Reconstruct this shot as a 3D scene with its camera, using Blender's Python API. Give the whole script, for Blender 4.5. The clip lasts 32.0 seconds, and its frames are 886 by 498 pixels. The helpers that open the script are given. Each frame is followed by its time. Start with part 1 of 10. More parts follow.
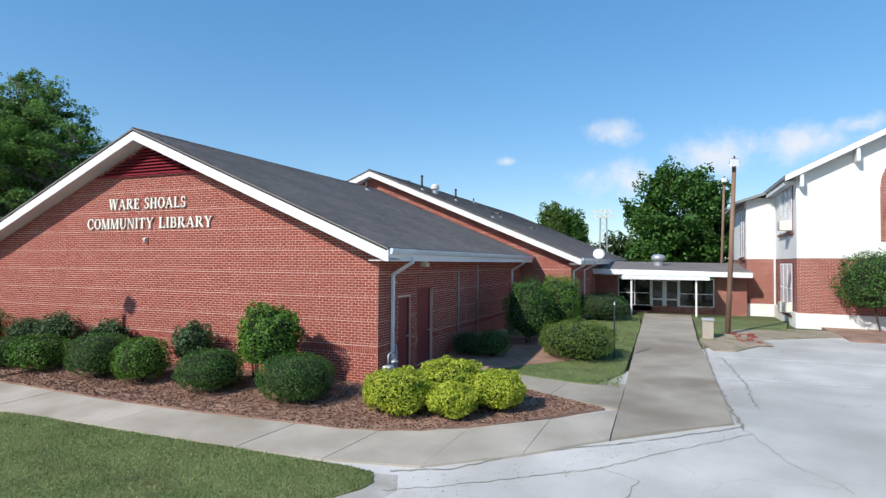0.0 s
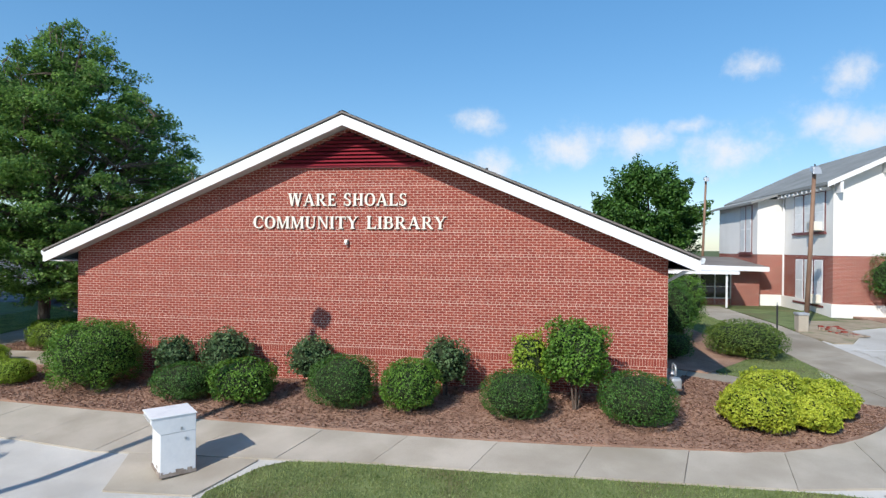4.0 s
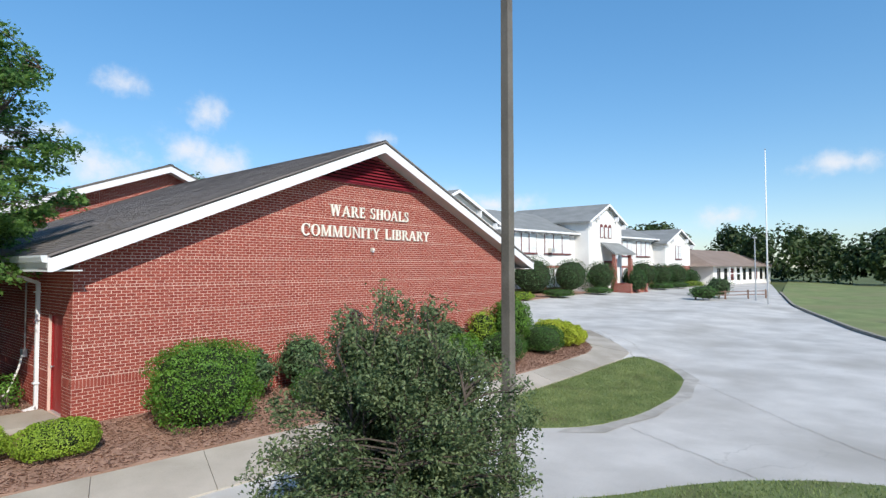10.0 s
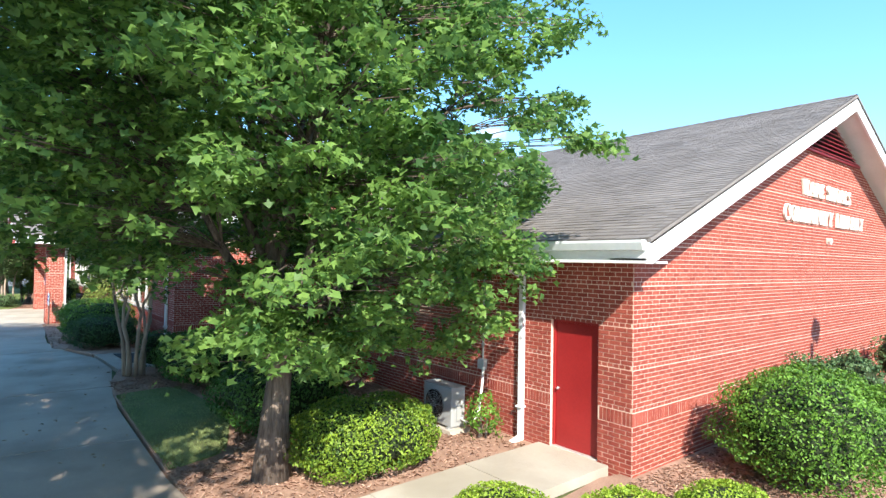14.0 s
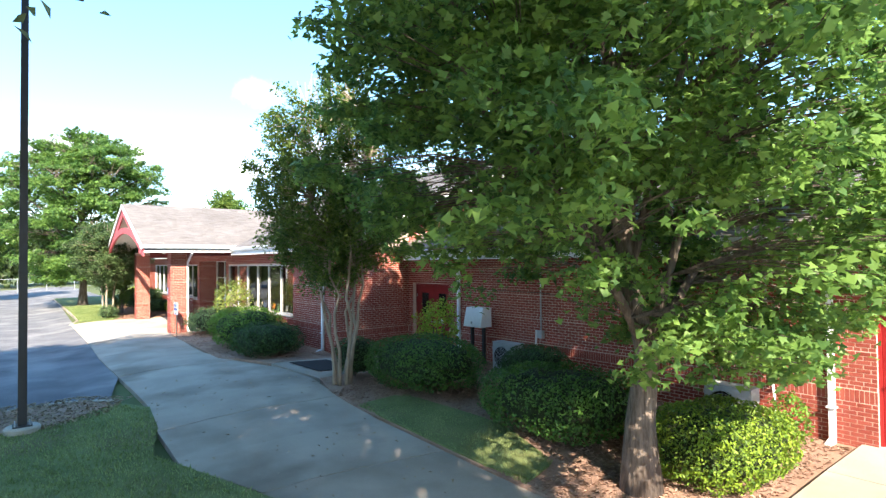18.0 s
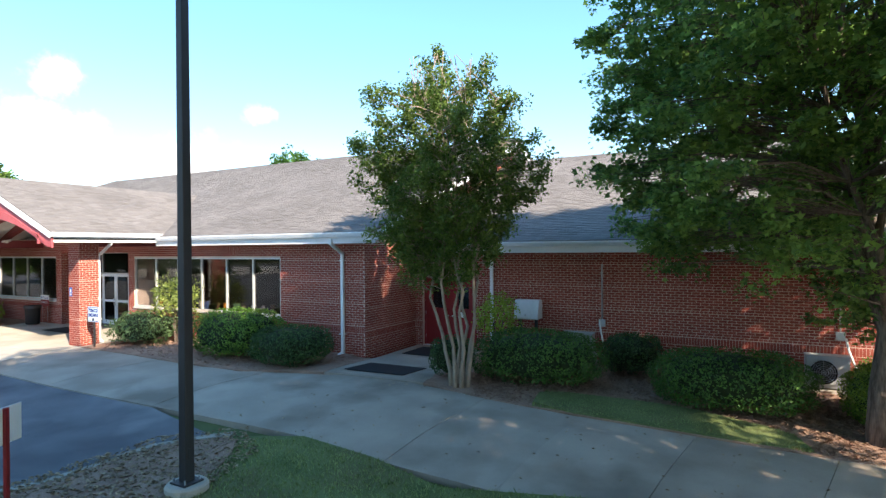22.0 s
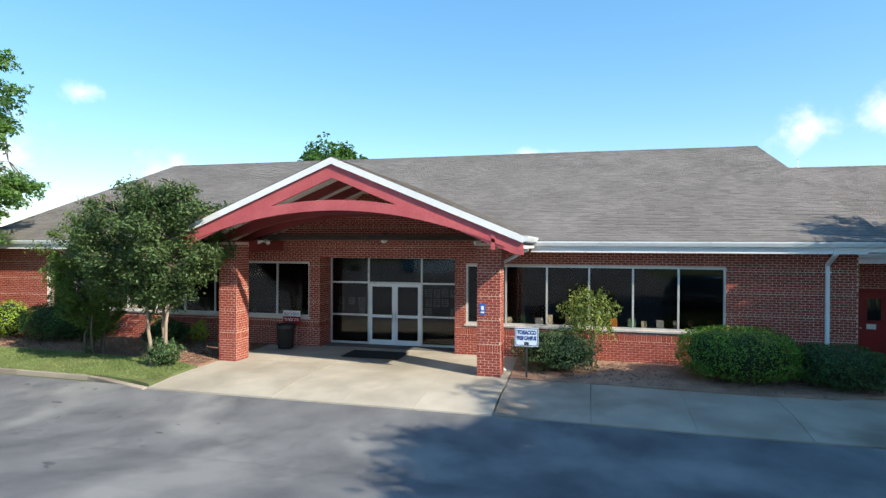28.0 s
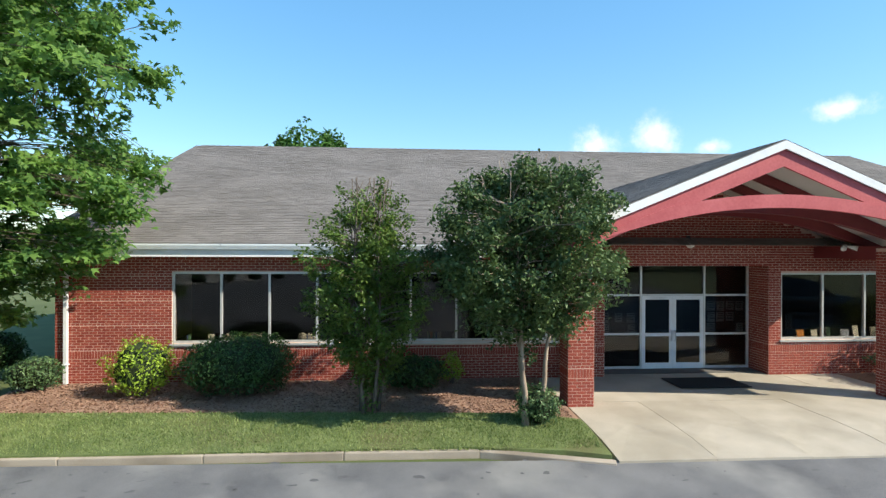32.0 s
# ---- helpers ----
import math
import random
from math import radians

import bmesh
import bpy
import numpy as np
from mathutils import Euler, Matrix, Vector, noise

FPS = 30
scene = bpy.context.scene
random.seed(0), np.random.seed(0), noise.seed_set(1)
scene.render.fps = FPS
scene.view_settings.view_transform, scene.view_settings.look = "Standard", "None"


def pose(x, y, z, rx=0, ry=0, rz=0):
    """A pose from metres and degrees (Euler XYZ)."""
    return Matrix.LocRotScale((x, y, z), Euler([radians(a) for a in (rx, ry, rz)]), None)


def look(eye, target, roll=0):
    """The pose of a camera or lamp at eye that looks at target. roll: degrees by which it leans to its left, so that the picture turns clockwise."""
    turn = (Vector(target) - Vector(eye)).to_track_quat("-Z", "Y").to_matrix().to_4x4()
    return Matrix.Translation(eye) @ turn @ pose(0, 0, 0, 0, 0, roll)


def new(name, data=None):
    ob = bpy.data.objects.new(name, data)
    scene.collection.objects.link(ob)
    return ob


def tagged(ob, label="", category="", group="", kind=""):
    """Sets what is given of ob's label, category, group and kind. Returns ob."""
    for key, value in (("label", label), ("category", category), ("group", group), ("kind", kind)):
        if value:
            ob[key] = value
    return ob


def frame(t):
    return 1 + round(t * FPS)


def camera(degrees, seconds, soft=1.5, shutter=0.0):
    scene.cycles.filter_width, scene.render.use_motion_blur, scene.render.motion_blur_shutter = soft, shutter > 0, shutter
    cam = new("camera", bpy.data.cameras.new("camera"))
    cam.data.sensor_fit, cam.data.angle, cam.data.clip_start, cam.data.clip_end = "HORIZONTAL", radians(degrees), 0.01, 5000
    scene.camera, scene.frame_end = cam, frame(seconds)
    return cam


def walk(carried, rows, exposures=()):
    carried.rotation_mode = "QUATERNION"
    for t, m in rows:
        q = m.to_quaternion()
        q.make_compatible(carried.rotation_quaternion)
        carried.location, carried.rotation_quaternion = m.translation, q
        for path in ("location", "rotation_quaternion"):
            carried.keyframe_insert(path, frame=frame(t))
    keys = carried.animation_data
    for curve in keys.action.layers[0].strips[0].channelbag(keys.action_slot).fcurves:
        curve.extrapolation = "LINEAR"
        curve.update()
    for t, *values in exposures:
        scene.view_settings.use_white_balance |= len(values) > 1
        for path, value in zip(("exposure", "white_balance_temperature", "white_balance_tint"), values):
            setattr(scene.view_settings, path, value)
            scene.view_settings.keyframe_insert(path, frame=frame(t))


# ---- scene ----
cam = camera(76.8, 32.0, 1.4)
PATH = [
    (0, (24.615, -13.317, 3.293), (23.854, -11.468, 3.34), 0.4),
    (0.5, (23.155, -13.729, 3.353), (22.408, -11.875, 3.398), 0.4),
    (1, (21.735, -14.136, 3.355), (20.999, -12.277, 3.398), 0.4),
    (1.5, (20.396, -14.524, 3.267), (19.664, -12.663, 3.311), 0.4),
    (2, (19.07, -14.912, 3.186), (18.473, -13.004, 3.231), 0.5),
    (2.5, (17.805, -15.2, 3.308), (17.405, -13.241, 3.347), 0.6),
    (4.5, (12.209, -15.233, 3.89), (11.902, -13.257, 3.876), 0.6),
    (5, (10.585, -15.312, 3.862), (10.283, -13.335, 3.844), 0.6),
    (5.5, (8.902, -15.432, 3.843), (8.602, -13.454, 3.82), 0.5),
    (6, (7.194, -15.544, 3.863), (6.899, -13.566, 3.834), 0.5),
    (6.5, (5.469, -15.7, 3.818), (5.178, -13.721, 3.795), 0.5),
    (7, (3.863, -15.898, 3.56), (3.576, -13.919, 3.567), 0.7),
    (7.5, (2.471, -16.068, 3.367), (2.496, -14.068, 3.401), 0.8),
    (8, (0.658, -15.957, 3.376), (1.323, -14.072, 3.421), 0.6),
    (8.5, (-0.924, -15.527, 3.405), (0.204, -13.877, 3.455), 0.5),
    (9, (-2.18, -15.143, 3.358), (-0.921, -13.59, 3.417), 0.2),
    (9.5, (-3.196, -14.543, 3.372), (-1.864, -13.053, 3.437), 0.0),
    (10, (-4.066, -13.742, 3.376), (-2.536, -12.455, 3.443), -0.1),
    (10.5, (-4.807, -12.659, 3.253), (-3.174, -11.507, 3.322), -0.1),
    (11, (-5.44, -11.407, 3.251), (-3.784, -10.287, 3.315), 0.0),
    (11.5, (-5.951, -9.985, 3.263), (-4.345, -8.795, 3.328), 0.1),
    (12, (-6.274, -8.683, 3.298), (-4.733, -7.409, 3.359), 0.2),
    (12.5, (-6.64, -7.471, 3.329), (-5.118, -6.175, 3.39), 0.5),
    (13, (-7.105, -6.475, 3.351), (-5.692, -5.061, 3.412), 0.5),
    (13.5, (-7.5, -5.581, 3.329), (-6.2, -4.063, 3.382), 0.8),
    (14, (-7.717, -4.845, 3.291), (-6.459, -3.291, 3.335), 1.0),
    (14.5, (-7.951, -4.312, 3.199), (-6.711, -2.743, 3.247), 1.1),
    (15, (-8.291, -3.725, 3.178), (-7.143, -2.087, 3.203), 0.8),
    (15.5, (-8.665, -3.249, 3.211), (-7.538, -1.597, 3.224), 0.7),
    (17.5, (-10.516, -1.833, 3.072), (-9.337, -0.218, 3.127), -0.6),
    (18, (-11.351, -1.299, 3.239), (-10.121, 0.278, 3.285), -0.6),
    (18.5, (-11.961, -0.476, 3.156), (-10.571, 0.961, 3.204), -0.6),
    (19, (-12.637, 0.321, 3.25), (-11.129, 1.634, 3.29), -0.6),
    (20, (-13.8, 2.05, 3.42), (-12.261, 3.327, 3.444), -1.3),
    (21, (-15.068, 3.581, 3.295), (-13.478, 4.794, 3.312), -0.7),
    (21.5, (-15.856, 4.4, 3.266), (-14.113, 5.381, 3.283), -0.6),
    (22, (-16.421, 5.294, 3.492), (-14.663, 6.246, 3.486), -0.5),
    (22.5, (-16.597, 6.386, 3.552), (-14.836, 7.336, 3.558), -0.4),
    (23, (-16.949, 7.727, 3.732), (-15.176, 8.652, 3.729), -0.4),
    (23.5, (-17.296, 9.039, 3.718), (-15.521, 9.96, 3.713), -0.3),
    (24, (-17.874, 10.464, 3.757), (-16.091, 11.37, 3.749), -0.2),
    (24.5, (-18.565, 11.902, 3.815), (-16.776, 12.798, 3.807), -0.1),
    (25, (-19.11, 13.263, 3.744), (-17.297, 14.106, 3.733), -0.1),
    (25.5, (-19.765, 14.871, 3.59), (-17.891, 15.569, 3.589), 0.0),
    (26, (-20.059, 16.371, 3.561), (-18.179, 17.052, 3.56), 0.0),
    (26.5, (-20.217, 17.896, 3.596), (-18.332, 18.566, 3.594), 0.0),
    (28.5, (-20.796, 24.505, 3.891), (-18.82, 24.814, 3.884), 0.3),
    (29, (-20.644, 26.184, 3.948), (-18.648, 26.318, 3.95), 0.3),
    (29.5, (-20.405, 28.077, 3.989), (-18.407, 28.17, 3.987), 0.4),
    (30, (-20.007, 29.976, 4.002), (-18.007, 30.0, 3.998), 0.4),
    (30.5, (-19.562, 31.899, 3.953), (-17.562, 31.897, 3.952), 0.3),
    (31, (-19.141, 33.541, 3.944), (-17.142, 33.502, 3.942), 0.3),
    (31.5, (-18.654, 35.389, 3.897), (-16.656, 35.309, 3.895), 0.2),
    (32, (-18.162, 37.23, 3.862), (-16.168, 37.081, 3.86), 0.2),
]
EXPOSURES = [(0.0, 0.0, 6500, 10), (5.0, 0.0, 6600, 10), (6.0, 0.12, 6700, 10), (7.0, 0.27, 6900, 10), (8.0, 0.25, 6900, 10), (9.0, 0.05, 6600, 10), (11.0, 0.0, 6500, 10), (12.0, 0.2, 6600, 9), (13.0, 0.65, 6600, 8), (14.0, 1.25, 6700, 8), (15.0, 1.65, 6800, 7), (17.5, 1.85, 7300, 12), (19.0, 1.85, 7500, 12), (21.0, 1.4, 7500, 12), (22.0, 1.4, 7500, 12), (23.0, 1.25, 7400, 10), (26.0, 0.88, 7200, 8), (29.0, 0.6, 7100, 5), (32.0, 0.65, 7100, 5)]
walk(cam, [(t, look(eye, target, roll)) for t, eye, target, roll in PATH], EXPOSURES)

# ---- world, sun, exposure ----
SUN_TO = Vector((0.48, 1.0, -0.82)).normalized()      # the way the sunlight travels
world = bpy.data.worlds.new("sky")
scene.world = world
world.use_nodes = True
wn, wl = world.node_tree.nodes, world.node_tree.links
wn.clear()
w_out, w_bg = wn.new("ShaderNodeOutputWorld"), wn.new("ShaderNodeBackground")
w_sky = wn.new("ShaderNodeTexSky")
w_sky.sky_type, w_sky.sun_disc = "NISHITA", False
w_sky.sun_elevation = math.asin(-SUN_TO.z)
w_sky.sun_rotation = math.atan2(-SUN_TO.x, -SUN_TO.y)
w_sky.air_density, w_sky.dust_density, w_sky.ozone_density, w_sky.altitude = 1.0, 0.35, 2.0, 150
w_bg.inputs["Strength"].default_value = 0.15
w_geo = wn.new("ShaderNodeTexCoord")
w_noise = wn.new("ShaderNodeTexNoise")
w_noise.inputs["Scale"].default_value, w_noise.inputs["Detail"].default_value, w_noise.inputs["Roughness"].default_value = 19.0, 8, 0.62
wl.new(w_geo.outputs["Generated"], w_noise.inputs["Vector"])


def w_math(operation, a, b, c=None):
    """One math node of the sky, fed by sockets or numbers."""
    node = wn.new("ShaderNodeMath")
    node.operation = operation
    for socket, value in zip(node.inputs, (a, b, c)):
        if value is None:
            continue
        if isinstance(value, (int, float)):
            socket.default_value = value
        else:
            wl.new(value, socket)
    return node.outputs[0]


# small fair-weather clouds low over the horizon: bearing, height, half width, half height in degrees
CLOUDS = [(26.6, 14.2, 2.0, 1.5), (20.0, 16.2, 2.4, 1.2), (25.0, 10.9, 2.2, 1.9), (18.5, 9.0, 5.0, 1.9), (10.2, 10.2, 3.6, 1.5), (28.2, 9.6, 2.6, 1.7),
          (-5.4, 12.7, 2.3, 1.1), (-16.0, 10.2, 1.0, 0.5), (-4.6, 8.1, 4.4, 1.6), (3.6, 10.0, 4.2, 1.9), (14.6, 11.6, 1.9, 0.8), (43.2, 12.9, 1.7, 0.9),
          (36.8, 7.6, 3.6, 2.6), (55.0, 6.4, 5.0, 1.1), (77.0, 4.7, 2.6, 1.0), (85.5, 8.7, 3.8, 0.9), (50.5, 6.4, 3.2, 1.6), (109.0, 10.0, 2.7, 1.5),
          (115.0, 10.7, 2.0, 1.7), (119.8, 9.4, 1.3, 0.7), (129.5, 11.6, 2.4, 0.8)]
w_cover = -1.0
for bearing, height, wide, high in CLOUDS:
    bearing, height = radians(bearing), radians(height)
    c = Vector((math.sin(bearing) * math.cos(height), math.cos(bearing) * math.cos(height), math.sin(height)))
    across = Vector((math.cos(bearing), -math.sin(bearing), 0.0))
    w_far = []
    for axis, size in ((across, wide * 1.35), (c.cross(across) * -1, high * 1.4), (c, 40.0)):
        dot = wn.new("ShaderNodeVectorMath")
        dot.operation = "DOT_PRODUCT"
        wl.new(w_geo.outputs["Generated"], dot.inputs[0])
        dot.inputs[1].default_value = axis / radians(size)
        w_far.append(w_math("SUBTRACT", dot.outputs["Value"], float(axis.dot(c)) / radians(size)))
    w_r = w_math("MULTIPLY", w_far[0], w_far[0])
    for q in w_far[1:]:
        w_r = w_math("MULTIPLY_ADD", q, q, w_r)
    w_cover = w_math("MAXIMUM", w_math("SUBTRACT", 1.0, w_math("SQRT", w_r, 0.0)), w_cover)
w_edge = w_math("MULTIPLY_ADD", w_math("SUBTRACT", w_noise.outputs["Fac"], 0.5), 2.3, w_cover)
w_soft = wn.new("ShaderNodeMapRange")
w_soft.interpolation_type = "SMOOTHSTEP"
w_soft.inputs["From Min"].default_value, w_soft.inputs["From Max"].default_value = 0.0, 1.25
wl.new(w_edge, w_soft.inputs["Value"])
w_gate = wn.new("ShaderNodeMapRange")
w_gate.inputs["From Min"].default_value, w_gate.inputs["From Max"].default_value = -0.5, 0.1
wl.new(w_cover, w_gate.inputs["Value"])
w_mul = w_math("MULTIPLY", w_math("MULTIPLY", w_soft.outputs["Result"], w_gate.outputs["Result"]), 0.85)
w_mix = wn.new("ShaderNodeMixRGB")
w_mix.inputs["Color2"].default_value = (6.0, 6.1, 6.4, 1)
wl.new(w_mul, w_mix.inputs["Fac"])
w_tint = wn.new("ShaderNodeMixRGB")
w_tint.blend_type = "MULTIPLY"
w_tint.inputs["Fac"].default_value = 1.0
w_tint.inputs["Color2"].default_value = (1.66, 1.86, 2.12, 1)
w_hsv = wn.new("ShaderNodeHueSaturation")
w_hsv.inputs["Saturation"].default_value = 1.62
w_hsv.inputs["Hue"].default_value = 0.495
w_even = wn.new("ShaderNodeGamma")                      # thin haze evens the sky out
w_even.inputs["Gamma"].default_value = 0.6
wl.new(w_sky.outputs["Color"], w_even.inputs["Color"])
wl.new(w_even.outputs["Color"], w_hsv.inputs["Color"])
wl.new(w_hsv.outputs["Color"], w_tint.inputs["Color1"])
wl.new(w_tint.outputs["Color"], w_mix.inputs["Color1"])
wl.new(w_mix.outputs["Color"], w_bg.inputs["Color"])
wl.new(w_bg.outputs[0], w_out.inputs[0])

sun_data = bpy.data.lights.new("sun", "SUN")
sun_data.energy, sun_data.angle, sun_data.color = 4.6, radians(0.55), (1.0, 0.945, 0.86)
sun = new("sun", sun_data)
sun.matrix_world = Matrix.Translation((-20, -30, 40)) @ SUN_TO.to_track_quat("-Z", "Y").to_matrix().to_4x4()


# ---- mesh helpers ----
class MB:
    """Collects vertices and faces for one mesh."""

    def __init__(self):
        self.v, self.f = [], []

    def face(self, *pts):
        n = len(self.v)
        self.v += [tuple(p) for p in pts]
        self.f.append(tuple(range(n, n + len(pts))))
        return self

    def hull(self, bottom, top):
        """A closed prism between two loops of equal length (bottom counter-clockwise from above)."""
        n, k = len(self.v), len(bottom)
        self.v += [tuple(p) for p in bottom] + [tuple(p) for p in top]
        self.f.append(tuple(range(n + k - 1, n - 1, -1)))
        self.f.append(tuple(range(n + k, n + 2 * k)))
        for i in range(k):
            j = (i + 1) % k
            self.f.append((n + i, n + j, n + k + j, n + k + i))
        return self

    def box(self, x0, x1, y0, y1, z0, z1):
        x0, x1, y0, y1, z0, z1 = min(x0, x1), max(x0, x1), min(y0, y1), max(y0, y1), min(z0, z1), max(z0, z1)
        return self.hull([(x0, y0, z0), (x1, y0, z0), (x1, y1, z0), (x0, y1, z0)], [(x0, y0, z1), (x1, y0, z1), (x1, y1, z1), (x0, y1, z1)])

    def tube(self, pts, radii, n=8, cap=True):
        """A round rod through the points, with one radius a point."""
        pts = [Vector(p) for p in pts]
        if not hasattr(radii, "__len__"):
            radii = [radii] * len(pts)
        base, side = len(self.v), None
        for i, p in enumerate(pts):
            d = (pts[min(i + 1, len(pts) - 1)] - pts[max(i - 1, 0)]).normalized()
            if side is None:
                side = d.orthogonal().normalized()
            side = (side - d * side.dot(d)).normalized()
            up = d.cross(side)
            for k in range(n):
                a = 2 * math.pi * k / n
                self.v.append(tuple(p + radii[i] * (math.cos(a) * side + math.sin(a) * up)))
        for i in range(len(pts) - 1):
            for k in range(n):
                a, b = base + i * n + k, base + i * n + (k + 1) % n
                self.f.append((a, b, b + n, a + n))
        if cap:
            self.f.append(tuple(range(base + n - 1, base - 1, -1)))
            self.f.append(tuple(range(base + (len(pts) - 1) * n, base + len(pts) * n)))
        return self

    def lathe(self, profile, n=16, centre=(0, 0, 0)):
        """Turned about z: profile of (radius, z) from the bottom up."""
        base = len(self.v)
        for r, z in profile:
            for k in range(n):
                a = 2 * math.pi * k / n
                self.v.append((centre[0] + r * math.cos(a), centre[1] + r * math.sin(a), centre[2] + z))
        for i in range(len(profile) - 1):
            for k in range(n):
                a, b = base + i * n + k, base + i * n + (k + 1) % n
                self.f.append((a, b, b + n, a + n))
        self.f.append(tuple(range(base + n - 1, base - 1, -1)))
        self.f.append(tuple(range(base + (len(profile) - 1) * n, base + len(profile) * n)))
        return self

    def sweep(self, section, places):
        """A section (list of (u, w)) carried through frames (origin, u_dir, w_dir)."""
        base, k = len(self.v), len(section)
        for o, u, w in places:
            for a, b in section:
                self.v.append(tuple(Vector(o) + a * Vector(u) + b * Vector(w)))
        for i in range(len(places) - 1):
            for j in range(k):
                a, b = base + i * k + j, base + i * k + (j + 1) % k
                self.f.append((a, b, b + k, a + k))
        self.f.append(tuple(range(base + k - 1, base - 1, -1)))
        self.f.append(tuple(range(base + (len(places) - 1) * k, base + len(places) * k)))
        return self

    def mesh(self, name, material, smooth=False, bevel=0.0):
        me = bpy.data.meshes.new(name)
        me.from_pydata(self.v, [], self.f)
        if bevel > 0 or True:
            bm = bmesh.new()
            bm.from_mesh(me)
            bmesh.ops.recalc_face_normals(bm, faces=bm.faces)
            if bevel > 0:
                bmesh.ops.bevel(bm, geom=[e for e in bm.edges if e.is_manifold and e.calc_face_angle(0) > 0.5], offset=bevel, segments=2, affect="EDGES", profile=0.6)
            bm.to_mesh(me)
            bm.free()
        if smooth:
            me.shade_smooth()
        if material:
            me.materials.append(material)
        return me


def raw_mesh(name, verts, faces, material, smooth=False):
    me = bpy.data.meshes.new(name)
    me.from_pydata(verts.tolist() if hasattr(verts, "tolist") else verts, [], faces.tolist() if hasattr(faces, "tolist") else faces)
    if smooth:
        me.shade_smooth()
    me.materials.append(material)
    return me


def part(name, mb, material, parent, label="", smooth=False, bevel=0.0):
    ob = new(name, mb if isinstance(mb, bpy.types.Mesh) else mb.mesh(name, material, smooth, bevel))
    ob.parent = parent
    if parent is not None:
        ob.matrix_parent_inverse = parent.matrix_world.inverted() if False else Matrix.Identity(4)
    if label:
        ob["label"] = label
    return ob


def thing(name, label, category, at=(0, 0, 0), rz=0, group="", kind=""):
    ob = new(name)
    ob.empty_display_size = 0.1
    ob.matrix_world = pose(*at, 0, 0, rz)
    return tagged(ob, label, category, group, kind)


def solid(name, mb, material, label, category, group="", kind="structure", smooth=False, bevel=0.0):
    ob = new(name, mb.mesh(name, material, smooth, bevel))
    return tagged(ob, label, category, group, kind)


# ---- materials ----
def mat_base(name):
    m = bpy.data.materials.new(name)
    m.use_nodes = True
    nt = m.node_tree
    return m, nt, nt.nodes["Principled BSDF"]


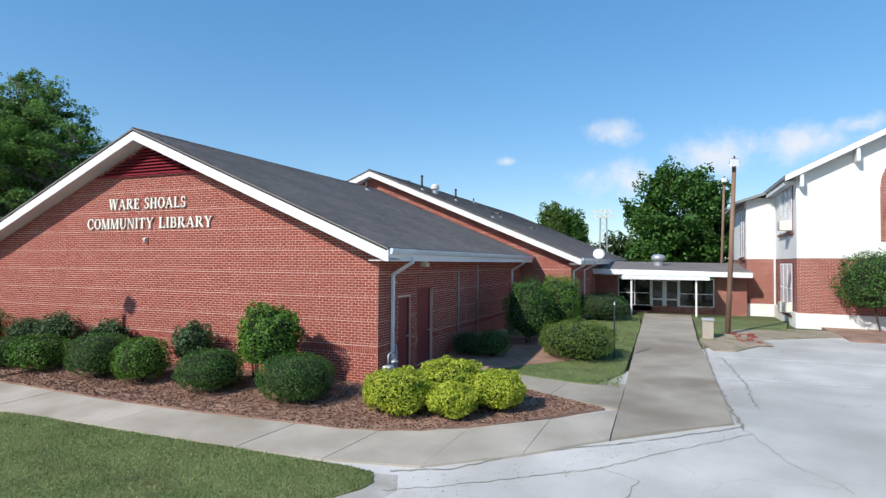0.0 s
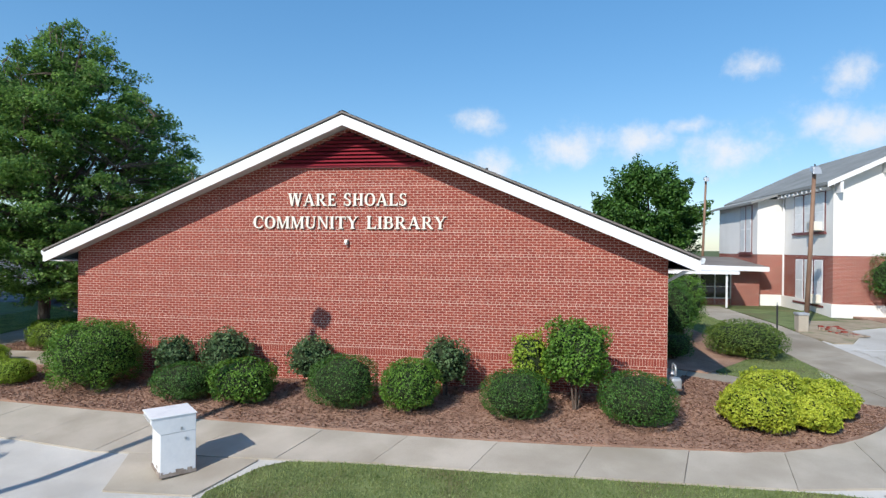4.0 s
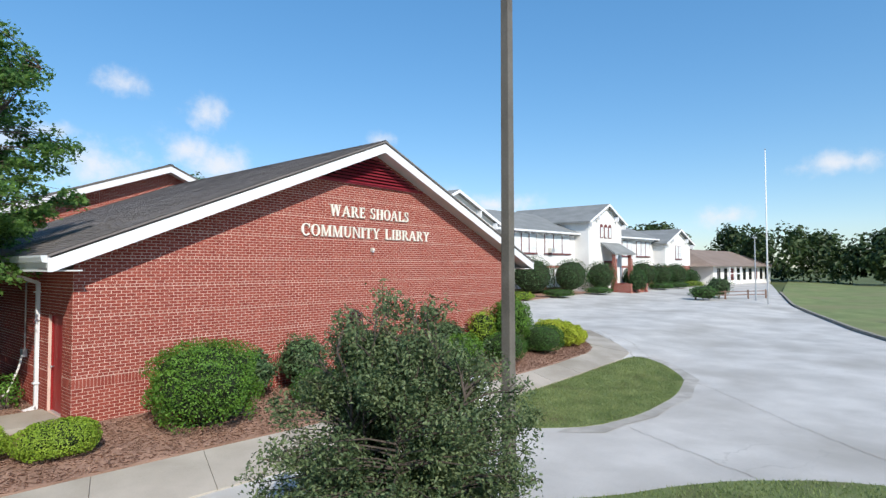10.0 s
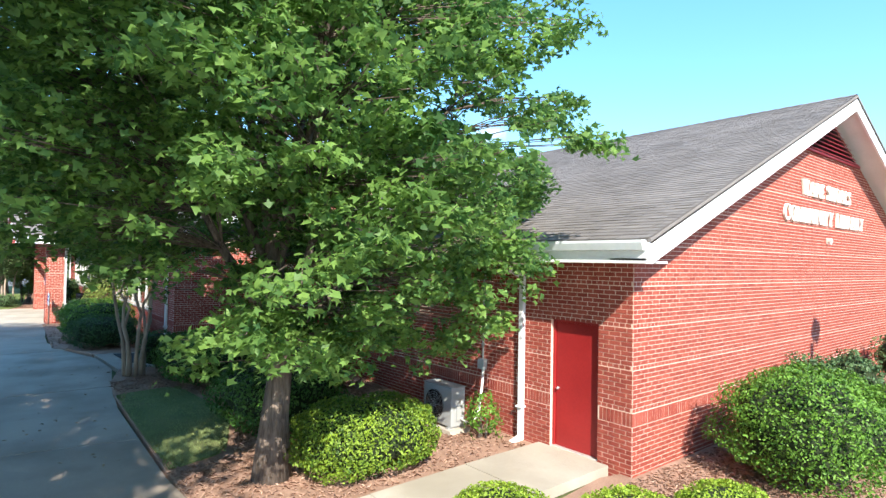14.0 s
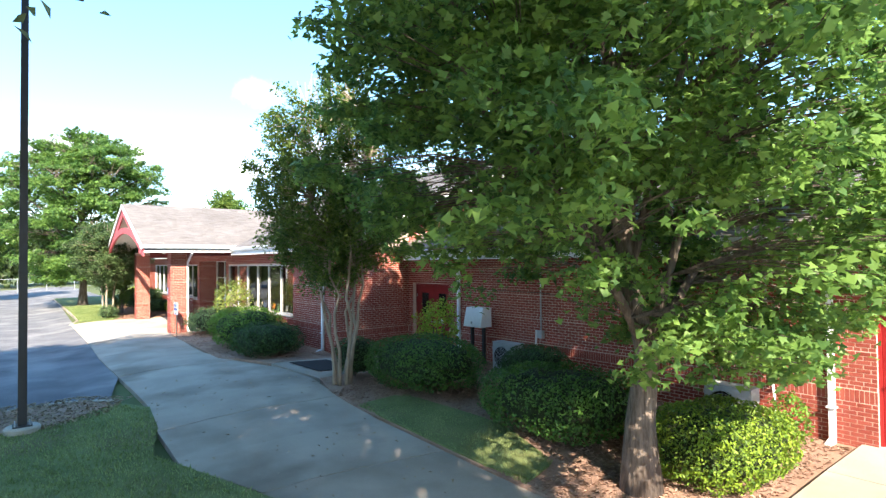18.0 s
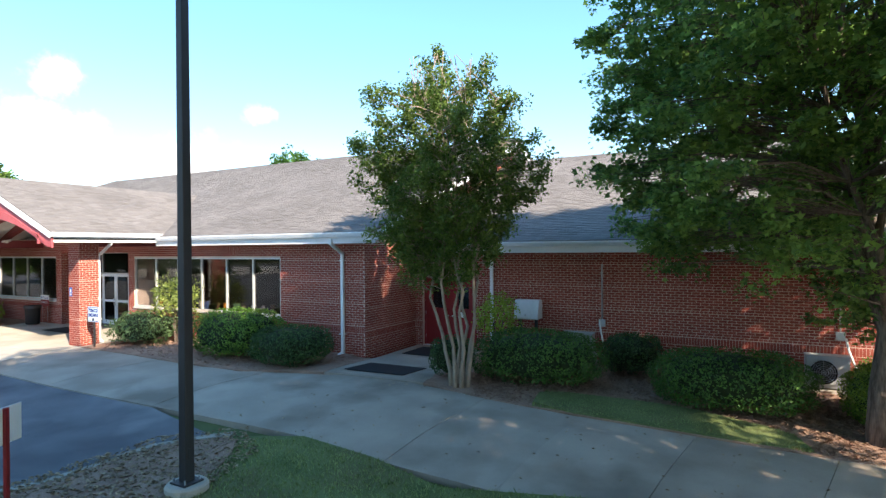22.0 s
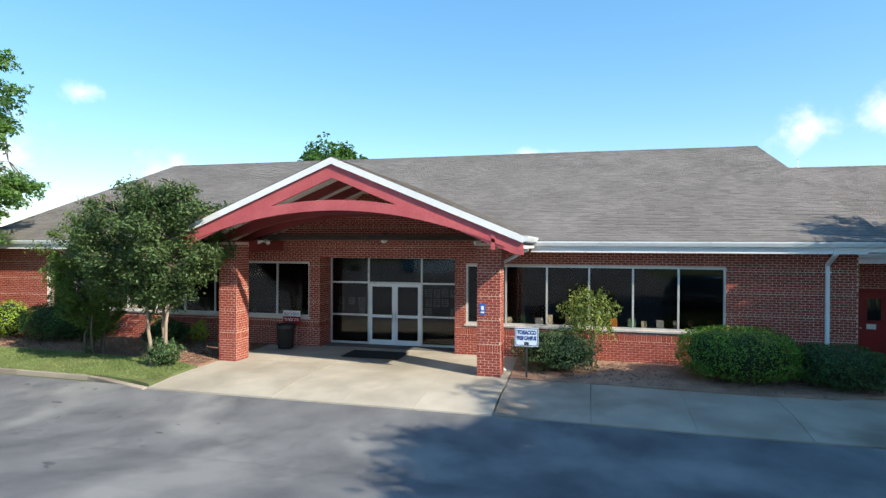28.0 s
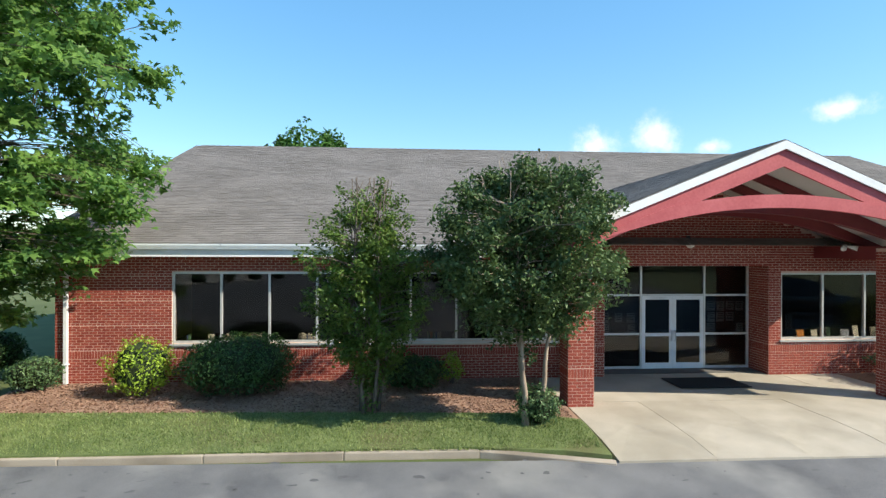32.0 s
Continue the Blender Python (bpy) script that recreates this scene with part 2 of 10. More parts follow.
def varied(name, c1, c2, scale=3.0, rough=0.8, fine=60.0, bump=0.15, bump_scale=80.0, island=0.0, obj=0.0, metal=0.0, c3=None, c3_scale=0.6, spec=0.4, detail=6.0, stretch=None, coat=0.0, cracks=0.0):
    """A surface whose colour wanders between c1 and c2 at two scales, with fine relief."""
    m, nt, b = mat_base(name)
    N, L = nt.nodes, nt.links
    co = N.new("ShaderNodeTexCoord")
    geo = N.new("ShaderNodeNewGeometry")
    src = geo.outputs["Position"] if stretch != "object" else co.outputs["Object"]
    if isinstance(stretch, tuple):
        mp = N.new("ShaderNodeMapping")
        mp.inputs["Scale"].default_value = stretch
        L.new(src, mp.inputs["Vector"])
        src = mp.outputs[0]

    def noise_tex(s, d):
        n = N.new("ShaderNodeTexNoise")
        n.inputs["Scale"].default_value, n.inputs["Detail"].default_value = s, d
        L.new(src, n.inputs["Vector"])
        return n.outputs["Fac"]

    big, small = noise_tex(scale, detail), noise_tex(fine, 3)
    mix = N.new("ShaderNodeMath")
    mix.operation = "MULTIPLY_ADD"
    L.new(small, mix.inputs[0])
    mix.inputs[1].default_value = 0.45
    add = N.new("ShaderNodeMath")
    add.operation = "MULTIPLY_ADD"
    L.new(big, add.inputs[0])
    add.inputs[1].default_value, add.inputs[2].default_value = 0.9, -0.18
    L.new(add.outputs[0], mix.inputs[2])
    val = mix.outputs[0]
    for amount, node, out in ((island, geo, "Random Per Island"), (obj, None, "Random")):
        if amount:
            node = node or N.new("ShaderNodeObjectInfo")
            ma = N.new("ShaderNodeMath")
            ma.operation = "MULTIPLY_ADD"
            L.new(node.outputs[out], ma.inputs[0])
            ma.inputs[1].default_value = amount
            sub = N.new("ShaderNodeMath")
            sub.operation = "SUBTRACT"
            L.new(val, sub.inputs[0])
            sub.inputs[1].default_value = amount / 2
            L.new(sub.outputs[0], ma.inputs[2])
            val = ma.outputs[0]
    ramp = N.new("ShaderNodeValToRGB")
    e = ramp.color_ramp.elements
    e[0].position, e[1].position = 0.28, 0.72
    e[0].color, e[1].color = (*c1, 1), (*c2, 1)
    L.new(val, ramp.inputs["Fac"])
    col = ramp.outputs["Color"]
    if c3:
        n3 = noise_tex(c3_scale, 5)
        r3 = N.new("ShaderNodeValToRGB")
        r3.color_ramp.elements[0].position, r3.color_ramp.elements[1].position = 0.5, 0.68
        L.new(n3, r3.inputs["Fac"])
        mx = N.new("ShaderNodeMixRGB")
        mx.inputs["Color2"].default_value = (*c3, 1)
        L.new(r3.outputs["Color"], mx.inputs["Fac"])
        L.new(col, mx.inputs["Color1"])
        col = mx.outputs["Color"]
    if cracks:
        wob = N.new("ShaderNodeTexNoise")
        wob.inputs["Scale"].default_value, wob.inputs["Detail"].default_value = 1.4, 8
        L.new(src, wob.inputs["Vector"])
        warp = N.new("ShaderNodeMixRGB")
        warp.blend_type = "ADD"
        warp.inputs["Fac"].default_value = 0.9
        L.new(src, warp.inputs["Color1"])
        L.new(wob.outputs["Color"], warp.inputs["Color2"])
        vo = N.new("ShaderNodeTexVoronoi")
        vo.feature = "DISTANCE_TO_EDGE"
        vo.inputs["Scale"].default_value = cracks
        L.new(warp.outputs[0], vo.inputs["Vector"])
        cr = N.new("ShaderNodeMapRange")
        cr.inputs["From Min"].default_value, cr.inputs["From Max"].default_value = 0.002, 0.009
        cr.inputs["To Min"].default_value, cr.inputs["To Max"].default_value = 0.2, 0.0
        L.new(vo.outputs["Distance"], cr.inputs["Value"])
        pick = N.new("ShaderNodeMapRange")
        pick.inputs["From Min"].default_value, pick.inputs["From Max"].default_value = 0.52, 0.66
        L.new(noise_tex(0.23, 3), pick.inputs["Value"])
        pm = N.new("ShaderNodeMath")
        pm.operation = "MULTIPLY"
        L.new(cr.outputs[0], pm.inputs[0])
        L.new(pick.outputs[0], pm.inputs[1])
        cm = N.new("ShaderNodeMixRGB")
        cm.inputs["Color2"].default_value = (c1[0] * 0.25, c1[1] * 0.24, c1[2] * 0.22, 1)
        L.new(pm.outputs[0], cm.inputs["Fac"])
        L.new(col, cm.inputs["Color1"])
        col = cm.outputs["Color"]
    L.new(col, b.inputs["Base Color"])
    b.inputs["Roughness"].default_value = rough
    b.inputs["Metallic"].default_value = metal
    b.inputs["Specular IOR Level"].default_value = spec
    b.inputs["Coat Weight"].default_value = coat
    if bump:
        bn = N.new("ShaderNodeBump")
        bn.inputs["Strength"].default_value, bn.inputs["Distance"].default_value = bump, 0.02
        L.new(noise_tex(bump_scale, 4), bn.inputs["Height"])
        L.new(bn.outputs[0], b.inputs["Normal"])
    return m


def leaf_mat(name, c1, c2, rough=0.5, trans=0.35, scale=1.2):
    m, nt, b = mat_base(name)
    N, L = nt.nodes, nt.links
    geo = N.new("ShaderNodeNewGeometry")
    nz = N.new("ShaderNodeTexNoise")
    nz.inputs["Scale"].default_value = scale
    L.new(geo.outputs["Position"], nz.inputs["Vector"])
    ad = N.new("ShaderNodeMath")
    ad.operation = "MULTIPLY_ADD"
    L.new(geo.outputs["Random Per Island"], ad.inputs[0])
    ad.inputs[1].default_value = 0.5
    sb = N.new("ShaderNodeMath")
    sb.operation = "SUBTRACT"
    L.new(nz.outputs["Fac"], sb.inputs[0])
    sb.inputs[1].default_value = 0.25
    L.new(sb.outputs[0], ad.inputs[2])
    ramp = N.new("ShaderNodeValToRGB")
    e = ramp.color_ramp.elements
    e[0].position, e[1].position = 0.2, 0.8
    e[0].color, e[1].color = (*c1, 1), (*c2, 1)
    L.new(ad.outputs[0], ramp.inputs["Fac"])
    L.new(ramp.outputs["Color"], b.inputs["Base Color"])
    b.inputs["Roughness"].default_value = rough
    b.inputs["Specular IOR Level"].default_value = 0.35
    tr = N.new("ShaderNodeBsdfTranslucent")
    L.new(ramp.outputs["Color"], tr.inputs["Color"])
    ms = N.new("ShaderNodeMixShader")
    ms.inputs["Fac"].default_value = trans
    L.new(b.outputs[0], ms.inputs[1])
    L.new(tr.outputs[0], ms.inputs[2])
    L.new(ms.outputs[0], N["Material Output"].inputs["Surface"])
    return m


def plain(name, colour, rough=0.5, metal=0.0, **kw):
    c1 = tuple(c * 0.9 for c in colour)
    c2 = tuple(min(1, c * 1.08) for c in colour)
    return varied(name, c1, c2, rough=rough, metal=metal, bump=kw.pop("bump", 0.04), **kw)


BRICK = dict(scale=6.0, rough=0.85, fine=45, bump=0.25, bump_scale=120, spec=0.25)
M_BRICK = varied("red_brick", (0.235, 0.045, 0.033), (0.345, 0.083, 0.058), island=0.26, **BRICK)
M_BRICK_PIECE = varied("red_brick_piece", (0.235, 0.045, 0.033), (0.345, 0.083, 0.058), obj=0.26, **BRICK)
M_MORTAR = varied("mortar", (0.57, 0.40, 0.33), (0.72, 0.54, 0.45), scale=2, rough=0.95, fine=90)
M_SHINGLE = varied("asphalt_shingle", (0.165, 0.148, 0.139), (0.24, 0.218, 0.205), scale=0.5, rough=0.93, fine=140, bump=0.5, bump_scale=220, island=0.3, spec=0.2)
M_WHITE = varied("white_painted_trim", (0.72, 0.73, 0.75), (0.86, 0.86, 0.87), scale=1.2, rough=0.5, fine=20, bump=0.05)
M_SOFFIT = varied("soffit_panel", (0.60, 0.58, 0.56), (0.72, 0.70, 0.68), scale=1.0, rough=0.7, fine=30, bump=0.05)
M_GUTTER = varied("pale_gutter_metal", (0.62, 0.66, 0.70), (0.76, 0.79, 0.82), scale=1.1, rough=0.4, fine=12, bump=0.04, metal=0.1)
M_RED_DOOR = varied("red_door_paint", (0.24, 0.012, 0.014), (0.34, 0.022, 0.022), scale=1.2, rough=0.45, fine=25, bump=0.05)
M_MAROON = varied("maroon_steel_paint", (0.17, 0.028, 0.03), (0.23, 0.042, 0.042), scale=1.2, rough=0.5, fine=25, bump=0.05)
M_PINKRED = varied("pinkish_red_timber_paint", (0.42, 0.075, 0.085), (0.56, 0.13, 0.14), scale=1.5, rough=0.6, fine=18, bump=0.08)
M_LOUVRE = varied("maroon_louvre_paint", (0.22, 0.015, 0.03), (0.32, 0.03, 0.045), scale=1.4, rough=0.5, fine=20, bump=0.05)
M_ALU = varied("aluminium_frame", (0.55, 0.55, 0.54), (0.70, 0.70, 0.69), scale=2, rough=0.35, fine=40, bump=0.03, metal=0.4)
M_CONC = varied("sidewalk_concrete", (0.36, 0.318, 0.26), (0.53, 0.475, 0.40), scale=0.9, rough=0.92, fine=70, bump=0.25, bump_scale=150, c3=(0.32, 0.28, 0.22), c3_scale=0.35, obj=0.16)
M_STAIN = varied("oil_stained_asphalt", (0.07, 0.07, 0.078), (0.125, 0.125, 0.13), scale=6, rough=0.8, fine=60, bump=0.3)
# stain blotches, with the west walk's tree shade put into the darker tone
M_CONC_STAIN_SHADE = varied("stained_shade_toned_concrete", (0.30, 0.245, 0.195), (0.44, 0.37, 0.30), scale=0.9, rough=0.92, fine=70, bump=0.3, bump_scale=150, c3=(0.22, 0.18, 0.14), c3_scale=0.5, obj=0.2)
M_ASPH_PALE = varied("worn_pale_asphalt", (0.43, 0.415, 0.385), (0.65, 0.628, 0.588), scale=0.55, rough=0.95, fine=80, bump=0.35, bump_scale=180, c3=(0.40, 0.38, 0.345), c3_scale=0.2, detail=9, cracks=0.36)
M_ASPH_DARK = varied("grey_asphalt", (0.095, 0.096, 0.105), (0.205, 0.203, 0.208), scale=0.8, rough=0.93, fine=90, bump=0.35, bump_scale=180, c3=(0.25, 0.245, 0.24), c3_scale=0.5, detail=9, cracks=0.3)
M_LAWN = varied("lawn_turf", (0.09, 0.13, 0.04), (0.20, 0.24, 0.09), scale=1.6, rough=0.95, fine=45, bump=0.8, bump_scale=70, c3=(0.145, 0.14, 0.06), c3_scale=0.6)
L_GRASS = leaf_mat("grass_blade", (0.13, 0.195, 0.055), (0.34, 0.40, 0.16), trans=0.35, scale=1.3)
L_HEDGE = leaf_mat("mixed_hedge_leaf", (0.04, 0.10, 0.015), (0.26, 0.38, 0.04), trans=0.25, scale=2.2)
L_LITTER = leaf_mat("dry_leaf", (0.20, 0.12, 0.06), (0.46, 0.33, 0.20), trans=0.1, scale=6)
L_CHIP = leaf_mat("bark_chip", (0.24, 0.135, 0.095), (0.46, 0.30, 0.225), rough=0.95, trans=0.0, scale=9)
M_FIELD = varied("mown_field_grass", (0.13, 0.17, 0.055), (0.24, 0.28, 0.11), scale=0.5, rough=0.95, fine=12, bump=0.0, c3=(0.22, 0.21, 0.10), c3_scale=0.15)
M_SEAM = varied("dirt_filled_seam", (0.22, 0.2, 0.16), (0.40, 0.365, 0.31), scale=5, rough=1.0, fine=60, bump=0.5)
M_LINE = varied("worn_white_road_paint", (0.56, 0.56, 0.55), (0.74, 0.74, 0.73), scale=4, rough=0.9, fine=60, bump=0.2)
M_MULCH = varied("pine_bark_mulch", (0.23, 0.13, 0.09), (0.44, 0.28, 0.205), scale=1.5, rough=0.97, fine=35, bump=0.9, bump_scale=45)
M_GRAVEL = varied("gravelly_worn_asphalt", (0.33, 0.305, 0.265), (0.55, 0.525, 0.48), scale=2.2, rough=0.98, fine=55, bump=0.6, bump_scale=80, c3=(0.36, 0.34, 0.30), c3_scale=0.8)
M_DIRT = varied("trodden_dirt", (0.27, 0.215, 0.145), (0.42, 0.35, 0.26), scale=1.3, rough=0.98, fine=40, bump=0.6, bump_scale=60, c3=(0.19, 0.19, 0.10), c3_scale=1.4)
M_FARGROUND = varied("far_grass", (0.06, 0.085, 0.025), (0.13, 0.15, 0.05), scale=0.05, rough=0.95, fine=1.0, bump=0.0)
M_BARK = varied("grey_brown_bark", (0.06, 0.043, 0.034), (0.22, 0.172, 0.14), scale=14, rough=0.97, fine=45, bump=1.0, bump_scale=30, stretch=(1, 1, 0.16))
M_TWIG = varied("dark_twig_bark", (0.05, 0.04, 0.032), (0.12, 0.095, 0.075), scale=5, rough=0.95, fine=30, bump=0.4)
M_CRAPEBARK = varied("smooth_tan_bark", (0.22, 0.165, 0.125), (0.40, 0.32, 0.25), scale=5, rough=0.8, fine=20, bump=0.3, bump_scale=20, stretch=(1, 1, 0.25))
L_MAPLE = leaf_mat("maple_leaf", (0.06, 0.15, 0.045), (0.25, 0.42, 0.10), trans=0.55)
L_OAK = leaf_mat("oak_leaf", (0.07, 0.098, 0.036), (0.25, 0.25, 0.105), trans=0.45)
L_CRAPE = leaf_mat("crape_myrtle_leaf", (0.055, 0.12, 0.022), (0.19, 0.28, 0.06), trans=0.4)
L_CRAPE_DARK = leaf_mat("dark_crape_leaf", (0.04, 0.085, 0.03), (0.13, 0.20, 0.07), trans=0.3)
L_BRONZE = leaf_mat("bronze_crape_leaf", (0.065, 0.115, 0.046), (0.24, 0.30, 0.14), trans=0.4, scale=1.6)
L_OLIVE = leaf_mat("yellowish_shrub_leaf", (0.07, 0.12, 0.025), (0.34, 0.40, 0.10), trans=0.3, scale=1.6)
L_BOX = leaf_mat("boxwood_leaf", (0.031, 0.091, 0.017), (0.091, 0.210, 0.035), trans=0.2, scale=3)
L_HOLLY = leaf_mat("bright_holly_leaf", (0.052, 0.130, 0.016), (0.156, 0.312, 0.039), trans=0.2, scale=3)
L_DARK = leaf_mat("dark_shrub_leaf", (0.022, 0.065, 0.019), (0.068, 0.142, 0.038), trans=0.2, scale=3)
L_GREY = leaf_mat("grey_green_leaf", (0.052, 0.111, 0.046), (0.143, 0.234, 0.091), trans=0.25, scale=3)
L_LIME = leaf_mat("lime_shrub_leaf", (0.17, 0.28, 0.025), (0.40, 0.54, 0.065), trans=0.3, scale=3)
L_OLIVE_BOX = leaf_mat("olive_shrub_leaf", (0.06, 0.125, 0.02), (0.19, 0.27, 0.05), trans=0.25, scale=3)
L_YELLOW = leaf_mat("golden_shrub_leaf", (0.28, 0.37, 0.03), (0.62, 0.67, 0.08), trans=0.35, scale=3)
# near-black fill colour stands for the shade inside the shrubs
M_CORE = varied("shrub_inner_shade", (0.012, 0.022, 0.008), (0.03, 0.045, 0.015), scale=6, rough=1.0, fine=30, bump=0.5)
M_DARKMETAL = plain("dark_bronze_metal", (0.045, 0.043, 0.045), 0.5, 0.3)
M_POLE = varied("weathered_galvanised_pole", (0.13, 0.115, 0.095), (0.21, 0.19, 0.16), scale=2, rough=0.6, fine=30, bump=0.1, metal=0.2)
M_GALV = plain("galvanised_steel", (0.50, 0.52, 0.54), 0.4, 0.5)
M_STUCCO = varied("white_stucco", (0.72, 0.71, 0.68), (0.86, 0.85, 0.82), scale=0.5, rough=0.9, fine=40, bump=0.2)
M_BLACK = plain("black_rubber", (0.018, 0.018, 0.02), 0.85)
M_CREAM = plain("cream_enamel", (0.70, 0.67, 0.58), 0.5)
# dimness behind the tinted glass is put into this paper's grey colour
M_NOTICE = varied("dimmed_notice_paper", (0.34, 0.33, 0.31), (0.58, 0.57, 0.54), scale=5, rough=0.8, fine=30, bump=0.0)
M_PAPER = plain("printed_paper", (0.78, 0.76, 0.72), 0.8)
M_INK = plain("dark_print", (0.03, 0.03, 0.05), 0.7)
M_INTERIOR = varied("interior_dimness", (0.10, 0.095, 0.09), (0.16, 0.15, 0.14), scale=0.7, rough=0.9)
M_WOODPOLE = varied("weathered_utility_pole", (0.17, 0.10, 0.07), (0.30, 0.19, 0.13), scale=4, rough=0.9, fine=30, bump=0.4, stretch=(1, 1, 0.15))


def glass_mat(name, tint, rough=0.02):
    m, nt, b = mat_base(name)
    b.inputs["Base Color"].default_value = (*tint, 1)
    b.inputs["Roughness"].default_value = rough
    b.inputs["Transmission Weight"].default_value = 1.0
    b.inputs["IOR"].default_value = 1.45
    return m


M_GLASS = glass_mat("tinted_window_glass", (0.32, 0.33, 0.33))


# ---- ground heights ----
def sm(a, b, v):
    t = min(1.0, max(0.0, (v - a) / (b - a)))
    return t * t * (3 - 2 * t)


def ground_z(x, y):
    front = -0.6 * sm(0, -7, y) if y < 0 else 0.0
    side = 0.27 * sm(1, 14, y)
    west = -0.28 * sm(-7.2, -11, x) + 0.40 * sm(-11.5, -15, x) * sm(11, 15, y)
    east = -0.2 * sm(15, 23, x) * (1 - sm(5, 16, y)) * (1 - sm(0, -7, y)) + 0.012 * min(60, max(0.0, x - 35))
    dip = -0.13 * sm(-5.0, -2.0, x) * sm(11.6, 12.7, y) * (1 - sm(15.1, 16.2, y)) if x < 3 else 0.0
    return front + side + west + east + dip



# ---- ground ----
def rounded(outline, times=1):
    """Cuts the corners of an outline, so that it runs in soft curves."""
    for _ in range(times):
        outline = [q for a, b in zip(outline, outline[1:] + outline[:1]) for q in ((a[0] * 0.82 + b[0] * 0.18, a[1] * 0.82 + b[1] * 0.18), (a[0] * 0.18 + b[0] * 0.82, a[1] * 0.18 + b[1] * 0.82))]
    return outline


def sheet(name, outline, off, material, label, category, step=1.5, skirt=0.0, kind="structure", parent=None):
    """A flat piece of ground cut to an outline, laid on the ground's heights."""
    if name in ("lawn_island", "lawn_verge", "mulch_island_lot", "lawn_side", "lawn_east"):
        outline = rounded(outline)
    bm = bmesh.new()
    face = bm.faces.new([bm.verts.new((x, y, 0)) for x, y in outline])
    xs, ys = [p[0] for p in outline], [p[1] for p in outline]
    for lo, hi, axis in ((min(xs), max(xs), 0), (min(ys), max(ys), 1)):
        k = math.ceil(lo / step) * step
        while k < hi:
            co, no = ((k, 0, 0), (1, 0, 0)) if axis == 0 else ((0, k, 0), (0, 1, 0))
            bmesh.ops.bisect_plane(bm, geom=bm.verts[:] + bm.edges[:] + bm.faces[:], plane_co=co, plane_no=no)
            k += step
    if skirt:
        border = [e for e in bm.edges if len(e.link_faces) == 1]
        ret = bmesh.ops.extrude_edge_only(bm, edges=border)
        low = {v for v in ret["geom"] if isinstance(v, bmesh.types.BMVert)}
    else:
        low = set()
    for v in bm.verts:
        v.co.z = ground_z(v.co.x, v.co.y) + off - (skirt if v in low else 0)
    bmesh.ops.recalc_face_normals(bm, faces=bm.faces)
    if sum(f.normal.z for f in bm.faces) < 0:
        bmesh.ops.reverse_faces(bm, faces=bm.faces)
    me = bpy.data.meshes.new(name)
    bm.to_mesh(me)
    bm.free()
    me.materials.append(material)
    ob = new(name, me)
    ob.parent = parent
    return tagged(ob, label, category, "", kind) if parent is None else ob


def ground_sheet():
    xs = [-2500, -900, -300, -150] + list(np.arange(-90, 131, 2.5)) + [180, 320, 900, 2500]
    ys = [-2500, -900, -300, -120] + list(np.arange(-60, 91, 2.5)) + [130, 260, 900, 2500]
    verts = [(x, y, ground_z(x, y) - 0.09) for y in ys for x in xs]
    n = len(xs)
    faces = [(j * n + i, j * n + i + 1, (j + 1) * n + i + 1, (j + 1) * n + i) for j in range(len(ys) - 1) for i in range(n - 1)]
    tagged(new("ground", raw_mesh("ground", verts, faces, M_FARGROUND)), "grass-covered ground reaching to the wooded distance", "ground", kind="structure")


ground_sheet()
sheet("road_front", [(-30, -45), (18, -45), (24, -19), (29.4, -14.5), (39, -10.7), (58, -4.7), (75, -1), (110, 6), (110, 20), (78, 16), (60, 14.5), (31.3, 15.2), (27.6, 13.2), (25, 9), (20, -1), (-3, -1), (-7.6, 1.2), (-9.2, 0.4), (-9.9, -1.6), (-30, -2.6)], -0.03, M_ASPH_PALE, "pale worn asphalt drive with cracks and patches", "road", 2.0)
sheet("parking_lot", [(-90, 14.2), (-12, 13.2), (-9.4, 14.1), (-8.6, 18), (-8.6, 33.6), (-8.2, 48), (-4, 62), (-4, 95), (-90, 95)], -0.02, M_ASPH_DARK, "grey asphalt car park dappled with tree shade", "car park", 2.0)
sheet("lawn_west", [(-8.1, 0), (-8.1, 5), (-9.4, 9.2), (-9.05, 10.6), (-8.9, 12.2), (-9.3, 13.2), (-10.6, 12.9), (-12.2, 13.2), (-14, 13.6), (-40, 14), (-40, -2.6), (-9.5, -2)], 0.03, M_LAWN, "shaded lawn under the trees with bare patches", "lawn", 1.5)
sheet("lawn_island", [(7.9, -6.3), (8.7, -4.75), (10.3, -4.6), (13.6, -4.6), (17.1, -4.5), (19.6, -4.4), (19.9, -4.9), (19.2, -5.9), (16.9, -7.4), (14.1, -8.0), (11.2, -8.0), (9.2, -7.5)], 0.005, M_LAWN, "mown grass island with a worn bare edge", "lawn", 1.0, 0.1)
sheet("gravel_margin", [(7.7, -6.6), (8.3, -7.2), (8.9, -7.95), (9.9, -8.05), (11.2, -8.4), (12.6, -8.33), (14.1, -8.45), (15.6, -8.1), (17.05, -7.85), (18.3, -7.05), (19.5, -6.25), (20.1, -5.6), (20.35, -4.9), (20.1, -4.4), (19.0, -4.6), (17, -6), (12, -7), (9, -6.5)], -0.014, M_GRAVEL, "worn gravelly margin of the grass island", "ground", 1.0)
sheet("lawn_verge", [(5.4, -9.7), (6.4, -10.3), (7.5, -11.15), (8.6, -12.5), (9.3, -14.2), (9.4, -17), (6, -20), (-4, -20), (-4, -11), (-1.5, -8.6), (1.2, -8.0), (3.6, -8.2)], 0.02, M_LAWN, "rough grass verge round the lamp post", "lawn", 1.0, 0.1)
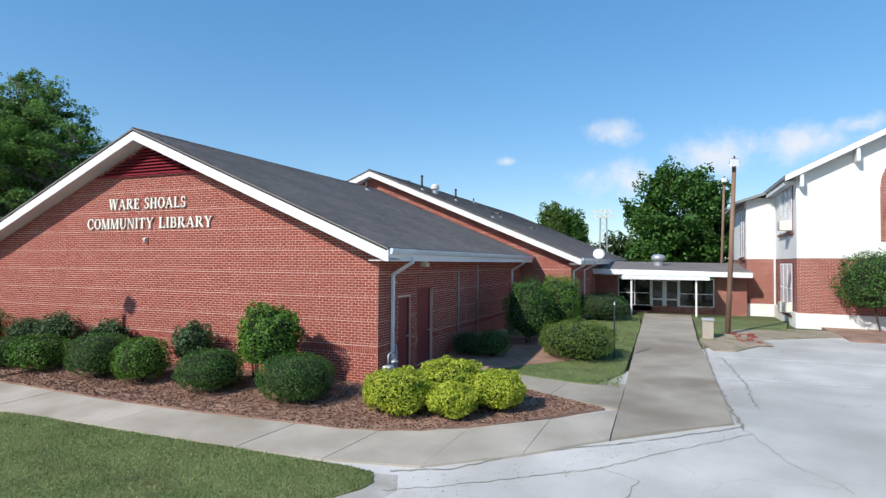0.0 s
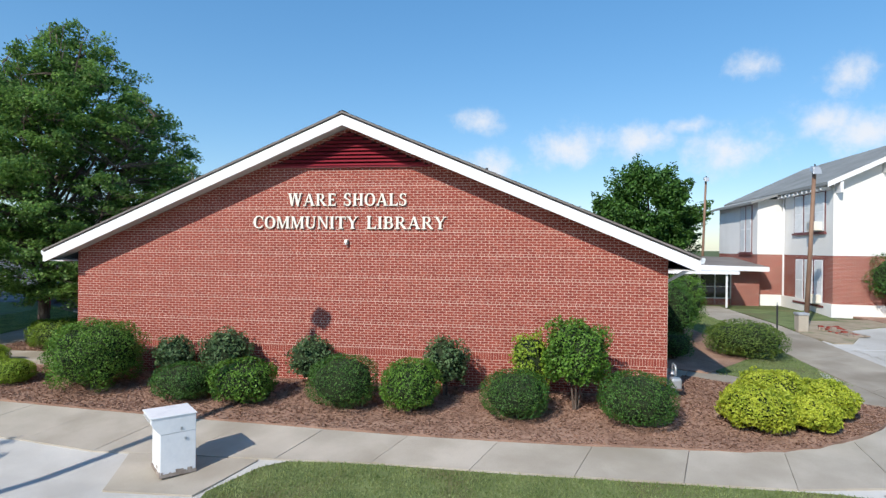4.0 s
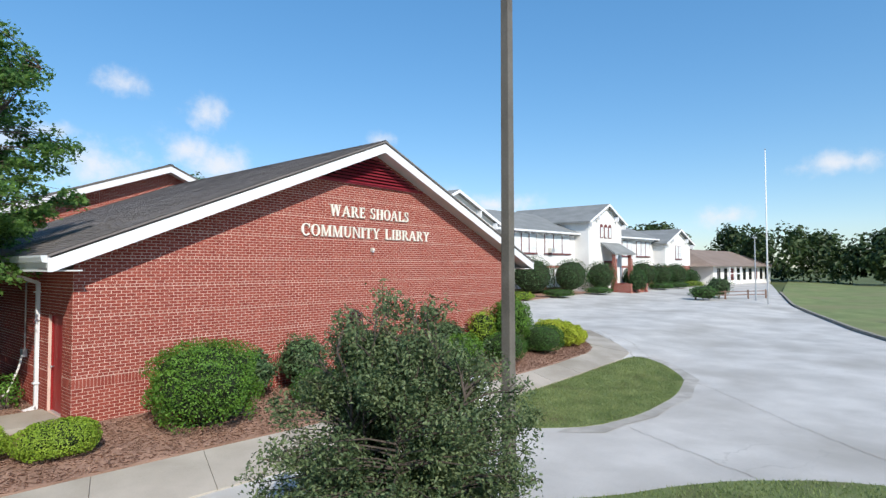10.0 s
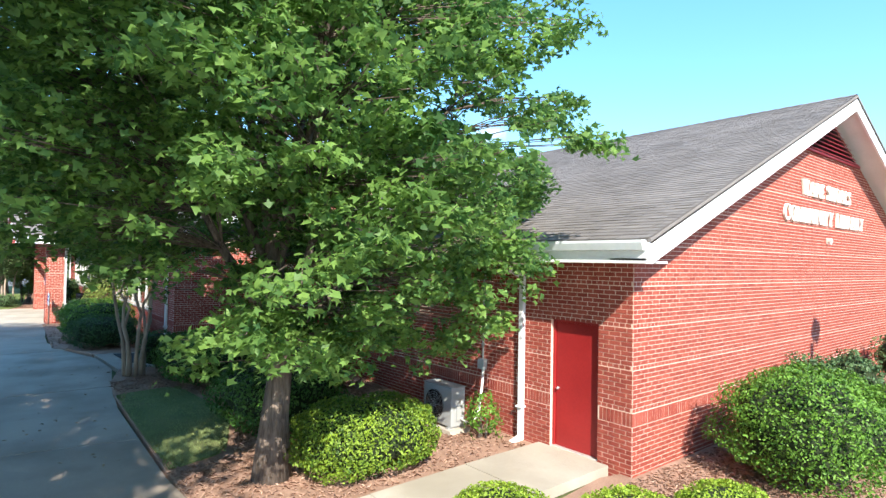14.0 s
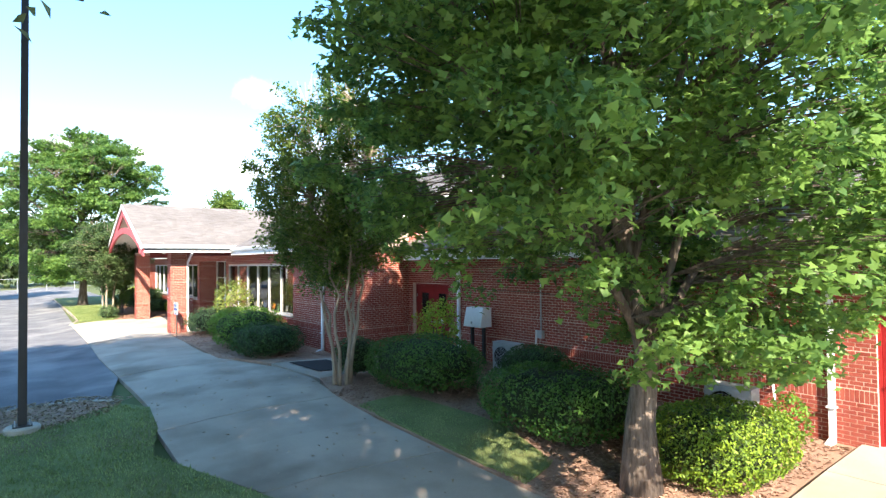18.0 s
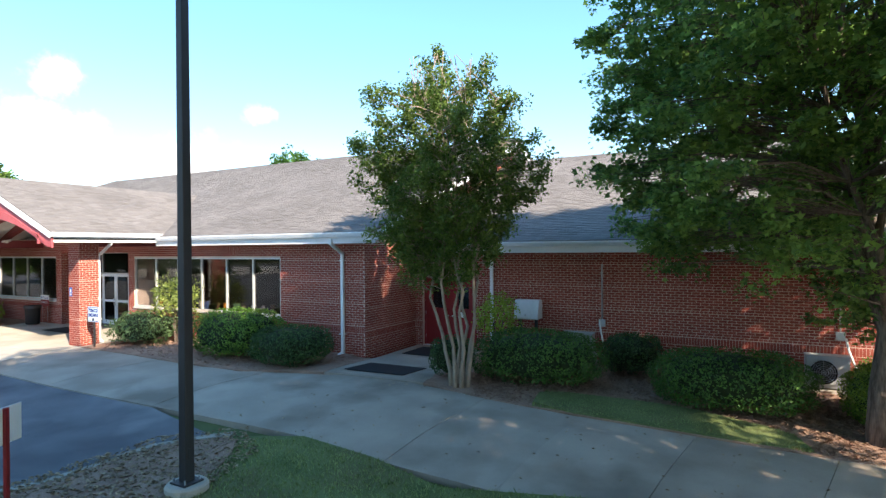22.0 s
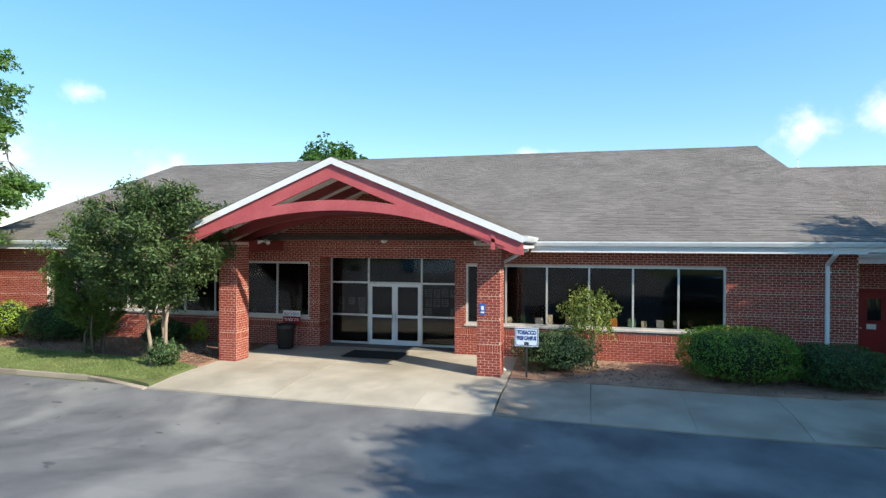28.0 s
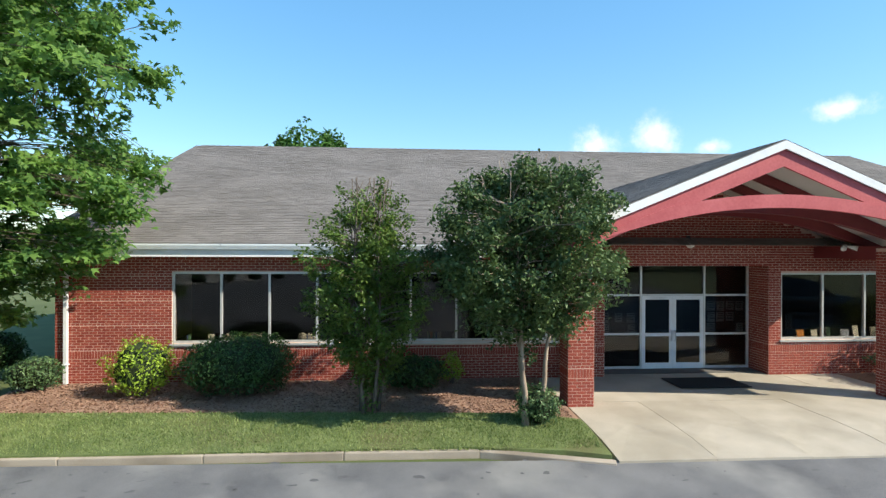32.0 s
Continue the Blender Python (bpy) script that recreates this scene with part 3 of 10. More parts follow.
sheet("lawn_east", [(19.5, 3.4), (23.2, 3.0), (23.2, 15), (22.8, 20.5), (20.3, 20.5), (20.3, 15), (18, 9.5)], 0.05, M_LAWN, "small lawn beside the walk", "lawn", 1.2, 0.1)
sheet("lawn_school", [(25.62, 12.5), (26.4, 12.9), (26.9, 14.6), (27.2, 15.9), (29.4, 16.3), (30.2, 21), (25.62, 21)], 0.035, M_LAWN, "grass strip beside the old school", "lawn", 1.5, 0.1)
sheet("dirt_verge", [(25.6, 11.9), (26.0, 9.8), (26.75, 9.9), (27.7, 11.3), (28.0, 12.9), (31.3, 14.9), (31.3, 17.0), (29.2, 17.0), (27.0, 16.6), (26.0, 14)], 0.012, M_DIRT, "bare dirt with thin grass round the pole", "ground", 1.0, 0.12)
sheet("lawn_field", [(24.5, -19.2), (29.6, -14.9), (39.2, -11.1), (58, -5.1), (75, -1.4), (130, 6), (130, -60), (20, -60)], 0.06, M_FIELD, "wide mown field behind a stone kerb", "lawn", 3.0, 0.15)
sheet("lawn_entrance", [(-8.6, 33.52), (-6.8, 33.5), (-6.3, 34.6), (-6.0, 39), (-5.6, 46.5), (-3.5, 60), (-8.0, 60), (-8.1, 46), (-8.15, 36), (-8.38, 34.3)], 0.06, M_LAWN, "clover-rich lawn strip by the kerb", "lawn", 1.2, 0.1)
sheet("lawn_side", [(-5.55, 4.3), (-5.5, 9.2), (-4.2, 9.4), (-3.9, 6.5), (-4.6, 4.6)], 0.06, M_LAWN, "shaded grass strip along the hedge", "lawn", 1.0, 0.1)
sheet("mulch_bed_front", [(-4.4, -2.62), (0.3, -2.8), (4.5, -3.05), (8.4, -3.2), (12, -3.3), (14.9, -3.25), (17, -3.1), (18.1, -3.05), (19.7, -2.55), (21.5, -1.25), (23.1, 0.6), (21.7, 1.3), (18.4, 3.0), (17.2, 0.4), (0, 0.2), (-0.4, 0.3), (-4.6, -0.2)], 0.03, M_MULCH, "reddish pine-bark mulch bed along the wall", "flower bed", 0.8, 0.1)
sheet("mulch_bed_west", [(-5.55, 1.7), (-2.2, 1.9), (0.1, 1.9), (0.1, 12.72), (-2.6, 12.62), (-5.0, 12.05), (-5.4, 10.6), (-5.53, 9.3), (-5.58, 4.2)], 0.03, M_MULCH, "shaded bark mulch bed under the maple", "flower bed", 0.8, 0.1)
sheet("mulch_bed_windows", [(-5.9, 24.6), (-2.8, 24.7), (-2.8, 15.12), (-4.2, 14.98), (-5.25, 14.9), (-5.4, 15.6), (-6.1, 17)], 0.04, M_MULCH, "bark mulch bed below the windows", "flower bed", 0.8, 0.1)
sheet("mulch_bed_entrance", [(-6.75, 33.5), (-5.75, 33.5), (-2.8, 33.5), (-2.8, 47), (-5.6, 46.4), (-6.0, 39), (-6.3, 35)], 0.04, M_MULCH, "reddish bark mulch bed below the windows", "flower bed", 0.8, 0.1)
sheet("mulch_bed_east", [(17.1, 4.2), (19.3, 3.5), (21.6, 6.4), (21.4, 9.6), (20.2, 15.3), (17.1, 15.3)], 0.06, M_MULCH, "mulch bed in the corner of the wings", "flower bed", 0.8, 0.1)
sheet("mulch_island_lot", [(-13.2, 13.4), (-12.0, 12.6), (-11.0, 12.4), (-10.0, 12.8), (-9.4, 13.3), (-10.1, 14.3), (-11.0, 14.45), (-12.6, 14.4)], 0.055, M_MULCH, "mulched kerb island round the lamp post", "flower bed", 0.7, 0.1)
sheet("mulch_bed_school", [(31.2, 13.6), (60, 14.7), (78, 16.3), (78, 19), (31.2, 18.6)], 0.03, M_MULCH, "bed of shrubs along the old school", "flower bed", 2.0, 0.1)


def at_len(line, s):
    """The point at the fraction s of a polyline's length."""
    seg = [math.dist(a, b) for a, b in zip(line, line[1:])]
    left = s * sum(seg)
    for (a, b), d in zip(zip(line, line[1:]), seg):
        if left <= d or (a, b) == (line[-2], line[-1]):
            k = left / d
            return (a[0] + (b[0] - a[0]) * k, a[1] + (b[1] - a[1]) * k)
        left -= d


def paved_walk(name, left, right, count, off, label, gap=0.008, split=1, material=None):
    """Concrete slabs between two edges, each one a piece with open joints."""
    walk_ob = thing(name, label, "pavement", kind="structure")
    for i in range(count):
        for j in range(split):
            s0, s1 = i / count, (i + 1) / count
            a, b, c, d = at_len(left, s0), at_len(right, s0), at_len(right, s1), at_len(left, s1)
            mixp = lambda p, q, k: (p[0] + (q[0] - p[0]) * k, p[1] + (q[1] - p[1]) * k)
            a2, b2, c2, d2 = mixp(a, b, j / split), mixp(a, b, (j + 1) / split), mixp(d, c, (j + 1) / split), mixp(d, c, j / split)
            cx, cy = sum(p[0] for p in (a2, b2, c2, d2)) / 4, sum(p[1] for p in (a2, b2, c2, d2)) / 4
            pts = []
            for p in (a2, b2, c2, d2):
                r = math.dist(p, (cx, cy))
                pts.append((p[0] + (cx - p[0]) * gap / r, p[1] + (cy - p[1]) * gap / r))
            rough_pts, m = [], 4
            for p, q in zip(pts, pts[1:] + pts[:1]):
                rough_pts += [mixp(p, q, k / m) for k in range(m)]
            if sum(p[0] * q[1] - q[0] * p[1] for p, q in zip(rough_pts, rough_pts[1:] + rough_pts[:1])) < 0:
                rough_pts.reverse()
            tilt = random.uniform(-0.006, 0.006)
            mb = MB()
            top = [(x, y, ground_z(x, y) + off + tilt) for x, y in rough_pts]
            low = [(x, y, z - 0.16) for x, y, z in top]
            n = len(mb.v)
            mb.v += low + top + [(cx, cy, ground_z(cx, cy) + off + tilt)]
            k = len(low)
            for q in range(k):
                w = (q + 1) % k
                mb.f.append((n + q, n + w, n + k + w, n + k + q))
                mb.f.append((n + k + q, n + k + w, n + 2 * k))
            part("slab", mb, material or M_CONC, walk_ob)
    return walk_ob


FRONT_FAR = [(-4.4, -2.66), (0.3, -2.85), (4.5, -3.1), (8.4, -3.25), (12, -3.35), (14.9, -3.3), (17, -3.15), (18.1, -3.1), (19.8, -2.6), (21.6, -1.3), (23.4, 0.65)]
FRONT_NEAR = [(-5.0, -4.3), (-1.2, -4.4), (2.9, -4.65), (4.8, -4.9), (8.5, -4.7), (10.3, -4.55), (13.6, -4.55), (17.1, -4.45), (19.8, -4.3), (21.3, -3.5), (23.43, -1.56)]
paved_walk("pavement_front", FRONT_FAR, FRONT_NEAR, 15, 0.015, "pale concrete front walk with weathered joints", material=M_CONC)
paved_walk("pavement_box", [(5.6, -4.85), (8.4, -4.75)], [(6.2, -6.3), (7.9, -6.2)], 1, 0.015, "concrete pad under the book return")
M_CONC_EAST = varied("brown_weathered_concrete", (0.30, 0.262, 0.205), (0.44, 0.388, 0.315), scale=0.8, rough=0.92, fine=70, bump=0.3, bump_scale=150, c3=(0.25, 0.21, 0.16), c3_scale=0.35, obj=0.07)
paved_walk("pavement_canopy", [(23.45, -1.52), (23.36, 3.6), (23.25, 8), (23.2, 15), (23.0, 22.6)], [(25.84, 0.5), (25.79, 4.6), (25.7, 7.9), (25.5, 12.2), (25.6, 22.6)], 6, 0.015, "long weathered concrete walk to the covered entrance", material=M_CONC_EAST)
paved_walk("pavement_east_door", [(17.3, 1.1), (18.6, 3.05), (21.7, 1.35), (23.4, 0.72)], [(17.3, 4.1), (19.4, 3.75), (21.5, 3.65), (23.36, 3.55)], 4, 0.02, "concrete path to the side doors", material=M_CONC_EAST)
paved_walk("pavement_west", [(-5.0, -4.2), (-5.6, -2.7), (-5.3, 0), (-5.62, 3.4), (-5.6, 9.1), (-5.1, 12.2), (-5.3, 15.3), (-6.15, 17), (-6.1, 20), (-5.75, 24.6)], [(-8.0, -3.6), (-8.1, -2), (-8.0, 2), (-8.05, 5), (-9.4, 9.2), (-9.0, 10.8), (-8.9, 12.4), (-8.9, 14.4), (-8.95, 20), (-8.85, 23), (-8.8, 24.6)], 14, 0.012, "wide concrete walk, shaded and leaf-strewn", material=M_CONC_STAIN_SHADE)
paved_walk("pavement_west_door", [(-5.35, 0.2), (-2.2, 0.35), (-0.02, 0.4)], [(-5.4, 1.65), (-2.2, 1.8), (-0.02, 1.85)], 3, 0.10, "sunlit concrete path to the red side door")
paved_walk("pavement_double_door", [(-5.2, 14.9), (-3.0, 15.15), (0.05, 15.2)], [(-5.0, 12.0), (-2.6, 12.6), (0.05, 12.7)], 3, 0.03, "concrete path to the red double doors", material=M_CONC_STAIN_SHADE)
paved_walk("pavement_entrance", [(-8.8, 24.64), (-5.2, 24.64), (-2.1, 24.64)], [(-8.75, 33.45), (-5.2, 33.45), (-2.1, 33.45)], 2, 0.018, "broad concrete entrance apron", split=5)


def kerb(name, line, width, height, label, material, piece=1.2, drop=0.12):
    ob = thing(name, label, "kerb", kind="structure")
    total = sum(math.dist(a, b) for a, b in zip(line, line[1:]))
    n = max(1, round(total / piece))
    for i in range(n):
        a, b = at_len(line, i / n + 0.003 / n), at_len(line, (i + 1) / n - 0.003 / n)
        dx, dy = (b[0] - a[0]), (b[1] - a[1])
        d = math.hypot(dx, dy)
        nx, ny = -dy / d * width / 2, dx / d * width / 2
        mb = MB()
        low = [(a[0] - nx, a[1] - ny), (b[0] - nx, b[1] - ny), (b[0] + nx, b[1] + ny), (a[0] + nx, a[1] + ny)]
        j = random.uniform(-0.012, 0.012)
        mb.hull([(x, y, ground_z(x, y) - drop) for x, y in low], [(x, y, ground_z(x, y) + height + j) for x, y in low])
        part("kerb_stone", mb, material, ob, bevel=0.015)


kerb("kerb_entrance", [(-8.75, 33.5), (-8.4, 34.1), (-8.15, 36), (-8.1, 46), (-8.0, 60)], 0.15, 0.025, "low stained concrete kerb along the entrance lawn", M_CONC_STAIN_SHADE, 2.4)
kerb("kerb_field", [(24.3, -19), (29.4, -14.7), (39, -10.9), (58, -4.9), (75, -1.2)], 0.22, 0.14, "stained concrete kerb round the field", M_SEAM, 1.6)
kerb("kerb_island", [(-9.35, 13.5), (-10.1, 14.42), (-11.0, 14.58), (-12.7, 14.5)], 0.16, 0.05, "broken sunken kerb beside the lamp island", M_CONC, 0.6)
kerb("kerb_west_lawn", [(-9.5, -2.1), (-14, -2.5), (-24, -2.7)], 0.22, 0.06, "low concrete edging of the shaded lawn", M_CONC, 1.0)

# ---- library walls ----
WX, WY = 17.25, 15.27          # the wing: x 0 to WX, y 0 to WY
MX0, MX1, MY1 = -2.92, 19.85, 46.2   # the main hall
COURSE, BRICK_L, PROUD = 0.0722, 0.212, 0.006
BANDS = (12, 13, 14, 15)       # courses replaced by the soldier course


def panel_wall(name, axis, at, thick, a0, a1, z0, top, openings, label, parent=None):
    """A wall along one axis with openings (a0, a1, z0, z1) right through it."""
    mb = MB()
    cuts = sorted({a0, a1} | {v for o in openings for v in o[:2]})
    for s, e in zip(cuts, cuts[1:]):
        mid = (s + e) / 2
        holes = sorted((o[2], o[3]) for o in openings if o[0] < mid < o[1])
        lo = z0
        for h0, h1 in holes + [(top, None)]:
            if h0 > lo:
                if axis == "x":
                    mb.box(s, e, at, at + thick, lo, h0)
                else:
                    mb.box(at, at + thick, s, e, lo, h0)
            if h1 is not None:
                lo = h1
    return solid(name, mb, M_MORTAR, label, "wall")


def gable_wall(name, y, thick, x0, x1, z0, eave_l, eave_r, xr, zr, label, base=None):
    pts = [(x0, z0), (x1, z0), (x1, eave_r), (xr, zr), (x0, eave_l)] if base is None else base
    mb = MB().hull([(x, y, z) for x, z in pts], [(x, y + thick, z) for x, z in pts])
    return solid(name, mb, M_MORTAR, label, "wall")


W_RIDGE, W_APEX, W_EAVE, W_SLOPE = 8.62, 7.52, 3.66, (7.52 - 3.66) / 9.25
roof_w = lambda x: W_APEX - abs(x - W_RIDGE) * W_SLOPE           # roof's top, wing
M_RIDGE, M_APEX = 8.5, 8.58
M_SL, M_SR = (8.58 - 3.98) / (8.5 + 3.45), (8.58 - 3.58) / (20.45 - 8.5)
roof_m = lambda x: M_APEX - (M_RIDGE - x) * M_SL if x < M_RIDGE else M_APEX - (x - M_RIDGE) * M_SR

wall_south = gable_wall("wall_south", 0.0, 0.3, 0.0, WX, -0.5, roof_w(0) - 0.3, roof_w(WX) - 0.3, W_RIDGE, W_APEX - 0.3, "red brick gable wall with soldier course and recessed bands")
DOOR_W = (0.63, 1.62, 0.1, 2.32)
DOOR_D = (12.98, 15.0, 0.18, 2.5)
wall_west = panel_wall("wall_west", "y", 0.0, 0.3, 0.3, WY, -0.3, roof_w(0) - 0.3, [DOOR_W, DOOR_D], "long red brick side wall in tree shade")
wall_east = panel_wall("wall_east", "y", WX - 0.3, 0.3, 0.3, WY, -0.3, roof_w(0) - 0.3, [(1.2, 2.05, 0.05, 2.25), (2.5, 3.7, 0.05, 2.45)], "shaded red brick side wall with maroon doors")
wall_main_south = gable_wall("wall_main_south", WY, 0.3, MX0, MX1, -0.3, roof_m(MX0) - 0.3, roof_m(MX1) - 0.3, M_RIDGE, M_APEX - 0.3, "red brick gable of the main hall above the wing roof")
wall_main_north = gable_wall("wall_main_north", MY1 - 0.3, 0.3, MX0, MX1, -0.3, roof_m(MX0) - 0.3, roof_m(MX1) - 0.3, M_RIDGE, M_APEX - 0.3, "red brick end wall of the main hall")
WIN_R = (18.64, 26.38, 1.29, 3.2)
WIN_L = (31.94, 43.26, 1.33, 3.22)
RECESS = (26.75, 31.56)
M_TOP = roof_m(MX0) - 0.3
wall_main_west_a = panel_wall("wall_main_west_a", "y", MX0, 0.3, WY + 0.3, RECESS[0], -0.1, M_TOP, [WIN_R], "red brick wall with a strip of windows")
wall_main_west_b = panel_wall("wall_main_west_b", "y", MX0, 0.3, RECESS[1], MY1 - 0.3, -0.1, M_TOP, [WIN_L], "red brick wall with a long strip of windows")
OVER_PTS = [(25.0, 3.66), (RECESS[0], 3.66), (RECESS[0], 3.42), (RECESS[1], 3.42), (RECESS[1], 3.66), (33.4, 3.66), (33.4, 4.2), (29.22, 5.9), (25.0, 4.17)]
wall_over = solid("wall_over_entrance", MB().hull([(MX0 + 0.001, y, z) for y, z in OVER_PTS], [(MX0 + 0.299, y, z) for y, z in OVER_PTS]), M_MORTAR, "brick wall above the entrance recess", "wall")
solid("wall_recess_south", MB().box(MX0 + 0.3, -2.0, RECESS[0] - 0.3, RECESS[0], 0.0, 3.42), M_MORTAR, "brick cheek of the entrance recess", "wall")
solid("wall_recess_north", MB().box(MX0 + 0.3, -2.0, RECESS[1], RECESS[1] + 0.3, 0.0, 3.42), M_MORTAR, "brick cheek of the entrance recess", "wall")
solid("ceiling_recess", MB().box(MX0 + 0.3, -1.9, RECESS[0], RECESS[1], 3.42, 3.5), M_SOFFIT, "plain ceiling of the entrance recess", "ceiling")
wall_main_east = solid("wall_main_east", MB().box(MX1 - 0.3, MX1, WY + 0.3, MY1 - 0.3, -0.3, roof_m(MX1) - 0.3), M_MORTAR, "red brick east wall of the main hall", "wall")

# rooms behind the glass, their dimness put into one dark colour
solid("floor_hall", MB().box(MX0 + 0.3, 6, WY + 0.3, MY1 - 0.3, 0.1, 0.3), M_INTERIOR, "reading room floor, dimness in its dark colour", "floor")
solid("ceiling_hall", MB().box(MX0 + 0.3, 6, WY + 0.3, MY1 - 0.3, 3.55, 3.7), M_INTERIOR, "reading room ceiling, dimness in its dark colour", "ceiling")
solid("wall_hall_back", MB().box(5.8, 6.0, WY + 0.3, MY1 - 0.3, 0.3, 3.55), M_INTERIOR, "reading room back wall, dimness in its dark colour", "wall")


# ---- roofs ----
def slope_slab(name, o, along, up, la, lu, thick, label):
    """A roof slab from the eave corner o, along the eave and up the slope."""
    o, along, up = Vector(o), Vector(along).normalized(), Vector(up).normalized()
    n = along.cross(up)
    if n.z < 0:
        n = -n
    c = [o, o + along * la, o + along * la + up * lu, o + up * lu]
    mb = MB().hull([p - n * thick for p in c], c)
    return solid(name, mb, M_SHINGLE, label, "roof"), n


def shingles(parent, o, along, up, la, lu, near=None, row=0.145, tab=0.32, holes=None):
    """Lapped tabs over a slope: those in the stretch near=(a0, a1, u0, u1) are pieces, the rest one mesh."""
    o, along, up = Vector(o), Vector(along).normalized(), Vector(up).normalized()
    n = along.cross(up)
    if n.z < 0:
        n = -n
    rng = random.Random(7)
    verts, faces, singles = [], [], 0
    shared = {}
    for r in range(int(lu / row) + 1):
        u0, u1 = r * row, min(lu, (r + 1) * row + 0.02)
        a = -rng.random() * tab
        while a < la:
            wid = tab * rng.uniform(0.75, 1.25)
            a0, a1 = max(0, a + 0.004), min(la, a + wid - 0.004)
            a += wid
            if a1 - a0 < 0.03 or (holes and holes(a0, u0)):
                continue
            lift = 0.012 + 0.007 * rng.random()
            drop = u0 - rng.choice((0, 0, 0.012))
            q = [(a0, drop, lift), (a1, drop, lift), (a1, u1, 0.006), (a0, u1, 0.006), (a0, drop, 0.0), (a1, drop, 0.0)]
            if near and near[0] <= a0 <= near[1] and near[2] <= u0 <= near[3] and singles < 300:
                singles += 1
                key = round((a1 - a0) * 25)
                if key not in shared:
                    w = key / 25
                    pts = [(0, 0, lift), (w, 0, lift), (w, row + 0.02, 0.006), (0, row + 0.02, 0.006), (0, 0, 0), (w, 0, 0)]
                    shared[key] = raw_mesh("shingle", [tuple(x * along + y * up + z * n) for x, y, z in pts], [(0, 1, 2, 3), (4, 5, 1, 0)], M_SHINGLE_PIECE)
                ob = new("shingle", shared[key])
                ob.parent = parent
                ob.location = o + along * a0 + up * drop
                continue
            b = len(verts)
            verts += [tuple(o + along * x + up * y + n * z) for x, y, z in q]
            faces += [(b, b + 1, b + 2, b + 3), (b + 4, b + 5, b + 1, b)]
    ob = new("shingle_courses", raw_mesh("shingle_courses", verts, faces, M_SHINGLE))
    ob.parent = parent
    tagged(ob, "lapped grey asphalt shingles", kind="stuff")


M_SHINGLE_PIECE = varied("asphalt_shingle_piece", (0.165, 0.148, 0.139), (0.24, 0.218, 0.205), scale=0.5, rough=0.93, fine=140, bump=0.5, bump_scale=220, obj=0.3, spec=0.2)
SHINGLE_JOBS = []
OVER = 0.63


def gable_roof(name, xl, xr, xm, zl, zr_, zm, y0, y1, label, near=None, notch=None):
    for side, xe, ze in (("west", xl, zl), ("east", xr, zr_)):
        up = Vector((xm - xe, 0, zm - ze))
        ob, n = slope_slab(f"roof_{name}_{side}", (xe, y0, ze), (0, 1, 0), up, y1 - y0, up.length, 0.09, label)
        holes = None
        if notch and side == "west":       # the eave is left out under the porch roof
            ya, yb, deep = notch
            un, mb = up.normalized(), MB()
            for a, b, s in ((y0, ya, 0.0), (ya, yb, deep), (yb, y1, 0.0)):
                c = [Vector((xe, a, ze)) + un * s, Vector((xe, b, ze)) + un * s, Vector((xe, b, ze)) + un * up.length, Vector((xe, a, ze)) + un * up.length]
                mb.hull([p - n * 0.09 for p in c], c)
            ob.data = mb.mesh("roof", M_SHINGLE)
            holes = lambda a, u: ya - y0 - 0.3 < a < yb - y0 and u < deep
        SHINGLE_JOBS.append((ob, (xe, y0, ze), (0, 1, 0), up, y1 - y0, up.length, near if side == "west" else None, 0.145, 0.32, holes))
    # ridge cap
    cap = MB()
    for k in range(int((y1 - y0) / 0.3)):
        ya, yb = y0 + 0.3 * k, y0 + 0.3 * k + 0.33
        sl, sr = (zm - zl) / (xm - xl), (zm - zr_) / (xr - xm)
        cap.face((xm - 0.14, ya, zm - 0.14 * sl + 0.03), (xm, ya, zm + 0.035), (xm, yb, zm + 0.022), (xm - 0.14, yb, zm - 0.14 * sl + 0.018))
        cap.face((xm, ya, zm + 0.035), (xm + 0.14, ya, zm - 0.14 * sr + 0.03), (xm + 0.14, yb, zm - 0.14 * sr + 0.018), (xm, yb, zm + 0.022))
    solid(f"ridge_cap_{name}", cap, M_SHINGLE, "row of shingle ridge caps", "roof")


gable_roof("wing", -OVER, WX + OVER, W_RIDGE, W_EAVE, W_EAVE, W_APEX, -OVER, WY, "grey-brown asphalt shingle roof slope", (0, 2.6, 0, 2.2))
gable_roof("main", -3.45, 20.45, M_RIDGE, 3.98, 3.58, M_APEX, WY - OVER, MY1 + 0.5, "grey weathered asphalt shingle roof slope", (0, 2.5, 0, 2.2), notch=(24.4, 34.05, 1.0))


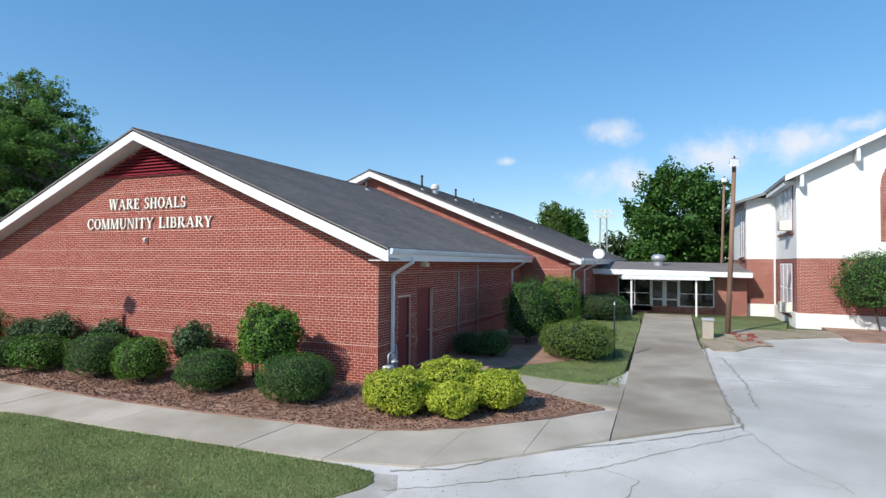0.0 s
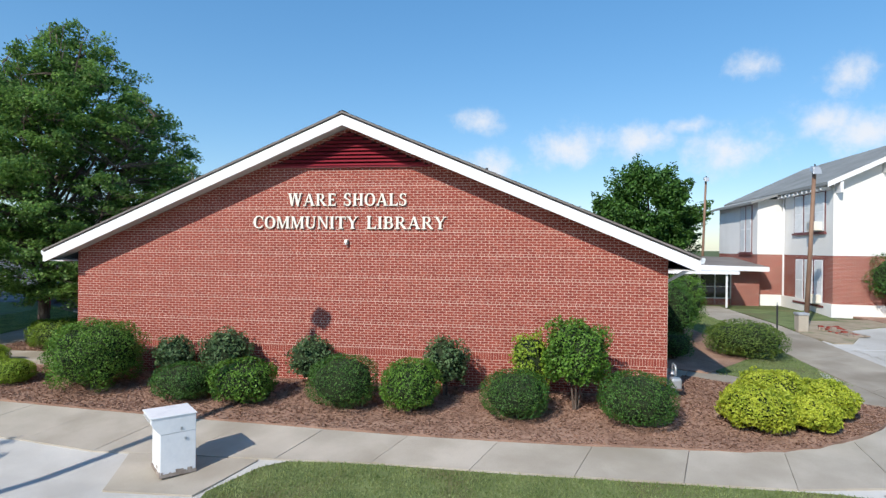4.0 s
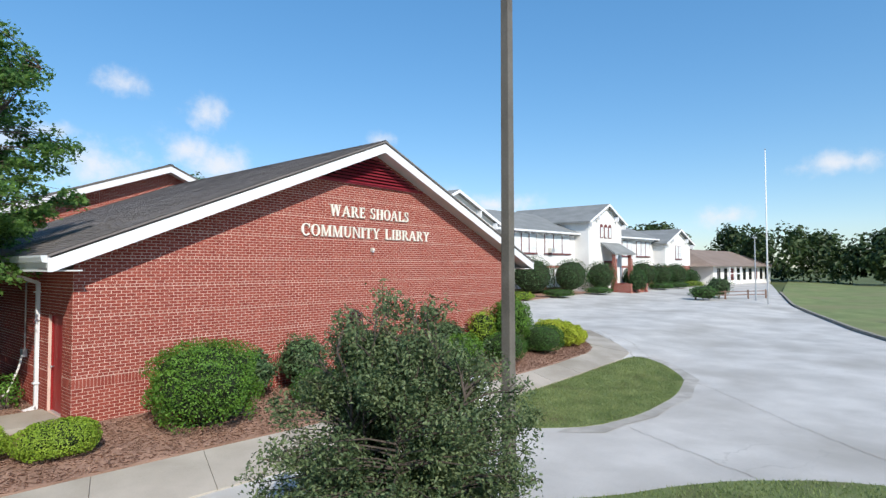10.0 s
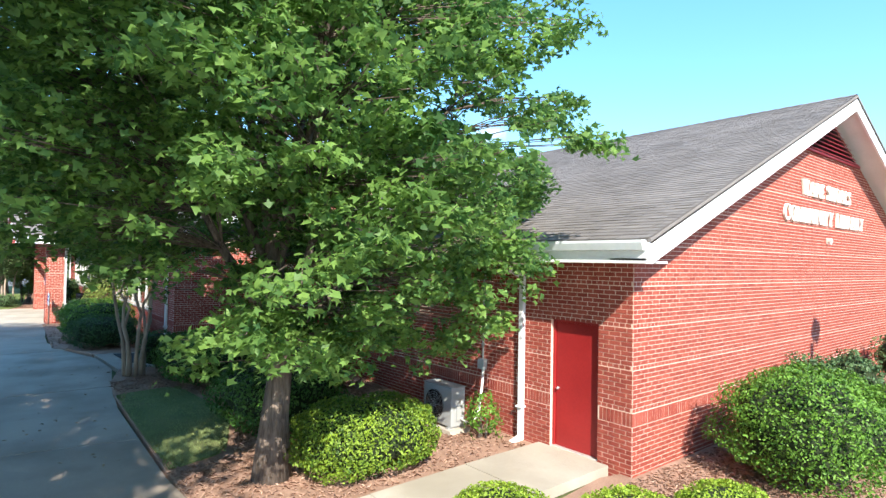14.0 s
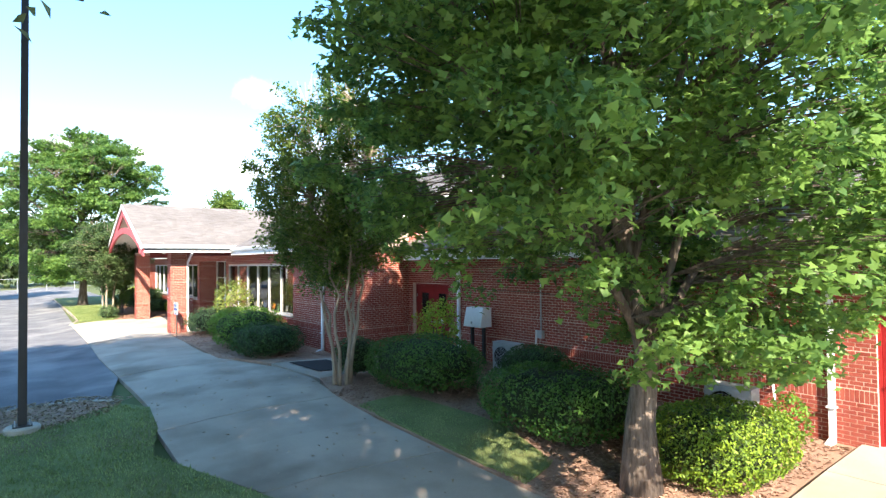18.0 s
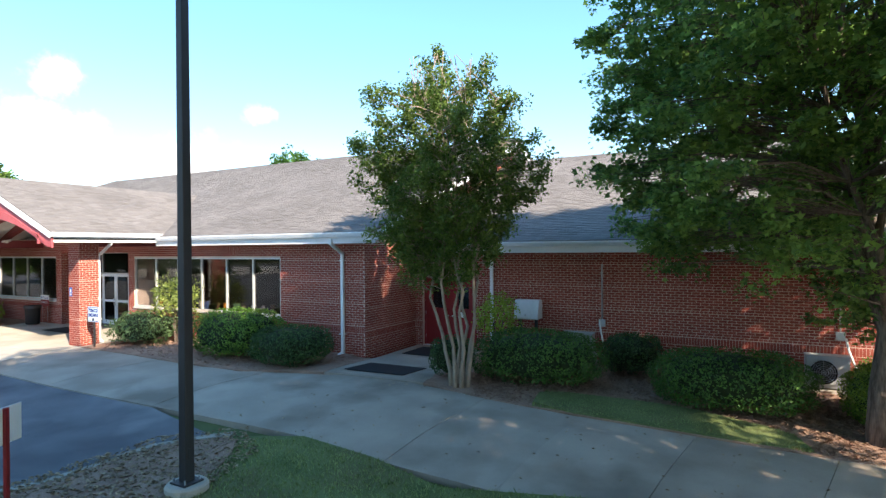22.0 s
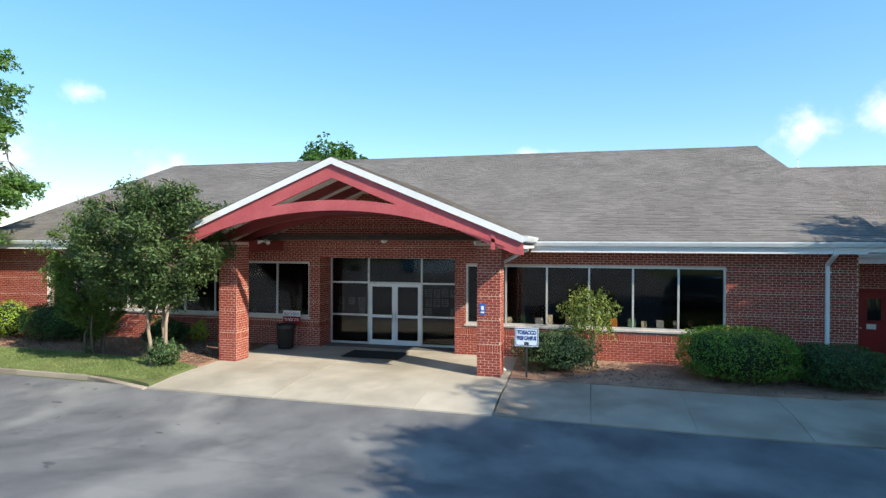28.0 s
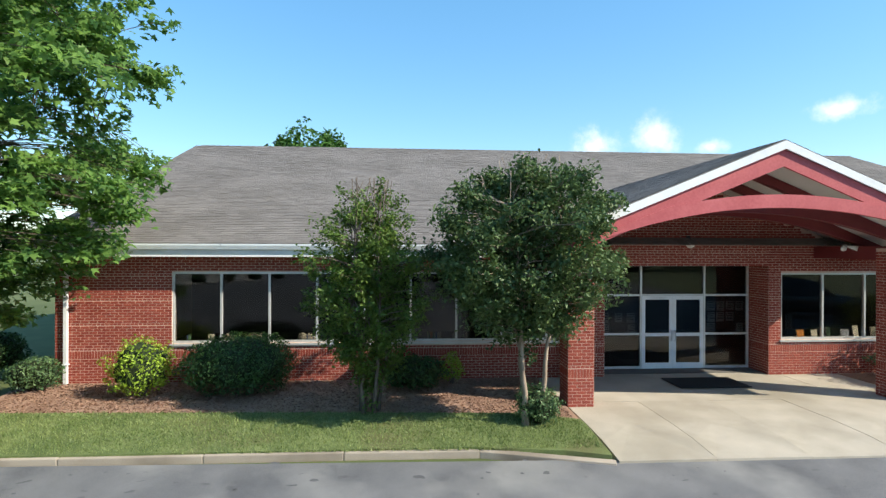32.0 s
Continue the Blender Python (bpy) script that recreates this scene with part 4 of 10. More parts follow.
def rake(name, y, out, xe, ze, xm, zm, tall, label, soffit_to):
    """White board under the roof's sloping edge, with a soffit back to the wall."""
    ob = thing(name, label, "trim", kind="structure")
    s = (zm - ze) / (xm - xe)
    pts = [(xe, ze - 0.06), (xm, zm - 0.06), (xm, zm - tall - 0.04), (xe + 0.08 * (1 if xm > xe else -1), ze - 0.355), (xe, ze - 0.355)]
    part("board", MB().hull([(x, y, z) for x, z in pts], [(x, y + out * 0.05, z) for x, z in pts]), M_WHITE, ob)
    lip = [(xe, ze + 0.0), (xm, zm + 0.0), (xm, zm - 0.055), (xe, ze - 0.055)]
    part("drip_edge", MB().hull([(x, y - 0.02 * out, z) for x, z in lip], [(x, y + 0.03 * out, z) for x, z in lip]), M_SHINGLE, ob)
    d = tall - 0.03
    part("soffit", MB().hull([(xe, y + out * 0.05, ze - d), (xm, y + out * 0.05, zm - d), (xm, soffit_to, zm - d), (xe, soffit_to, ze - d)], [(xe, y + out * 0.05, ze - d + 0.03), (xm, y + out * 0.05, zm - d + 0.03), (xm, soffit_to, zm - d + 0.03), (xe, soffit_to, ze - d + 0.03)]), M_SOFFIT, ob)


rake("rake_wing_west", -OVER, 1, -OVER, W_EAVE, W_RIDGE, W_APEX, 0.34, "white rake board of the gable", -0.0)
rake("rake_wing_east", -OVER, 1, WX + OVER, W_EAVE, W_RIDGE, W_APEX, 0.34, "white rake board of the gable", -0.0)
rake("rake_main_west", WY - OVER, 1, -3.45, 3.98, M_RIDGE, M_APEX, 0.36, "white rake board of the main gable", WY)
rake("rake_main_east", WY - OVER, 1, 20.45, 3.58, M_RIDGE, M_APEX, 0.36, "white rake board of the main gable", WY)
rake("rake_north_west", MY1 + 0.5, -1, -3.45, 3.98, M_RIDGE, M_APEX, 0.36, "white rake board of the far gable", MY1)


def eave(name, x, z, y0, y1, side, wall_x, label):
    """Gutter, fascia and boxed soffit along an eave; side -1 faces west."""
    ob = thing(name, label, "gutter", kind="structure")
    sec = [(0, -0.02), (0.11, -0.02), (0.115, -0.06), (0.085, -0.16), (0.0, -0.17)]
    part("gutter", MB().sweep(sec, [((x, y0, z), (side, 0, 0), (0, 0, 1)), ((x, y1, z), (side, 0, 0), (0, 0, 1))]), M_GUTTER, ob, "pale painted metal gutter")
    part("fascia", MB().box(x, x - side * 0.03, y0, y1, z - 0.35, z - 0.03), M_WHITE, ob)
    part("soffit", MB().box(x - side * 0.03, wall_x, y0 + 0.03, y1 - 0.03, z - 0.345, z - 0.315), M_SOFFIT, ob)
    for k in range(int((y1 - y0) / 3.0)):
        part("gutter_strap", MB().box(x + side * 0.117, x + side * 0.121, y0 + 1.5 + 3 * k, y0 + 1.53 + 3 * k, z - 0.07, z - 0.02), M_GALV, ob)


eave("eave_wing_west", -OVER, W_EAVE, -OVER + 0.05, WY - OVER, -1, 0.0, "pale gutter and fascia on the wing")
eave("eave_wing_east", WX + OVER, W_EAVE, -OVER + 0.05, WY, 1, WX, "pale gutter and fascia on the wing")
eave("eave_main_west_a", -3.45, 3.98, WY - OVER + 0.05, 24.25, -1, MX0, "pale gutter and fascia on the main hall")
eave("eave_main_west_b", -3.45, 3.98, 34.3, MY1 + 0.45, -1, MX0, "pale gutter and fascia on the main hall")
eave("eave_main_east", 20.45, 3.58, WY - OVER + 0.05, MY1 + 0.45, 1, MX1, "pale gutter and fascia on the main hall")


def downspout(name, base, top_z, gx, gz, normal, label):
    """A pipe down the wall with an offset bend to the gutter above; normal: outward direction (nx, ny)."""
    ob = thing(name, label, "downspout", kind="structure", group="downspouts")
    bx, by, bz = base
    nx, ny = normal
    w, d = 0.05, 0.04
    tx, ty = -ny, nx

    def leg(p, q, name_):
        mb, p, q = MB(), Vector(p), Vector(q)
        places = []
        dirv = (q - p).normalized()
        t = Vector((tx, ty, 0))
        u = dirv.cross(t).normalized()
        for o in (p, q):
            places.append((o, t, u))
        mb.sweep([(-w, -d), (w, -d), (w, d), (-w, d)], places)
        part(name_, mb, M_WHITE, ob, bevel=0.008)

    pipe_x, pipe_y = bx + nx * 0.06, by + ny * 0.06
    leg((pipe_x, pipe_y, bz), (pipe_x, pipe_y, top_z), "pipe")
    leg((pipe_x, pipe_y, top_z - 0.02), (bx + nx * gx, by + ny * gx, gz - 0.12), "elbow")
    leg((bx + nx * gx, by + ny * gx, gz - 0.14), (bx + nx * gx, by + ny * gx, gz + 0.02), "outlet")
    leg((pipe_x, pipe_y, bz + 0.05), (pipe_x + nx * 0.25, pipe_y + ny * 0.25, bz - 0.02), "shoe")
    for zz in (bz + 0.6, top_z - 0.25):
        part("strap", MB().box(pipe_x - 0.075, pipe_x + 0.075, pipe_y - 0.075, pipe_y + 0.075, zz, zz + 0.03), M_WHITE, ob)


downspout("downspout_west_door", (0, 2.26, 0.04), 3.05, 0.66, 3.4, (-1, 0), "white downspout beside the red door")
downspout("downspout_double_door", (0, 12.4, 0.3), 3.05, 0.66, 3.4, (-1, 0), "white downspout beside the double doors")
downspout("downspout_hall", (MX0, 16.05, 0.28), 3.35, 0.6, 3.75, (-1, 0), "white downspout at the hall corner")
downspout("downspout_far", (MX0, 45.9, 0.2), 3.35, 0.6, 3.75, (-1, 0), "white downspout at the far corner")
downspout("downspout_east_a", (WX, 0.75, 0.0), 2.95, 0.66, 3.4, (1, 0), "white downspout at the gable corner")
downspout("downspout_east_b", (WX, 13.4, 0.3), 2.95, 0.66, 3.4, (1, 0), "white downspout near the inner corner")
downspout("downspout_main_east_a", (MX1, 15.7, 0.2), 2.9, 0.66, 3.35, (1, 0), "white downspout on the main hall")
downspout("downspout_main_east_b", (MX1, 19.5, 0.2), 2.9, 0.66, 3.35, (1, 0), "white downspout on the main hall")



# ---- gable louvre and lettering ----
# near-black backing colour stands for the shade between the slats
M_VENTDARK = plain("vent_gap_shade", (0.035, 0.012, 0.014), 0.9)


def louvre():
    ob = thing("gable_louvre", "maroon slatted vent in the gable peak", "vent")
    zb, d = 6.12, 0.42
    for k in range(9):
        z = zb + k * 0.105
        half = (W_APEX - d - (z + 0.07)) / W_SLOPE
        if half < 0.15:
            break
        x0, x1 = W_RIDGE - half, W_RIDGE + half
        part("slat", MB().hull([(x0, -0.13, z), (x1, -0.13, z), (x1, -0.118, z - 0.006), (x0, -0.118, z - 0.006)], [(x0, -0.04, z + 0.078), (x1, -0.04, z + 0.078), (x1, -0.028, z + 0.07), (x0, -0.028, z + 0.07)]), M_LOUVRE, ob)
    half = (W_APEX - d - zb) / W_SLOPE
    part("backing", MB().hull([(W_RIDGE - half, -0.016, zb), (W_RIDGE + half, -0.016, zb), (W_RIDGE, -0.016, W_APEX - d)], [(W_RIDGE - half, -0.004, zb), (W_RIDGE + half, -0.004, zb), (W_RIDGE, -0.004, W_APEX - d)]), M_VENTDARK, ob, "dark backing, shade of the slat gaps in its colour")
    part("sill", MB().box(W_RIDGE - half - 0.05, W_RIDGE + half + 0.05, -0.09, -0.012, zb - 0.05, zb), M_LOUVRE, ob)


louvre()


def text_mesh(body, size, depth, bevel=0.0, bold=0.0):
    cu = bpy.data.curves.new("text", "FONT")
    cu.body, cu.size, cu.extrude, cu.bevel_depth = body, size, depth, bevel
    cu.resolution_u, cu.offset = 3, bold
    ob = bpy.data.objects.new("text", cu)
    scene.collection.objects.link(ob)
    dg = bpy.context.evaluated_depsgraph_get()
    dg.update()
    me = bpy.data.meshes.new_from_object(ob.evaluated_get(dg))
    bpy.data.objects.remove(ob)
    bpy.data.curves.remove(cu)
    return me


def serif_letter(ch, h):
    """A cast capital in Roman style: strokes with thick and thin stems and slab serifs, h high, from x = 0. Returns (boxes, width)."""
    T, t, s = 0.19 * h, 0.085 * h, 0.07 * h
    polys = []

    def stem(x, w=T, y0=0.0, y1=1.0, feet=(True, True), x_top=None):
        xt = x if x_top is None else x_top
        polys.append([(x - w / 2, y0 * h), (x + w / 2, y0 * h), (xt + w / 2, y1 * h), (xt - w / 2, y1 * h)])
        e = 0.085 * h
        if feet[0]:
            polys.append([(x - w / 2 - e, y0 * h), (x + w / 2 + e, y0 * h), (x + w / 2 + e, y0 * h + s), (x - w / 2 - e, y0 * h + s)])
        if feet[1]:
            polys.append([(xt - w / 2 - e, y1 * h - s), (xt + w / 2 + e, y1 * h - s), (xt + w / 2 + e, y1 * h), (xt - w / 2 - e, y1 * h)])

    def bar(x0, x1, y, w=t):
        polys.append([(x0, y * h - w / 2), (x1, y * h - w / 2), (x1, y * h + w / 2), (x0, y * h + w / 2)])

    def arc(cx, cy, rx, ry, a0, a1, thick=T, thin=t, n=14):
        for i in range(n):
            qa, qb = radians(a0 + (a1 - a0) * i / n), radians(a0 + (a1 - a0) * (i + 1) / n)
            wa, wb = (thin + (thick - thin) * abs(math.cos(q)) for q in (qa, qb))
            o = lambda q, w: (cx + rx * math.cos(q), cy + ry * math.sin(q))
            i_ = lambda q, w: (cx + (rx - w) * math.cos(q), cy + (ry - thin) * math.sin(q))
            polys.append([o(qa, wa), o(qb, wb), i_(qb, wb), i_(qa, wa)])

    if ch == "I":
        stem(0.2 * h)
        return polys, 0.40 * h
    if ch == "L":
        stem(0.2 * h)
        bar(0.2 * h, 0.72 * h, 0.045)
        polys.append([(0.63 * h, 0), (0.74 * h, 0), (0.74 * h, 0.26 * h), (0.69 * h, 0.26 * h)])
        return polys, 0.78 * h
    if ch == "E":
        stem(0.2 * h)
        for y in (0.045, 0.5, 0.955):
            bar(0.2 * h, (0.66 if y != 0.5 else 0.52) * h, y)
        polys.append([(0.60 * h, 0), (0.70 * h, 0), (0.70 * h, 0.25 * h), (0.66 * h, 0.25 * h)])
        polys.append([(0.58 * h, h), (0.68 * h, h), (0.68 * h, 0.77 * h), (0.64 * h, 0.77 * h)])
        polys.append([(0.48 * h, 0.38 * h), (0.54 * h, 0.38 * h), (0.54 * h, 0.62 * h), (0.48 * h, 0.62 * h)])
        return polys, 0.74 * h
    if ch == "H":
        stem(0.2 * h)
        stem(0.75 * h)
        bar(0.2 * h, 0.75 * h, 0.52)
        return polys, 0.95 * h
    if ch == "T":
        stem(0.44 * h, feet=(True, False))
        bar(0.06 * h, 0.82 * h, 0.955)
        polys.append([(0.03 * h, h), (0.12 * h, h), (0.08 * h, 0.72 * h), (0.04 * h, 0.72 * h)])
        polys.append([(0.76 * h, h), (0.85 * h, h), (0.84 * h, 0.72 * h), (0.80 * h, 0.72 * h)])
        return polys, 0.88 * h
    if ch == "N":
        stem(0.16 * h, t)
        stem(0.80 * h, t, feet=(False, True))
        polys.append([(0.72 * h, 0), (0.845 * h, 0), (0.27 * h, h), (0.10 * h, h)])
        return polys, 0.95 * h
    if ch == "M":
        stem(0.15 * h, t)
        stem(0.95 * h, T)
        polys.append([(0.46 * h, 0), (0.58 * h, 0), (0.30 * h, h), (0.10 * h, h)])
        polys.append([(0.46 * h, 0), (0.53 * h, 0), (0.98 * h, h), (0.88 * h, h)])
        return polys, 1.14 * h
    if ch == "U":
        stem(0.19 * h, T, 0.34, 1.0, (False, True))
        stem(0.76 * h, t, 0.34, 1.0, (False, True))
        arc(0.448 * h, 0.35 * h, 0.352 * h, 0.36 * h, 180, 360, 0.14 * h)
        return polys, 0.92 * h
    if ch == "O":
        arc(0.46 * h, 0.5 * h, 0.45 * h, 0.52 * h, 0, 360, 0.2 * h, n=26)
        return polys, 0.92 * h
    if ch == "C":
        arc(0.46 * h, 0.5 * h, 0.45 * h, 0.52 * h, 42, 322, 0.2 * h, n=22)
        polys.append([(0.74 * h, 0.64 * h), (0.80 * h, 0.64 * h), (0.80 * h, 1.0 * h), (0.74 * h, 0.86 * h)])
        return polys, 0.86 * h
    if ch == "S":
        arc(0.32 * h, 0.75 * h, 0.27 * h, 0.26 * h, 30, 270, 0.15 * h)
        arc(0.32 * h, 0.26 * h, 0.29 * h, 0.28 * h, -150, 90, 0.17 * h)
        polys.append([(0.50 * h, 0.70 * h), (0.57 * h, 0.70 * h), (0.57 * h, 1.0 * h), (0.52 * h, 0.92 * h)])
        polys.append([(0.03 * h, 0.0), (0.09 * h, 0.08 * h), (0.09 * h, 0.32 * h), (0.03 * h, 0.32 * h)])
        return polys, 0.66 * h
    if ch == "A":
        stem(0.10 * h, t, 0, 0.97, (True, False), 0.46 * h)
        stem(0.80 * h, T, 0, 1.0, (True, False), 0.47 * h)
        bar(0.22 * h, 0.68 * h, 0.33)
        return polys, 0.98 * h
    if ch == "W":
        for xb, xt, w in ((0.34, 0.14, T), (0.34, 0.56, t), (0.84, 0.62, T), (0.84, 1.08, t)):
            stem(xb * h, w, 0, 1.0, (False, xt in (0.14, 0.62, 1.08)), xt * h)
        return polys, 1.26 * h
    if ch == "Y":
        stem(0.44 * h, T, 0, 0.48, (True, False))
        stem(0.44 * h, T, 0.44, 1.0, (False, True), 0.14 * h)
        stem(0.45 * h, t, 0.44, 1.0, (False, True), 0.78 * h)
        return polys, 0.92 * h
    if ch in "RB":
        stem(0.2 * h)
        bar(0.2 * h, 0.46 * h, 0.957)
        bar(0.2 * h, 0.46 * h, 0.51)
        arc(0.44 * h, 0.735 * h, 0.28 * h, 0.265 * h, -90, 90, 0.17 * h)
        if ch == "R":
            polys.append([(0.70 * h, 0), (0.95 * h, 0), (0.52 * h, 0.5 * h), (0.34 * h, 0.5 * h)])
            return polys, 0.95 * h
        bar(0.2 * h, 0.48 * h, 0.045)
        arc(0.46 * h, 0.28 * h, 0.32 * h, 0.28 * h, -90, 90, 0.18 * h)
        return polys, 0.84 * h
    return polys, 0.4 * h


def sign_letters():
    ob = thing("wall_lettering", "raised white serif letters naming the community library", "sign")
    for words, x0, x1, zb, big in (("WARE SHOALS", 6.83, 10.32, 4.99, 0.385), ("COMMUNITY LIBRARY", 5.77, 11.43, 4.34, 0.385)):
        glyphs, x = [], 0.0
        first = True
        for ch in words:
            if ch == " ":
                x += 0.20
                first = True
                continue
            h = big * (0.93 if first else 0.9)
            first = False
            polys, w = serif_letter(ch, h)
            glyphs.append((polys, x))
            x += w + 0.028
        k = (x1 - x0) / (x - 0.028)
        for polys, gx in glyphs:
            mb = MB()
            for n, p in enumerate(polys):
                area = sum(a[0] * b[1] - b[0] * a[1] for a, b in zip(p, p[1:] + p[:1]))
                q = p if area > 0 else p[::-1]
                j = 0.0004 * (n % 5)
                mb.hull([(x0 + (gx + a) * k, -0.062 - j, zb + b) for a, b in q], [(x0 + (gx + a) * k, -0.015, zb + b) for a, b in q])
            part("letter", mb, M_LETTER, ob)


M_LETTER = varied("cream_cast_letter", (0.78, 0.74, 0.63), (0.88, 0.85, 0.76), scale=3, rough=0.45, fine=20, bump=0.05)
sign_letters()


# ---- doors and windows ----
def steel_door(name, axis_x, y0, y1, z0, z1, out, label, material, leaves=1, glass=False, depth=0.09):
    """A steel door set in a wall that faces out (-1: west, 1: east)."""
    ob = thing(name, label, "door", kind="structure")
    x = axis_x - out * depth
    f = 0.05
    for nm, b in (("frame_jamb", (y0, y0 + f, z0, z1)), ("frame_jamb", (y1 - f, y1, z0, z1)), ("frame_head", (y0, y1, z1 - f, z1))):
        part(nm, MB().box(x - out * 0.02, x + out * 0.03, b[0], b[1], b[2], b[3]), material, ob, bevel=0.006)
    part("threshold", MB().box(axis_x - out * 0.02, x - out * 0.05, y0, y1, z0 - 0.04, z0 + 0.012), M_ALU, ob)
    w = (y1 - y0 - 2 * f - 0.006 * leaves) / leaves
    for k in range(leaves):
        a = y0 + f + 0.003 + k * (w + 0.006)
        leaf = part("leaf", MB().box(x - out * 0.045, x, a, a + w, z0 + 0.014, z1 - f - 0.004), material, ob, bevel=0.005)
        hy = a + w - 0.08 if k == 0 else a + 0.08
        part("knob", MB().tube([(x, hy, z0 + 1.02), (x + out * 0.045, hy, z0 + 1.02), (x + out * 0.05, hy, z0 + 1.02), (x + out * 0.075, hy, z0 + 1.02)], [0.012, 0.012, 0.028, 0.024], 10), M_GALV, leaf, "steel door knob", smooth=True)
        for hz in (0.25, 1.05, 1.85):
            yy = a if k == 0 else a + w
            part("hinge", MB().tube([(x + out * 0.012, yy, z0 + hz), (x + out * 0.012, yy, z0 + hz + 0.1)], 0.009, 8), M_GALV, leaf)
        if glass:
            c = a + w / 2
            part("glazing", MB().box(x - out * 0.02, x + out * 0.004, c - 0.2, c + 0.2, z0 + 1.27, z0 + 1.99), M_GLASSDARK, leaf, "dark wired glass light")
            for q in ((c - 0.22, c - 0.195, 1.245, 2.015), (c + 0.195, c + 0.22, 1.245, 2.015), (c - 0.22, c + 0.22, 1.245, 1.27), (c - 0.22, c + 0.22, 1.99, 2.015)):
                part("glazing_bead", MB().box(x, x + out * 0.012, q[0], q[1], z0 + q[2], z0 + q[3]), material, leaf)
    return ob


M_GLASSDARK = varied("dark_glass", (0.012, 0.012, 0.014), (0.02, 0.02, 0.022), rough=0.05, bump=0, spec=0.6)
steel_door("door_west", 0.0, *DOOR_W, -1, "closed dark red steel door in the side wall", M_RED_DOOR)
door_double = steel_door("door_double", 0.0, *DOOR_D, -1, "closed bright red double doors with small windows", M_RED_DOOR, 2, True, 0.16)
part("notice", MB().box(-(-0.17), 0.155, 13.45, 13.72, 1.16, 1.33), M_PAPER, door_double, "white paper notice")
steel_door("door_east_a", WX, 1.2, 2.05, 0.05, 2.25, 1, "closed maroon steel door in shade", M_MAROON)
steel_door("door_east_b", WX, 2.5, 3.7, 0.05, 2.45, 1, "closed maroon steel door in shade", M_MAROON, 1, False, 0.12)


def window_strip(name, x, y0, y1, z0, z1, panes, label):
    """A row of fixed panes in an aluminium frame, in a wall that faces west."""
    ob = thing(name, label, "window", kind="structure")
    w = 0.055
    part("sill", MB().hull([(x - 0.05, y0 - 0.04, z0 - 0.07), (x + 0.2, y0 - 0.04, z0 - 0.07), (x + 0.2, y1 + 0.04, z0 - 0.07), (x - 0.05, y1 + 0.04, z0 - 0.07)], [(x - 0.05, y0 - 0.04, z0 - 0.015), (x + 0.2, y0 - 0.04, z0), (x + 0.2, y1 + 0.04, z0), (x - 0.05, y1 + 0.04, z0 - 0.015)]), M_ALU, ob)
    fr = part("frame", MB().box(x + 0.03, x + 0.13, y0, y1, z0, z0 + w).box(x + 0.03, x + 0.13, y0, y1, z1 - w, z1).box(x + 0.03, x + 0.13, y0, y0 + w, z0 + w, z1 - w).box(x + 0.03, x + 0.13, y1 - w, y1, z0 + w, z1 - w), M_ALU, ob)
    step = (y1 - y0) / panes
    for k in range(1, panes):
        part("mullion", MB().box(x + 0.028, x + 0.128, y0 + k * step - w / 2, y0 + k * step + w / 2, z0 + w, z1 - w), M_ALU, ob)
    for k in range(panes):
        g = part("pane", MB().box(x + 0.078, x + 0.084, y0 + k * step + 0.02, y0 + (k + 1) * step - 0.02, z0 + 0.02, z1 - 0.02), M_GLASS, ob)
        g.visible_shadow = False


window_strip("window_reading_room", MX0, *WIN_R, 6, "strip of dark fixed windows in aluminium frames")
window_strip("window_long", MX0, *WIN_L, 9, "long strip of dark fixed windows in aluminium frames")


